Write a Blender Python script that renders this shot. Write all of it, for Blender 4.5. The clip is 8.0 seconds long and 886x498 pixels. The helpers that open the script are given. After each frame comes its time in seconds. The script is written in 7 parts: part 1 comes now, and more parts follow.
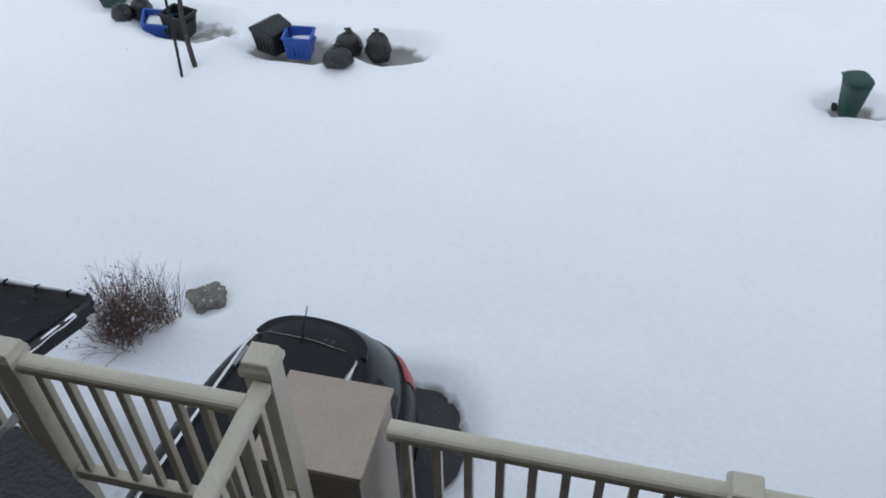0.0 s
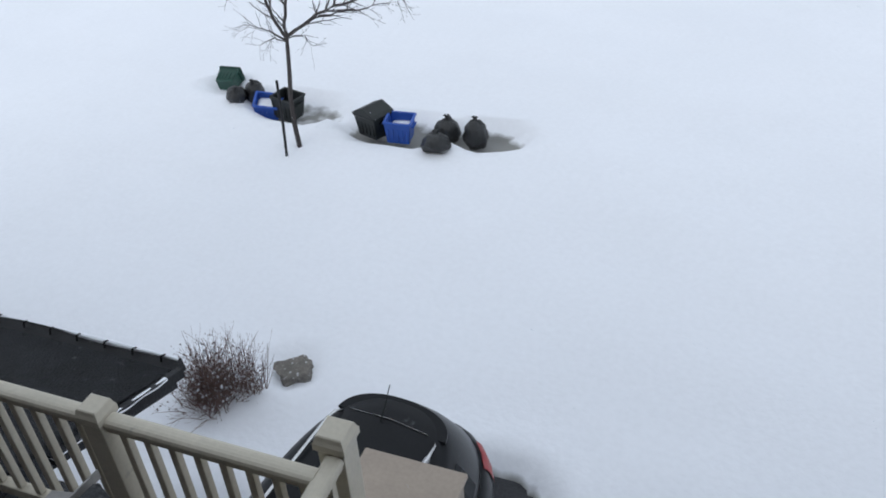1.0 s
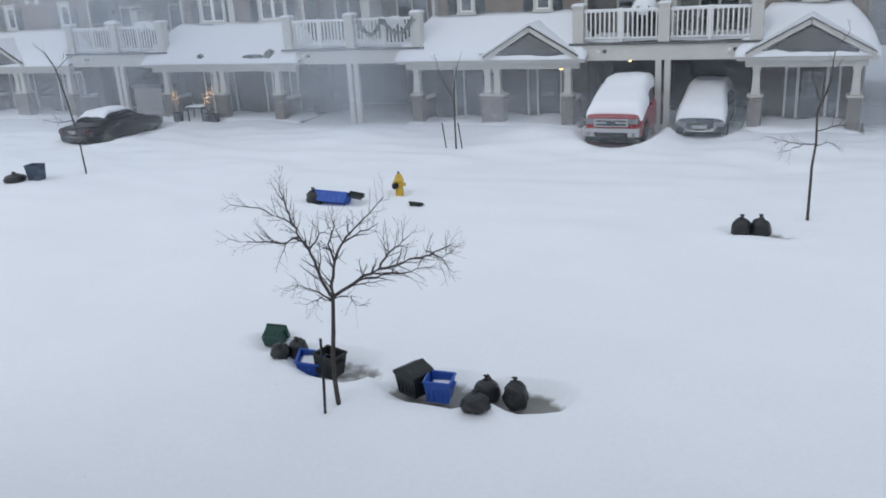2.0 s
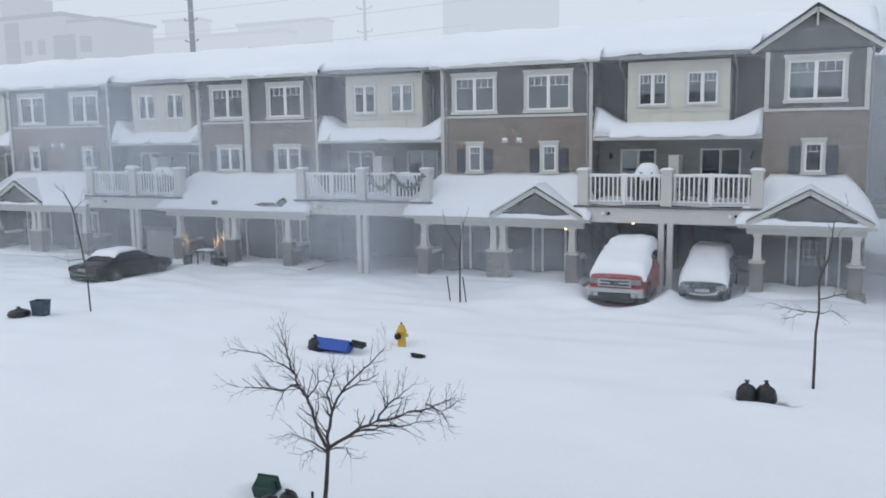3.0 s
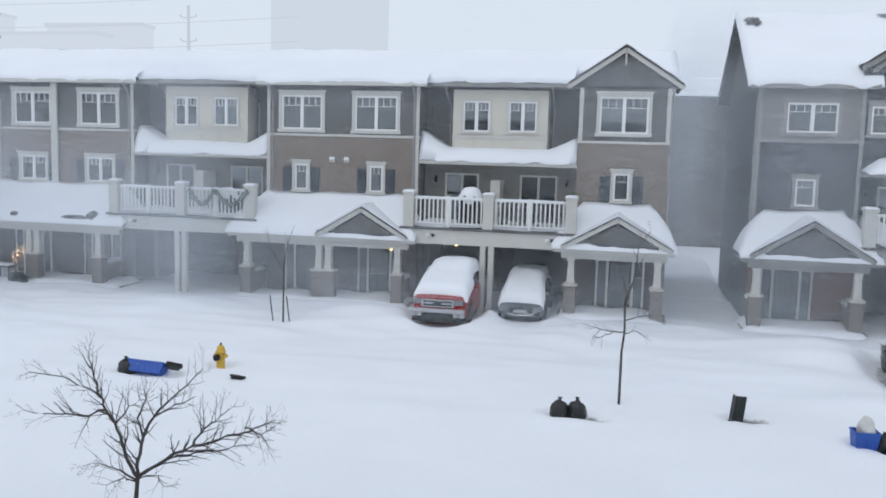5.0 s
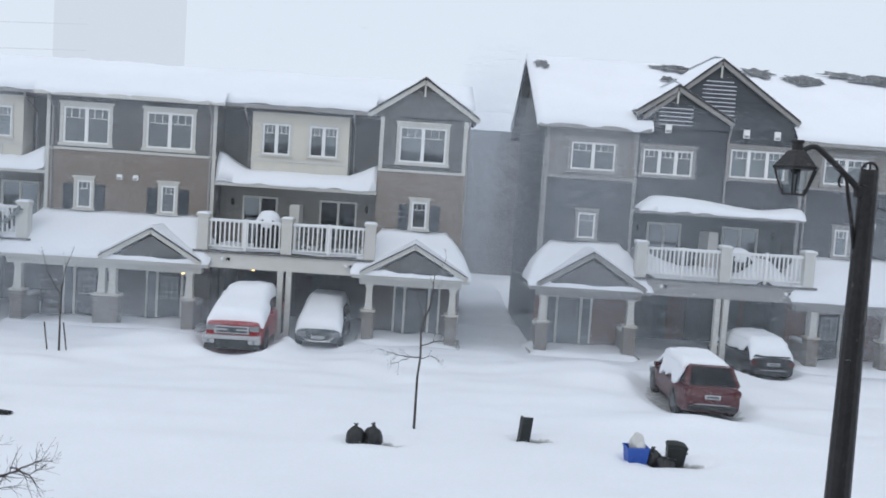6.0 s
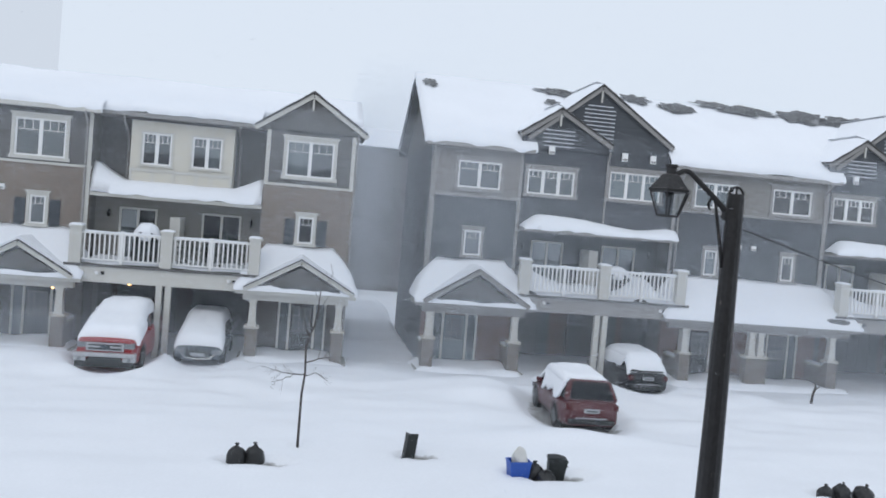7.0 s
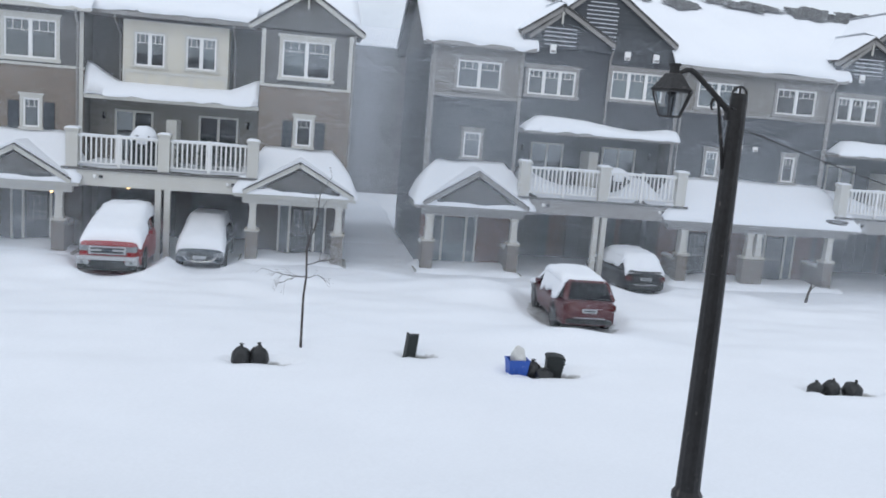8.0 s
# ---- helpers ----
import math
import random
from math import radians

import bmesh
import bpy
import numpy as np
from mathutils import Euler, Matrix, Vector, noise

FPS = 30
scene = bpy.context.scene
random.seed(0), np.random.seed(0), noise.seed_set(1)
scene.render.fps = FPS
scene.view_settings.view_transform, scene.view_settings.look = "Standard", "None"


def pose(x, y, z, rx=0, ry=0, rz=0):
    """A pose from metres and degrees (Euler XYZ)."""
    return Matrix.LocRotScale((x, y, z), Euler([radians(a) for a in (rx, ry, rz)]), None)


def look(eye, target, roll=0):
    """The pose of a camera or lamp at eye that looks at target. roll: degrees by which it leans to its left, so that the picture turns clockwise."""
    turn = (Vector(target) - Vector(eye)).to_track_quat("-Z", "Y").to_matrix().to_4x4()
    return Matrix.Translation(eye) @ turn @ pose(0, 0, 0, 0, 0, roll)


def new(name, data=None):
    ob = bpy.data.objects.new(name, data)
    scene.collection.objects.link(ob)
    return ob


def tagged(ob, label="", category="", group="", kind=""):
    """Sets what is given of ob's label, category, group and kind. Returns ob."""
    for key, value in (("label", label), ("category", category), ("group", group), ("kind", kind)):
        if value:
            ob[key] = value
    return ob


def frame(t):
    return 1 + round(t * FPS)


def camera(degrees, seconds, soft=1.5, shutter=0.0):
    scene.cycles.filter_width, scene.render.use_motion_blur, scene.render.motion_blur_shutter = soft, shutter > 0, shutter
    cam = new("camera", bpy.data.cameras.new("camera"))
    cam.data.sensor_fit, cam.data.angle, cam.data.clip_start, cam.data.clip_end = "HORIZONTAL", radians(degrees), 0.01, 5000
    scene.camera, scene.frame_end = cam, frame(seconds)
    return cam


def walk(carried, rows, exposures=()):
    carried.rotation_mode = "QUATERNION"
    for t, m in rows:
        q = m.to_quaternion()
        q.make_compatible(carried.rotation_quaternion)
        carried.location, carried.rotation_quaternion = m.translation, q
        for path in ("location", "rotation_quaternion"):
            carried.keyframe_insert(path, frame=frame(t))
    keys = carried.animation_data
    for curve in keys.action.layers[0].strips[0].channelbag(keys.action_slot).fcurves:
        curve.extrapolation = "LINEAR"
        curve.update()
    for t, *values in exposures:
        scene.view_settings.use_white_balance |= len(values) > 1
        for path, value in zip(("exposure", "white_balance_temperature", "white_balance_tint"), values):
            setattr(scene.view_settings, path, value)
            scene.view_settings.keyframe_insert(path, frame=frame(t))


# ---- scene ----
cam = camera(55.9, 8.0, soft=1.8)
PATH = [
    (0.0, pose(-0.011, 0, 6.2, 47.99, 1.25, 13.59)),
    (0.5, pose(0, 0, 6.2, 50.18, 1.91, 19.09)),
    (1.0, pose(0.015, 0, 6.2, 54.02, 2.86, 20.27)),
    (1.5, pose(0.014, 0, 6.2, 61.56, 3.99, 21.18)),
    (1.8, pose(0.01, 0, 6.2, 67.82, 3.67, 22.35)),
    (2.0, pose(0.008, 0, 6.2, 71.85, 3.09, 23.16)),
    (2.2, pose(0.005, 0, 6.2, 75.31, 2.42, 23.68)),
    (3.3, pose(0, 0, 6.2, 83.68, 0.51, 23.86)),
    (3.5, pose(0, 0, 6.2, 84.60, 0.38, 23.61)),
    (4.0, pose(0, 0, 6.2, 85.46, -0.00, 22.00)),
    (4.2, pose(0, 0, 6.2, 85.35, -0.23, 20.76)),
    (5.3, pose(0, 0, 6.2, 83.54, -2.34, 7.90)),
    (5.5, pose(0, 0, 6.2, 83.81, -2.79, 4.92)),
    (6.0, pose(0, 0, 6.2, 86.17, -3.77, -1.45)),
    (6.5, pose(0, 0, 6.2, 88.20, -4.47, -6.25)),
    (7.0, pose(0, 0, 6.2, 87.86, -4.82, -9.16)),
    (7.5, pose(0, 0, 6.2, 85.29, -4.74, -10.68)),
    (8.0, pose(0, 0, 6.2, 81.17, -4.58, -9.21)),
]
EXPOSURES = [(0.0, 0.22), (0.5, 0.24), (1.0, 0.22), (1.5, -0.03), (2.2, -0.04), (3.3, 0.0), (4.2, 0.0), (5.3, 0.10), (6.0, 0.12), (6.5, 0.10), (7.3, 0.12), (8.0, 0.18)]
walk(cam, PATH, EXPOSURES)

# ---- world and light ----
world = bpy.data.worlds.new("blizzard_sky")
scene.world = world
world.use_nodes = True
wn, wl = world.node_tree.nodes, world.node_tree.links
wn.clear()
sky = wn.new("ShaderNodeTexSky")
sky.sky_type, sky.sun_disc, sky.sun_elevation, sky.sun_rotation = "NISHITA", False, radians(38), radians(200)
clear_sky = wn.new("ShaderNodeBackground")
clear_sky.inputs[1].default_value = 0.05
cloud = wn.new("ShaderNodeBackground")
cloud.inputs[0].default_value, cloud.inputs[1].default_value = (0.705, 0.78, 0.885, 1), 1.0
both = wn.new("ShaderNodeMixShader")
both.inputs[0].default_value = 0.93
world_out = wn.new("ShaderNodeOutputWorld")
wl.new(sky.outputs[0], clear_sky.inputs[0])
wl.new(clear_sky.outputs[0], both.inputs[1])
wl.new(cloud.outputs[0], both.inputs[2])
wl.new(both.outputs[0], world_out.inputs[0])
sun = new("sun", bpy.data.lights.new("sun", "SUN"))
sun.data.energy, sun.data.angle, sun.data.color = 0.5, radians(40), (1.0, 0.97, 0.93)
sun.matrix_world = look((-20, -30, 40), (0, 12, 0))

# ---- materials ----
def mat(name, col, rough=0.6, vary=0.18, scale=3.0, bump=0.15, metal=0.0, fine=60.0, stretch=(1, 1, 1), spec=0.4, dirt=None, dirt_at=0.62):
    m = bpy.data.materials.new(name)
    m.use_nodes = True
    n, l = m.node_tree.nodes, m.node_tree.links
    b = n["Principled BSDF"]
    b.inputs["Roughness"].default_value, b.inputs["Metallic"].default_value = rough, metal
    b.inputs["Specular IOR Level"].default_value = spec
    tc, mp = n.new("ShaderNodeTexCoord"), n.new("ShaderNodeMapping")
    mp.inputs["Scale"].default_value = stretch
    l.new(tc.outputs["Object"], mp.inputs[0])
    big, small = n.new("ShaderNodeTexNoise"), n.new("ShaderNodeTexNoise")
    big.inputs["Scale"].default_value, big.inputs["Detail"].default_value = scale, 4
    small.inputs["Scale"].default_value, small.inputs["Detail"].default_value = fine, 3
    l.new(mp.outputs[0], big.inputs[0])
    l.new(mp.outputs[0], small.inputs[0])
    add = n.new("ShaderNodeMath")
    add.operation = "ADD"
    l.new(big.outputs[0], add.inputs[0])
    l.new(small.outputs[0], add.inputs[1])
    ramp = n.new("ShaderNodeMapRange")
    ramp.inputs[1].default_value, ramp.inputs[2].default_value = 0.6, 1.4
    ramp.inputs[3].default_value, ramp.inputs[4].default_value = 1 - vary, 1 + vary
    l.new(add.outputs[0], ramp.inputs[0])
    mul = n.new("ShaderNodeVectorMath")
    mul.operation = "SCALE"
    mul.inputs[0].default_value = col
    l.new(ramp.outputs[0], mul.inputs["Scale"])
    last = mul.outputs[0]
    if dirt:
        spot = n.new("ShaderNodeMapRange")
        spot.inputs[1].default_value, spot.inputs[2].default_value = dirt_at, dirt_at + 0.06
        other = n.new("ShaderNodeTexNoise")
        other.inputs["Scale"].default_value, other.inputs["Detail"].default_value = scale * 2.3, 6
        l.new(mp.outputs[0], other.inputs[0])
        l.new(other.outputs[0], spot.inputs[0])
        mix = n.new("ShaderNodeMix")
        mix.data_type = "RGBA"
        mix.inputs[7].default_value = (*dirt, 1)
        l.new(spot.outputs[0], mix.inputs[0])
        l.new(last, mix.inputs[6])
        last = mix.outputs[2]
    l.new(last, b.inputs["Base Color"])
    if bump:
        bp = n.new("ShaderNodeBump")
        bp.inputs["Strength"].default_value, bp.inputs["Distance"].default_value = bump, 0.02
        l.new(add.outputs[0], bp.inputs["Height"])
        l.new(bp.outputs[0], b.inputs["Normal"])
    return m


def brick_mat(name, c1, c2, mortar):
    m = mat(name, c1, 0.85, bump=0)
    n, l = m.node_tree.nodes, m.node_tree.links
    b = n["Principled BSDF"]
    tc, mp, br = n.new("ShaderNodeTexCoord"), n.new("ShaderNodeMapping"), n.new("ShaderNodeTexBrick")
    mp.inputs["Rotation"].default_value = (radians(90), 0, 0)
    l.new(tc.outputs["Object"], mp.inputs[0])
    l.new(mp.outputs[0], br.inputs[0])
    for i, c in ((1, c1), (2, c2), (3, mortar)):
        br.inputs[i].default_value = (*c, 1)
    br.inputs["Scale"].default_value, br.inputs["Brick Width"].default_value, br.inputs["Row Height"].default_value = 1.0, 0.24, 0.08
    br.inputs["Mortar Size"].default_value = 0.006
    noi = n.new("ShaderNodeTexNoise")
    noi.inputs["Scale"].default_value, noi.inputs["Detail"].default_value = 1.3, 5
    l.new(tc.outputs["Object"], noi.inputs[0])
    mr = n.new("ShaderNodeMapRange")
    mr.inputs[3].default_value, mr.inputs[4].default_value = 0.75, 1.25
    l.new(noi.outputs[0], mr.inputs[0])
    sc = n.new("ShaderNodeVectorMath")
    sc.operation = "SCALE"
    l.new(br.outputs[0], sc.inputs[0])
    l.new(mr.outputs[0], sc.inputs["Scale"])
    l.new(sc.outputs[0], b.inputs["Base Color"])
    bp = n.new("ShaderNodeBump")
    bp.inputs["Strength"].default_value, bp.inputs["Distance"].default_value = 0.6, 0.01
    bp.invert = True
    l.new(br.outputs[1], bp.inputs["Height"])
    l.new(bp.outputs[0], b.inputs["Normal"])
    return m


def glass_mat(name, tint=(0.75, 0.82, 0.85)):
    m = bpy.data.materials.new(name)
    m.use_nodes = True
    n, l = m.node_tree.nodes, m.node_tree.links
    n.clear()
    o, mx, tr, gl, fr = (n.new("ShaderNode" + k) for k in ("OutputMaterial", "MixShader", "BsdfTransparent", "BsdfGlossy", "Fresnel"))
    tr.inputs[0].default_value = (*tint, 1)
    gl.inputs["Roughness"].default_value = 0.03
    fr.inputs[0].default_value = 2.15
    l.new(fr.outputs[0], mx.inputs[0])
    l.new(tr.outputs[0], mx.inputs[1])
    l.new(gl.outputs[0], mx.inputs[2])
    l.new(mx.outputs[0], o.inputs[0])
    return m


def glow_mat(name, col, strength):
    m = bpy.data.materials.new(name)
    m.use_nodes = True
    b = m.node_tree.nodes["Principled BSDF"]
    b.inputs["Base Color"].default_value = (*col, 1)
    b.inputs["Emission Color"].default_value, b.inputs["Emission Strength"].default_value = (*col, 1), strength
    return m


# Distance haze is put into an even glow colour; these surfaces are no lamps.
def haze_glow_mat(name, col):
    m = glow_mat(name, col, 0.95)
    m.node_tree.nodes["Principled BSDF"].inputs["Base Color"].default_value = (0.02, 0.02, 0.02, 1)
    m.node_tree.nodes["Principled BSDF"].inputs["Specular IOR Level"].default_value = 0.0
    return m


# bare: colour mixed in wherever the surface dips under the given height.
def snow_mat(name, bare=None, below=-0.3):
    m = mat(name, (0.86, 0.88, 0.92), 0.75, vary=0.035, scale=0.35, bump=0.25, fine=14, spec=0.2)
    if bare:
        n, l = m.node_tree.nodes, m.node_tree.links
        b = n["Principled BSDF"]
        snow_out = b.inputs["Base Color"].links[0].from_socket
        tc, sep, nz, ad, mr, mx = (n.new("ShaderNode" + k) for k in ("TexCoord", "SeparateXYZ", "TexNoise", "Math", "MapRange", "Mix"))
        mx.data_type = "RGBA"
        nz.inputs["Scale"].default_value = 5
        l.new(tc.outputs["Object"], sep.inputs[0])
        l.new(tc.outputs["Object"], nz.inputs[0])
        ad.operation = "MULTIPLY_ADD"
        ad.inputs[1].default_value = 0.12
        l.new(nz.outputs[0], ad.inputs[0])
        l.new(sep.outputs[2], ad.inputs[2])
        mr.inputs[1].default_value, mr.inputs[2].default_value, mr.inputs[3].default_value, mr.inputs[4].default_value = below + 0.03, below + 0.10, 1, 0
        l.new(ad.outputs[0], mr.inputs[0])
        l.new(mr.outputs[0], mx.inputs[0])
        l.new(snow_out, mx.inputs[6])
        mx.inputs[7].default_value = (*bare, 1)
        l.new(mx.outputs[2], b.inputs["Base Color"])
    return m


SNOW = snow_mat("snow")
GROUND = snow_mat("drifted_snow_grey_in_lows", (0.27, 0.27, 0.26), -0.17)
FLAKE = mat("snowflake", (0.80, 0.86, 0.94), 0.9, vary=0.02, bump=0)
BRICK_TAN = brick_mat("tan_brick", (0.225, 0.18, 0.15), (0.19, 0.158, 0.13), (0.265, 0.23, 0.20))
# Brown ground-floor brick, its colour lowered further to hold the porch shade.
BRICK_BROWN = brick_mat("darkened_brown_brick", (0.075, 0.058, 0.05), (0.058, 0.047, 0.04), (0.10, 0.085, 0.075))
BRICK_RED = brick_mat("red_brown_brick", (0.17, 0.075, 0.055), (0.13, 0.065, 0.05), (0.22, 0.18, 0.16))
BRICK_PIER = brick_mat("grey_brown_pier_brick", (0.17, 0.14, 0.115), (0.13, 0.11, 0.09), (0.22, 0.195, 0.17))
STONE = mat("limestone_cap", (0.5, 0.47, 0.42), 0.8, bump=0.3)
SIDING_TAUPE = mat("taupe_siding", (0.112, 0.109, 0.106), 0.7, stretch=(0.4, 0.4, 9), scale=1.2, fine=6)
SIDING_TAN = mat("greige_siding", (0.215, 0.205, 0.188), 0.7, stretch=(0.4, 0.4, 9), scale=1.2, fine=6)
SIDING_DARK = mat("charcoal_siding", (0.070, 0.076, 0.084), 0.7, stretch=(0.4, 0.4, 9), scale=1.2, fine=6)
CREAM = mat("cream_panel", (0.60, 0.57, 0.49), 0.6, vary=0.06)
TRIM = mat("off_white_trim", (0.56, 0.55, 0.51), 0.5, vary=0.06)
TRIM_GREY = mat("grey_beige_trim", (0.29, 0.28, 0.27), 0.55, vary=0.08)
WHITE = mat("white_vinyl", (0.82, 0.82, 0.81), 0.4, vary=0.04)
SHUTTER = mat("slate_shutter", (0.045, 0.055, 0.065), 0.6)
SHINGLE = mat("asphalt_shingle", (0.085, 0.083, 0.082), 0.95, vary=0.45, scale=5, bump=0.6, fine=90)
WET_SHINGLE = mat("dark_wet_shingle", (0.022, 0.024, 0.028), 0.55, vary=0.5, scale=6, bump=0.6, fine=70, dirt=(0.09, 0.1, 0.11), dirt_at=0.66)
DARK_ROOM = mat("dim_interior", (0.16, 0.155, 0.15), 0.9)
CURTAIN = mat("pale_curtain", (0.55, 0.57, 0.58), 0.9, vary=0.2, stretch=(14, 1, 0.3), scale=1.0)
DOOR_BLUE = mat("slate_blue_door", (0.10, 0.135, 0.15), 0.45)
DOOR_DARK = mat("charcoal_door", (0.03, 0.033, 0.036), 0.45)
DOOR_GLASS = mat("frosted_door_glass", (0.095, 0.11, 0.12), 0.25, vary=0.2, scale=5, bump=0)
GARAGE = mat("grey_garage_door", (0.10, 0.102, 0.105), 0.6)
GLASS = glass_mat("window_glass")
CLEAR = glass_mat("clear_lantern_glass", (0.94, 0.96, 0.97))
CLEAR.node_tree.nodes["Fresnel"].inputs[0].default_value = 1.2
DECKING = mat("dark_wet_decking", (0.045, 0.046, 0.05), 0.6, vary=0.3, scale=3, bump=0.3, stretch=(1, 8, 1), dirt=(0.12, 0.125, 0.13), dirt_at=0.68)
CONCRETE = mat("concrete", (0.32, 0.31, 0.29), 0.9, bump=0.4)
RAIL = mat("almond_vinyl", (0.54, 0.50, 0.41), 0.42, vary=0.09, scale=6, bump=0.06, dirt=(0.42, 0.39, 0.33), dirt_at=0.68)
BOXTOP = mat("taupe_capping_board", (0.40, 0.335, 0.275), 0.6, vary=0.10, scale=9, bump=0.1, dirt=(0.13, 0.09, 0.06), dirt_at=0.74)
BOXSIDE = mat("taupe_cladding", (0.30, 0.255, 0.215), 0.6, vary=0.12)
BLACK_BAG = mat("black_bin_liner", (0.012, 0.013, 0.014), 0.32, vary=0.3, scale=18, bump=0.8, fine=40, spec=0.6)
BLACK_PLASTIC = mat("black_plastic", (0.018, 0.022, 0.022), 0.5, bump=0.1)
BLUE_PLASTIC = mat("blue_recycling_plastic", (0.03, 0.10, 0.42), 0.45, vary=0.12, bump=0.05)
SLATE_PLASTIC = mat("slate_blue_plastic", (0.06, 0.085, 0.12), 0.5, vary=0.15)
GREEN_PLASTIC = mat("dark_green_plastic", (0.012, 0.055, 0.04), 0.45, vary=0.15)
YELLOW = mat("chrome_yellow_paint", (0.62, 0.40, 0.06), 0.5, vary=0.15, dirt=(0.35, 0.24, 0.08))
IRON = mat("black_iron", (0.02, 0.02, 0.022), 0.5, metal=0.3, bump=0.25)
LAMP_BLACK = mat("weathered_black_post", (0.028, 0.027, 0.028), 0.55, vary=0.4, scale=4, bump=0.4, fine=30, stretch=(1, 1, 0.5), dirt=(0.10, 0.09, 0.085), dirt_at=0.64)
BARK = mat("wet_bark", (0.075, 0.066, 0.064), 0.9, vary=0.35, scale=14, bump=0.6)
TWIG = mat("reddish_twig", (0.21, 0.145, 0.13), 0.9, vary=0.5, scale=20, bump=0.2)
BARE_SHINGLE = mat("scoured_grey_shingle", (0.27, 0.275, 0.285), 0.9, vary=0.35, scale=3, bump=0.5, fine=30, stretch=(1, 3, 1), dirt=(0.65, 0.67, 0.7), dirt_at=0.56)
PAPER = mat("crumpled_paper", (0.62, 0.62, 0.6), 0.8, dirt=(0.3, 0.28, 0.26))
RED_PAINT = mat("bright_red_car_paint", (0.29, 0.012, 0.016), 0.28, vary=0.08, bump=0.03, dirt=(0.5, 0.42, 0.42), dirt_at=0.72)
MAROON = mat("dark_red_car_paint", (0.075, 0.005, 0.009), 0.3, vary=0.1, bump=0.03, dirt=(0.55, 0.5, 0.52), dirt_at=0.66)
NAVY = mat("blue_grey_car_paint", (0.03, 0.045, 0.06), 0.28, vary=0.1, bump=0.03)
BLACK_PAINT = mat("black_car_paint", (0.012, 0.013, 0.015), 0.3, vary=0.2, bump=0.03, spec=0.15, dirt=(0.05, 0.055, 0.06), dirt_at=0.66)
CAR_GLASS = mat("tinted_car_glass", (0.012, 0.014, 0.016), 0.2, vary=0.1, bump=0, spec=0.06)
SILVER = mat("satin_silver_plastic", (0.43, 0.44, 0.46), 0.4, metal=0.2, bump=0.03)
CHROME = mat("chrome", (0.62, 0.62, 0.62), 0.2, metal=1.0, bump=0.03)
RUBBER = mat("tyre_rubber", (0.015, 0.015, 0.015), 0.85)
TAIL = mat("red_lamp_lens", (0.34, 0.012, 0.012), 0.35, bump=0, spec=0.2)
TAIL_DIM = mat("dark_red_lamp_lens", (0.07, 0.006, 0.006), 0.2, bump=0)
HEADLAMP = mat("clear_lamp_lens", (0.22, 0.235, 0.25), 0.12, bump=0)
PLATE = mat("number_plate", (0.38, 0.40, 0.42), 0.5)
BULB = glow_mat("warm_bulb", (1.0, 0.62, 0.25), 4.0)
FAIRY = glow_mat("fairy_light", (1.0, 0.66, 0.35), 3.0)
FAR_WALL = haze_glow_mat("haze_glow_facade", (0.53, 0.58, 0.67))
FAR_DARK = haze_glow_mat("haze_glow_dim_facade", (0.46, 0.505, 0.59))
FAR_TOWER = haze_glow_mat("haze_glow_tower", (0.605, 0.67, 0.765))
FAR_FAINT = haze_glow_mat("haze_glow_block", (0.62, 0.68, 0.775))
FAR_EDGE = haze_glow_mat("haze_glow_parapet", (0.585, 0.64, 0.735))
FAR_POLE = haze_glow_mat("haze_glow_pole", (0.26, 0.29, 0.35))


# ---- builders ----
def B():
    return bmesh.new()


def box(bm, x0, x1, y0, y1, z0, z1, bevel=0.0):
    vs = [bm.verts.new((x, y, z)) for x in (x0, x1) for y in (y0, y1) for z in (z0, z1)]
    fs = [bm.faces.new([vs[i] for i in q]) for q in ((0, 1, 3, 2), (4, 6, 7, 5), (0, 4, 5, 1), (2, 3, 7, 6), (0, 2, 6, 4), (1, 5, 7, 3))]
    if bevel:
        bmesh.ops.bevel(bm, geom=list({e for f in fs for e in f.edges}), offset=bevel, segments=2, affect="EDGES", profile=0.6)
    return bm


def prism(bm, pts, a, b, axis="y"):
    """A polygon of (x, z), or (y, z) along x, or (x, y) along z, made solid between a and b."""
    def at(p, d):
        return {"y": (p[0], d, p[1]), "x": (d, p[0], p[1]), "z": (p[0], p[1], d)}[axis]
    u, v = [bm.verts.new(at(p, a)) for p in pts], [bm.verts.new(at(p, b)) for p in pts]
    n = len(pts)
    bm.faces.new(u)
    bm.faces.new(v[::-1])
    for i in range(n):
        bm.faces.new((u[i], v[i], v[(i + 1) % n], u[(i + 1) % n]))
    bmesh.ops.recalc_face_normals(bm, faces=bm.faces[:])
    return bm


def tube(bm, pts, radii, seg=8, caps=True):
    pts = [Vector(p) for p in pts]
    rings = []
    for i, p in enumerate(pts):
        d = (pts[min(i + 1, len(pts) - 1)] - pts[max(i - 1, 0)]).normalized()
        a = d.orthogonal().normalized() if abs(d.z) < 0.9 else Vector((1, 0, 0)).cross(d).normalized()
        c = d.cross(a)
        rings.append([bm.verts.new(p + radii[i] * (math.cos(2 * math.pi * k / seg) * a + math.sin(2 * math.pi * k / seg) * c)) for k in range(seg)])
    for r, s in zip(rings, rings[1:]):
        best = min(range(seg), key=lambda o: (r[0].co - s[o].co).length)
        for k in range(seg):
            bm.faces.new((r[k], r[(k + 1) % seg], s[(k + 1 + best) % seg], s[(k + best) % seg]))
    if caps:
        bm.faces.new(rings[0][::-1])
        bm.faces.new(rings[-1])
    return bm


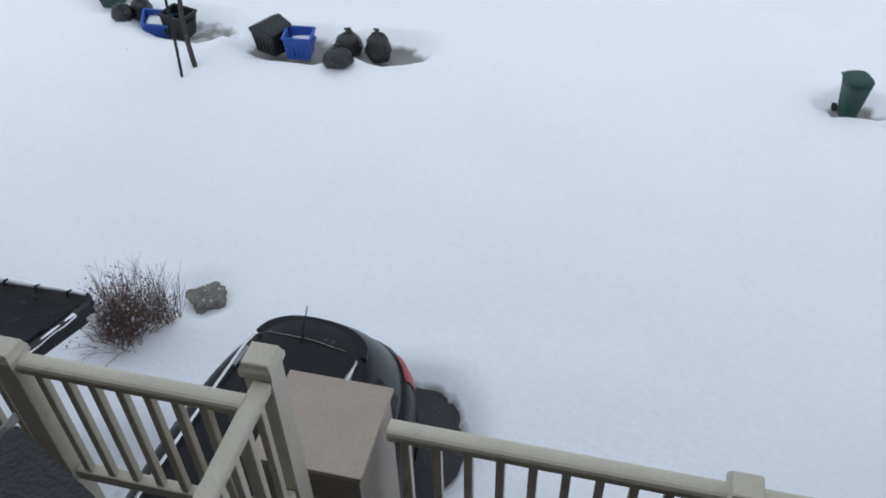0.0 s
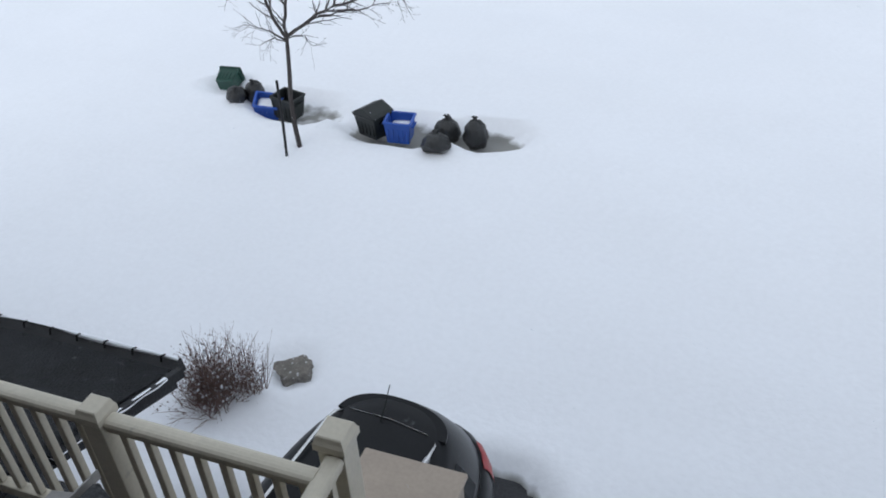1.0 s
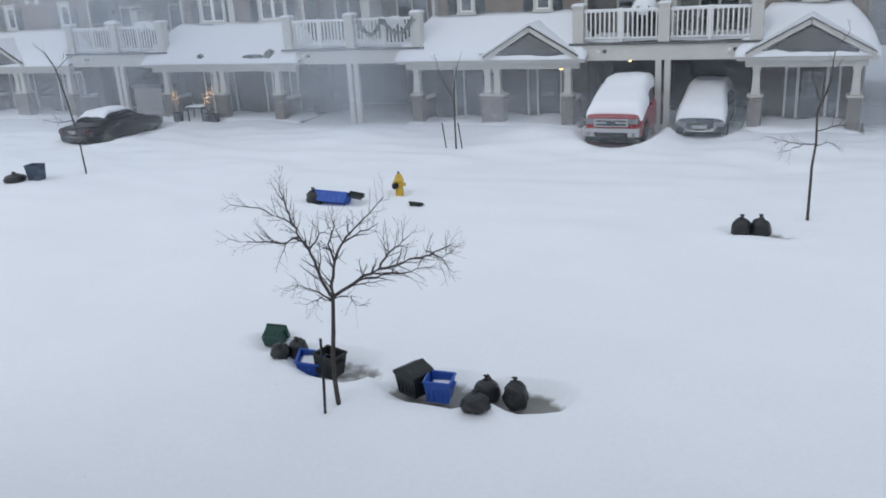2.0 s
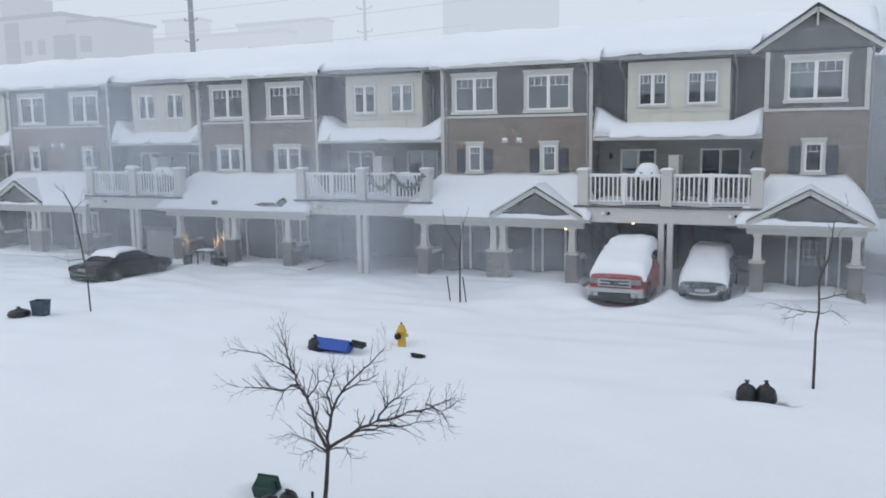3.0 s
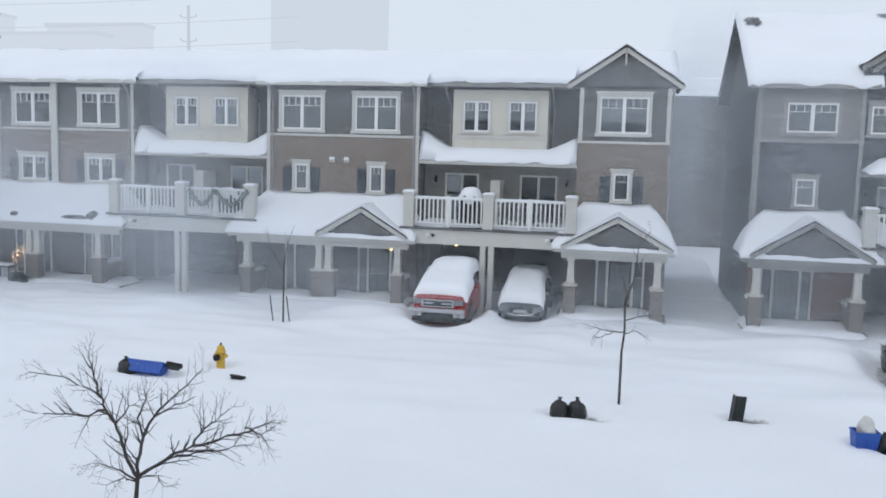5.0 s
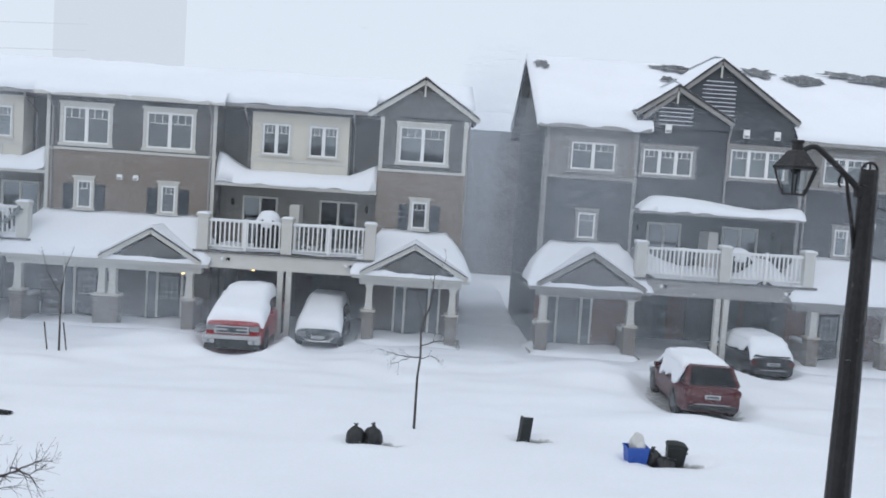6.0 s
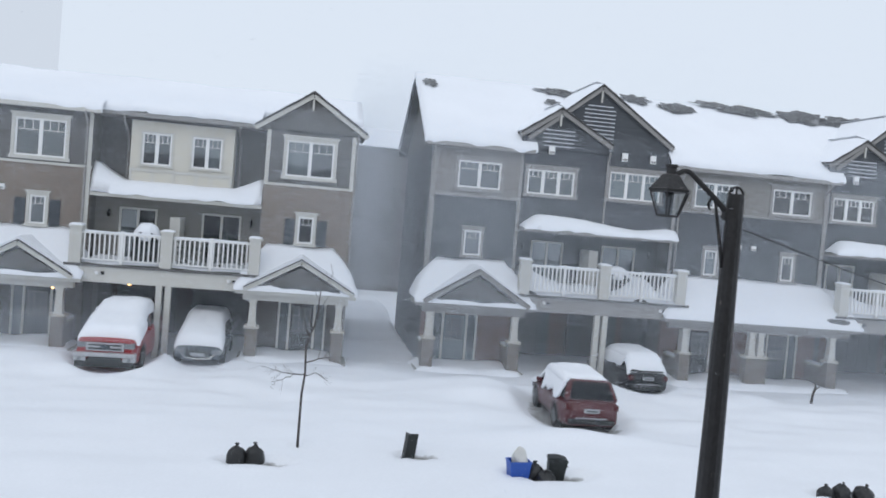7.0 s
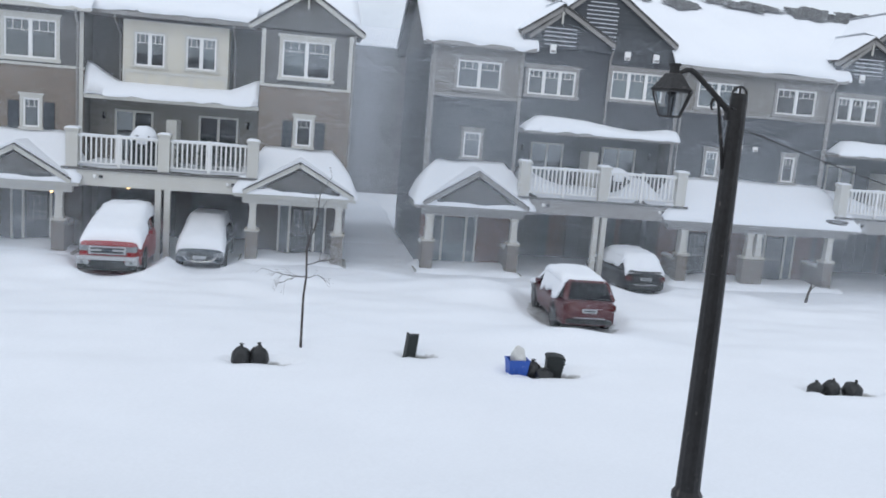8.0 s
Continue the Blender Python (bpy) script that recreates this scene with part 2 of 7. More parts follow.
def lathe(bm, prof, seg=20, x=0, y=0):
    rings = [[bm.verts.new((x + r * math.cos(2 * math.pi * k / seg), y + r * math.sin(2 * math.pi * k / seg), z)) for k in range(seg)] for r, z in prof]
    for a, b in zip(rings, rings[1:]):
        for k in range(seg):
            bm.faces.new((a[k], a[(k + 1) % seg], b[(k + 1) % seg], b[k]))
    bm.faces.new(rings[0][::-1])
    bm.faces.new(rings[-1])
    return bm


def mesh_of(name, bm, material, smooth=False):
    me = bpy.data.meshes.new(name)
    bm.to_mesh(me)
    bm.free()
    me.materials.append(material)
    if smooth:
        me.shade_smooth()
    return me


def part(name, bm, material, parent, label="", smooth=False):
    ob = new(name, mesh_of(name, bm, material, smooth))
    ob.parent = parent
    return tagged(ob, label) if label else ob


def thing(name, m, label, category, group="", kind=""):
    ob = new(name)
    ob.empty_display_size = 0.2
    ob.matrix_basis = m
    return tagged(ob, label, category, group, kind)


def single(name, bm, material, m, label, category, group="", kind="", smooth=False):
    ob = new(name, mesh_of(name, bm, material, smooth))
    ob.matrix_basis = m
    return tagged(ob, label, category, group, kind)


def sheet(bm, x0, x1, y0, y1, top, thick, nx, ny, seed=0.0, rough=0.05):
    """A layer of snow: a lumpy top over a skirt that goes down by thick."""
    def h(i, j):
        x, y = x0 + (x1 - x0) * i / nx, y0 + (y1 - y0) * j / ny
        edge = min(i, nx - i, j * 1.0 + 0.25, ny - j + 1) / 1.0
        soft = -0.55 * thick * max(0.0, 1 - edge) ** 2
        w = rough * (noise.noise((x * 0.7 + seed, y * 0.7, seed)) + 0.4 * noise.noise((x * 2.6, y * 2.6 + seed, 0)))
        jx = 0.06 * noise.noise((x * 1.3, seed, 3)) if j == 0 else 0
        return (x, y + jx, top(x, y) + soft + w)
    g = [[bm.verts.new(h(i, j)) for j in range(ny + 1)] for i in range(nx + 1)]
    for i in range(nx):
        for j in range(ny):
            bm.faces.new((g[i][j], g[i + 1][j], g[i + 1][j + 1], g[i][j + 1]))
    rim = [g[i][0] for i in range(nx + 1)] + [g[nx][j] for j in range(1, ny + 1)] + [g[i][ny] for i in range(nx - 1, -1, -1)] + [g[0][j] for j in range(ny - 1, 0, -1)]
    low = [bm.verts.new((v.co.x, v.co.y, top(v.co.x, v.co.y) - thick)) for v in rim]
    n = len(rim)
    for i in range(n):
        bm.faces.new((rim[i], low[i], low[(i + 1) % n], rim[(i + 1) % n]))
    bmesh.ops.recalc_face_normals(bm, faces=bm.faces[:])
    return bm


def wall(bm, x0, x1, z0, z1, y0, y1, holes=()):
    """One connected slab with its openings cut through."""
    xs = sorted({x0, x1, *(h[0] for h in holes), *(h[1] for h in holes)})
    zs = sorted({z0, z1, *(h[2] for h in holes), *(h[3] for h in holes)})
    nx, nz = len(xs) - 1, len(zs) - 1

    def solid(i, k):
        if not (0 <= i < nx and 0 <= k < nz):
            return False
        x, z = (xs[i] + xs[i + 1]) / 2, (zs[k] + zs[k + 1]) / 2
        return not any(h[0] < x < h[1] and h[2] < z < h[3] for h in holes)
    v = {}

    def at(i, k, y):
        if (i, k, y) not in v:
            v[i, k, y] = bm.verts.new((xs[i], y, zs[k]))
        return v[i, k, y]
    for i in range(nx):
        for k in range(nz):
            if solid(i, k):
                bm.faces.new((at(i, k, y0), at(i + 1, k, y0), at(i + 1, k + 1, y0), at(i, k + 1, y0)))
                bm.faces.new((at(i, k, y1), at(i, k + 1, y1), at(i + 1, k + 1, y1), at(i + 1, k, y1)))
                for di, dk, p, q in ((-1, 0, (i, k), (i, k + 1)), (1, 0, (i + 1, k + 1), (i + 1, k)), (0, -1, (i + 1, k), (i, k)), (0, 1, (i, k + 1), (i + 1, k + 1))):
                    if not solid(i + di, k + dk):
                        bm.faces.new((at(*p, y0), at(*q, y0), at(*q, y1), at(*p, y1)))
    bmesh.ops.recalc_face_normals(bm, faces=bm.faces[:])
    return bm


def window(parent, x0, x1, z0, z1, y, lights=2, casing=0.13, trim=None, curtains=(), crown=True):
    """Casing, sash bars, glazing bars and one pane a light; the rectangle is the casing's outside. y: the wall's face."""
    trim = trim or TRIM
    bm = B()
    c = casing
    box(bm, x0, x0 + c, y - 0.05, y + 0.10, z0 + c, z1 - c)
    box(bm, x1 - c, x1, y - 0.05, y + 0.10, z0 + c, z1 - c)
    box(bm, x0, x1, y - 0.05, y + 0.10, z1 - c, z1)
    w = part("window", bm, trim, parent)
    box(bm := B(), x0 - 0.05, x1 + 0.05, y - 0.10, y + 0.08, z0, z0 + c - 0.003)
    part("window_sill", bm, trim, w)
    if crown:
        box(bm := B(), x0 - 0.06, x1 + 0.06, y - 0.09, y + 0.04, z1 + 0.003, z1 + 0.09)
        part("crown", bm, trim, w)
    a, b, lo, hi = x0 + c, x1 - c, z0 + c, z1 - c
    step = (b - a) / lights
    for i in range(lights):
        p, q = a + i * step, a + (i + 1) * step
        bm, s = B(), 0.07
        box(bm, p, p + s, y, y + 0.07, lo, hi)
        box(bm, q - s, q, y, y + 0.07, lo, hi)
        box(bm, p + s, q - s, y, y + 0.07, lo, lo + s)
        box(bm, p + s, q - s, y, y + 0.07, hi - s, hi)
        part("sash", bm, WHITE, w)
        mid = hi - (hi - lo) * 0.30
        box(bm := B(), p + s, q - s, y + 0.015, y + 0.05, mid - 0.011, mid + 0.011)
        for k in (1, 2):
            u = p + (q - p) * k / 3
            box(bm, u - 0.011, u + 0.011, y + 0.018, y + 0.048, mid + 0.012, hi - s)
        part("glazing_bar", bm, WHITE, w)
        box(bm := B(), p + s, q - s, y + 0.055, y + 0.062, lo + s, hi - s)
        part("pane", bm, GLASS, w).visible_shadow = False
        if i in curtains:
            bm = B()
            n = 14
            for k in range(n):
                u = p + (q - p) * k / n
                box(bm, u, u + (q - p) / n * 0.97, y + 0.24 + 0.02 * (k % 2), y + 0.25 + 0.02 * (k % 2), lo, hi)
            part("curtain", bm, CURTAIN, w, "pale closed curtain")
    return (x0 + c, x1 - c, z0 + c, z1 - c)


def shutters(parent, x0, x1, z0, z1, y, w=0.42):
    for a in (x0 - w - 0.02, x1 + 0.02):
        bm = B()
        box(bm, a, a + w, y - 0.04, y, z0, z1)
        n = 16
        for k in range(n):
            z = z0 + 0.06 + (z1 - z0 - 0.12) * k / n
            box(bm, a + 0.05, a + w - 0.05, y - 0.055, y - 0.041, z, z + (z1 - z0 - 0.12) / n * 0.6)
        part("shutter", bm, SHUTTER, parent)


def downspout(parent, x, y, z0, z1, out=0.45):
    bm = B()
    tube(bm, [(x, y - out, z1), (x, y - out, z1 - 0.15), (x, y - 0.06, z1 - 0.55), (x, y - 0.06, z0)], [0.045] * 4, 8)
    part("downspout", bm, TRIM_GREY, parent)


def beam_between(bm, p, q, w, d):
    """A board from p to q (x, y, z), w wide across and d deep along y."""
    p, q = Vector(p), Vector(q)
    u = (q - p).normalized()
    v = Vector((0, 1, 0))
    n = u.cross(v).normalized() * w / 2
    v = v * d / 2
    vs = [bm.verts.new(c + s * n + t * v) for c in (p, q) for s in (-1, 1) for t in (-1, 1)]
    for f in ((0, 1, 3, 2), (4, 6, 7, 5), (0, 4, 5, 1), (2, 3, 7, 6), (0, 2, 6, 4), (1, 5, 7, 3)):
        bm.faces.new([vs[i] for i in f])
    bmesh.ops.recalc_face_normals(bm, faces=bm.faces[:])
    return bm


def gable(parent, xl, xr, ze, xa, za, y, back, wallmat, louvre=False, over=0.0, zl=None, zr=None):
    """A gable: its wall triangle, rake boards, king post and the two roof slopes behind, with their snow."""
    zl, zr = zl or ze, zr or ze
    prism(bm := B(), [(xl + 0.1, ze - 0.02), (xr - 0.1, ze - 0.02), (xr - 0.1, zr + 0.001), (xa, za - 0.06), (xl + 0.1, zl + 0.001)], y, y + 0.2)
    part("gable_wall", bm, wallmat, parent)
    for e, ez in ((xl, zl), (xr, zr)):
        bm = beam_between(B(), (e, y - 0.12 - over, ez), (xa, y - 0.12 - over, za), 0.18, 0.10)
        part("rake_board", bm, TRIM_GREY if louvre else TRIM, parent)
        prism(bm := B(), [(e, ez + 0.09), (xa, za + 0.09), (xa, za + 0.17), (e, ez + 0.17)], y - 0.22 - over, back)
        part("gable_roof", bm, SHINGLE, parent)
        s = 1 if e < xa else -1
        nx = 14
        bm = B()
        g = []
        for i in range(nx + 1):
            k = i / nx
            row = []
            for j in range(6):
                d = j / 5
                lift = 0.02 + (0.26 if louvre and s < 0 else 0.16) * min(1, d * (5 if louvre else 2.2)) * min(1, k * 6 + 0.2) + 0.03 * noise.noise((k * 4 + xa, d * 3, za))
                row.append(bm.verts.new((e + (xa - e) * k, y - 0.20 - over + (back - y + 0.2) * d, ez + (za - ez) * k + 0.17 + lift)))
            g.append(row)
        for i in range(nx):
            for j in range(5):
                bm.faces.new((g[i][j], g[i + 1][j], g[i + 1][j + 1], g[i][j + 1]))
        part("snow_layer", bm, SNOW, parent, "wind-packed snow layer", True)
    beam_between(bm := B(), (xa, y - 0.10 - over, za - 0.1), (xa - 0.001, y - 0.10 - over, za - 0.62), 0.07, 0.07)
    part("king_post", bm, TRIM, parent)
    if louvre:
        z = ze + 0.1
        while z < za - 0.75:
            k = (za - z) / (za - ze)
            half = min(0.7, (xr - xl) / 2 * k - 0.35)
            if half > 0.1:
                box(bm := B(), xa - half, xa + half, y - 0.035, y + 0.001, z, z + 0.024)
                part("clapboard", bm, SNOW, parent, "clapboard edge lined with snow")
            z += 0.17


def column(parent, x, y, z_top, pier=0.47, pier_top=1.28, shafts=1, wide=0.0, brick=None):
    w = max(pier, wide)
    box(bm := B(), x - w / 2, x + w / 2, y - pier / 2, y + pier / 2, -0.5, pier_top)
    p = part("pier", bm, brick or BRICK_PIER, parent)
    box(bm := B(), x - w / 2 - 0.05, x + w / 2 + 0.05, y - pier / 2 - 0.05, y + pier / 2 + 0.05, pier_top + 0.002, pier_top + 0.09)
    part("pier_cap", bm, STONE, p)
    for s in ([0] if shafts == 1 else [-0.21, 0.21]):
        bm = B()
        t, b = 0.11, 0.15
        vs = [bm.verts.new((x + s + i * r, y + j * r, z)) for z, r in ((pier_top + 0.09, b), (z_top, t)) for i, j in ((-1, -1), (1, -1), (1, 1), (-1, 1))]
        for f in ((0, 1, 5, 4), (1, 2, 6, 5), (2, 3, 7, 6), (3, 0, 4, 7), (4, 5, 6, 7)):
            bm.faces.new([vs[i] for i in f])
        box(bm, x + s - 0.17, x + s + 0.17, y - 0.17, y + 0.17, pier_top + 0.092, pier_top + 0.17)
        box(bm, x + s - 0.15, x + s + 0.15, y - 0.15, y + 0.15, z_top - 0.12, z_top)
        part("column", bm, TRIM, parent)


def entry_door(parent, x, y, z0, material):
    """A panelled door with a barred light in its upper half, between two narrow sidelights."""
    box(bm := B(), x - 0.46, x + 0.46, y - 0.06, y - 0.01, z0, z0 + 2.06)
    d = part("entry_door", bm, material, parent)
    for i in (-0.21, 0.21):
        box(bm := B(), x + i - 0.15, x + i + 0.15, y - 0.072, y - 0.061, z0 + 0.15, z0 + 0.85)
        part("door_panel", bm, material, d)
    box(bm := B(), x - 0.33, x + 0.33, y - 0.07, y - 0.062, z0 + 1.03, z0 + 1.93)
    part("door_light", bm, DOOR_GLASS, d)
    bm = B()
    for k in range(4):
        u = x - 0.33 + 0.22 * k
        box(bm, u - 0.016, u + 0.016, y - 0.084, y - 0.071, z0 + 1.0, z0 + 1.96)
    for k in range(4):
        v = z0 + 1.02 + 0.30 * k
        box(bm, x - 0.346, x + 0.346, y - 0.088, y - 0.0845, v - 0.016, v + 0.016)
    part("glazing_bar", bm, TRIM_GREY, d)
    bm = B()
    for a, b in ((-0.98, -0.90), (-0.56, -0.465), (0.465, 0.56), (0.90, 0.98)):
        box(bm, x + a, x + b, y - 0.09, y - 0.01, z0, z0 + 2.12)
    box(bm, x - 0.98, x + 0.98, y - 0.10, y - 0.01, z0 + 2.123, z0 + 2.24)
    part("door_frame", bm, TRIM, d)
    for a in (-0.90, 0.56):
        box(bm := B(), x + a, x + a + 0.34, y - 0.045, y - 0.02, z0 + 0.55, z0 + 2.12)
        part("sidelight", bm, DOOR_GLASS, d)
        box(bm := B(), x + a, x + a + 0.34, y - 0.06, y - 0.01, z0, z0 + 0.548)
        part("door_panel", bm, material, d)
    lathe(bm := B(), [(0.01, 0), (0.03, 0.01), (0.03, 0.05), (0.01, 0.06)], 10, x - 0.38, y - 0.10)
    bmesh.ops.translate(bm, vec=(0, 0, z0 + 1.0), verts=bm.verts)
    part("door_knob", bm, CHROME, d)


def porch(parent, x0, x1, ped=None, doors=(), cols=(), stone_floor=True, brick=None, ped_apex=3.98, snow_seed=1.0, trim=None):
    """A roof on columns before the wall, from x0 to x1: fascia, ceiling, floor, hipped slopes and an optional pediment."""
    trim = trim or TRIM
    y0, ze = -1.98, 2.80
    box(bm := B(), x0, x1, y0, y0 + 0.06, ze - 0.16, ze)
    box(bm, x0, x0 + 0.06, y0 + 0.061, 0, ze - 0.16, ze)
    box(bm, x1 - 0.06, x1, y0 + 0.061, 0, ze - 0.16, ze)
    part("porch_fascia", bm, trim, parent)
    box(bm := B(), x0 + 0.3, x1 - 0.3, y0 + 0.28, y0 + 0.55, ze - 0.42, ze - 0.165)
    part("porch_beam", bm, trim, parent)
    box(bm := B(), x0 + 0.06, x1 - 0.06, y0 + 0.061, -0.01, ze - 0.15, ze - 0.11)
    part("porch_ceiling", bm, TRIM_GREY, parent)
    bm = B()
    a, b, c, d = (x0, y0, ze), (x1, y0, ze), (x1 - 0.9, -0.02, ze + 1.25), (x0 + 0.9, -0.02, ze + 1.25)
    e, f = (x1, -0.02, ze), (x0, -0.02, ze)
    vs = [bm.verts.new(v) for v in (a, b, c, d, e, f)]
    for q in ((0, 1, 2, 3), (1, 4, 2), (0, 3, 5), (0, 5, 4, 1), (5, 3, 2, 4)):
        bm.faces.new([vs[i] for i in q])
    part("porch_roof", bm, SHINGLE, parent)
    bm = B()

    def top(x, y):
        k = min((y - y0) / 1.96, (x - x0 + 0.1) / 1.1, (x1 - x + 0.1) / 1.1)
        return ze + 0.14 + 1.62 * max(0, min(1, k)) ** 0.72
    sheet(bm, x0 - 0.06, x1 + 0.06, y0 - 0.08, -0.03, top, 0.16, max(12, int((x1 - x0) * 4)), 9, snow_seed, 0.10)
    part("snow_layer", bm, SNOW, parent, "deep snow drifted over the porch roof", True)
    for x, sh, wd in cols:
        column(parent, x, y0 + 0.42, ze - 0.42, shafts=sh, wide=wd, brick=brick)
        if sh == 1:
            box(bm := B(), x - 0.13, x + 0.13, y0 + 0.66, -0.001, -0.4, 0.98)
            low = part("parapet", bm, brick or BRICK_PIER, parent, "low brick side wall of the porch")
            box(bm := B(), x - 0.17, x + 0.17, y0 + 0.71, -0.002, 0.982, 1.06)
            part("coping", bm, STONE, low)
            sheet(bm := B(), x - 0.16, x + 0.16, y0 + 0.73, -0.02, lambda u, v: 1.13, 0.065, 4, 8, snow_seed + x, 0.04)
            part("snow_cap", bm, SNOW, low, "", True)
    if stone_floor:
        box(bm := B(), x0 + 0.2, x1 - 0.2, y0 + 0.2, -0.01, -0.4, 0.05)
        part("porch_floor", bm, CONCRETE, parent)
    def drift(x, y):
        return 0.12 + 0.30 * max(0.0, noise.noise((x * 0.6 + snow_seed, 3.0, 0)) + 0.35) * (0.35 + 0.65 * (y - y0) / 2)
    sheet(bm := B(), x0 + 0.12, x1 - 0.12, y0 - 0.1, -0.11, drift, 0.45, max(10, int((x1 - x0) * 3)), 8, snow_seed, 0.06)
    part("snow_drift", bm, SNOW, parent, "snow blown in over the porch floor", True)
    if ped:
        pl, pr = ped
        xa = (pl + pr) / 2
        prism(bm := B(), [(pl + 0.3, ze + 0.01), (pr - 0.3, ze + 0.01), (xa, ped_apex - 0.2)], y0 - 0.02, y0 + 0.15)
        part("pediment", bm, SIDING_TAUPE, parent)
        box(bm := B(), pl + 0.55, pr - 0.55, y0 - 0.04, y0 - 0.021, ze + 0.05, ze + 0.22)
        part("pediment_board", bm, SIDING_DARK, parent)
        for e in (pl, pr):
            beam_between(bm := B(), (e, y0 - 0.10, ze + 0.02), (xa, y0 - 0.10, ped_apex), 0.17, 0.12)
            part("rake_board", bm, trim, parent)
            prism(bm := B(), [(e, ze + 0.10), (xa, ped_apex + 0.09), (xa, ped_apex + 0.13), (e, ze + 0.14)], y0 - 0.2, -0.6)
            part("pediment_roof", bm, SHINGLE, parent)
            prism(bm := B(), [(e, ze + 0.145), (xa, ped_apex + 0.135), (xa, ped_apex + 0.25), (e + (0.15 if e < xa else -0.15), ze + 0.33)], y0 - 0.05, -0.4)
            part("snow_layer", bm, SNOW, parent, "packed snow layer")
    for x, m in doors:
        entry_door(parent, x, 0.0, 0.05, m)


def balcony(parent, w, seed, fill=0.0, brick=None):
    """Deck, beam, paired posts, pillars and railings between them, along the module's whole width."""
    y0 = -1.70
    box(bm := B(), -0.25, w + 0.25, y0 - 0.04, y0 + 0.16, 2.68, 3.30)
    part("beam", bm, TRIM_GREY if fill else TRIM, parent)
    box(bm := B(), -0.3, w + 0.3, y0 - 0.12, y0 - 0.045, 3.27, 3.36)
    part("drip_edge", bm, SIDING_TAUPE, parent)
    box(bm := B(), 0.0, w, y0 + 0.17, 1.2, 3.12, 3.34)
    part("deck", bm, CONCRETE, parent)
    for s in (-0.17, 0.17):
        box(bm := B(), w / 2 + s - 0.11, w / 2 + s + 0.11, y0 - 0.03, y0 + 0.17, -0.4, 2.68)
        part("post", bm, TRIM, parent)
    xs = (0.05, w / 2, w - 0.05)
    for x in xs:
        box(bm := B(), x - 0.21, x + 0.21, y0 - 0.06, y0 + 0.36, 3.365, 4.70)
        p = part("pillar", bm, TRIM, parent)
        box(bm := B(), x - 0.26, x + 0.26, y0 - 0.11, y0 + 0.41, 4.702, 4.78)
        part("pillar_cap", bm, TRIM, p)
        sheet(bm := B(), x - 0.24, x + 0.24, y0 - 0.09, y0 + 0.39, lambda a, b: 4.86, 0.08, 5, 5, seed + x, 0.03)
        part("snow_cap", bm, SNOW, p, "", True)
    for a, b in ((xs[0] + 0.21, xs[1] - 0.21), (xs[1] + 0.21, xs[2] - 0.21)):
        box(bm := B(), a, b, y0 + 0.08, y0 + 0.16, 4.50, 4.57)
        box(bm, a, b, y0 + 0.09, y0 + 0.15, 3.50, 3.56)
        box(bm, (a + b) / 2 - 0.05, (a + b) / 2 + 0.05, y0 + 0.07, y0 + 0.17, 3.37, 4.66)
        part("rail", bm, WHITE, parent)
        n = int((b - a) / 0.17)
        for k in range(n):
            x = a + (k + 0.5) * (b - a) / n
            box(bm := B(), x - 0.026, x + 0.026, y0 + 0.095, y0 + 0.145, 3.561, 4.499)
            part("baluster", bm, WHITE, parent)
        sheet(bm := B(), a, b, y0 + 0.06, y0 + 0.18, lambda u, v: 4.62, 0.045, 24, 2, seed, 0.03)
        part("snow_line", bm, SNOW, parent, "", True)
    dep = 0.25 + fill

    def top(x, y):
        if fill:
            u = x / (w / 2)
            if u < 1:
                return 3.55 + 1.05 * max(0.0, 1 - u * 1.15) ** 1.5 + 0.3 * u ** 3
            return 3.55 + 0.85 * math.exp(-((u - 1.5) / 0.22) ** 2) + 0.3 * max(0.0, 1.3 - u)
        return 3.36 + dep * (0.55 + 0.75 * abs(math.sin(x * 0.9 + seed)) * (0.3 + fill)) + 0.35 * fill * (1 - abs(x / w - 0.5) * 2)
    sheet(bm := B(), 0.2, w - 0.2, y0 + 0.18, 1.15, top, 0.9 if fill else dep * 0.6, 34, 8, seed, 0.06)
    part("snow_drift", bm, SNOW, parent, "wind-blown snow drift on the deck", True)
    for x in (0.9, w - 0.95):
        lathe(bm := B(), [(0.02, 0), (0.06, 0.01), (0.075, 0.13), (0.03, 0.14)], 10, x, y0 - 0.12)
        bmesh.ops.translate(bm, vec=(0, 0, 2.98), verts=bm.verts)
        part("wall_lamp", bm, WHITE, parent)
        box(bm := B(), x + 0.14, x + 0.28, y0 - 0.07, y0 - 0.041, 2.98, 3.10)
        part("camera_box", bm, IRON, parent)


def shell(parent, w, depth=9.5, top=9.2, left=True, right=True, front=0.25, material=None, base=-0.4):
    """Side walls, back wall and floors that close the house."""
    m = material or SIDING_TAUPE
    if left:
        box(bm := B(), 0.0, 0.22, front, depth, base, top)
        part("side_wall", bm, m, parent)
    if right:
        box(bm := B(), w - 0.22, w, front, depth, base, top)
        part("side_wall", bm, m, parent)
    box(bm := B(), 0.0, w, depth, depth + 0.22, base, top)
    part("back_wall", bm, m, parent)
    for z in (3.0, 6.1):
        box(bm := B(), 0.23, w - 0.23, 1.5, depth - 0.01, z, z + 0.2)
        part("floor_slab", bm, DARK_ROOM, parent)
    box(bm := B(), 0.23, w - 0.23, 2.6, 2.7, 3.25, 9.1)
    part("partition", bm, DARK_ROOM, parent)


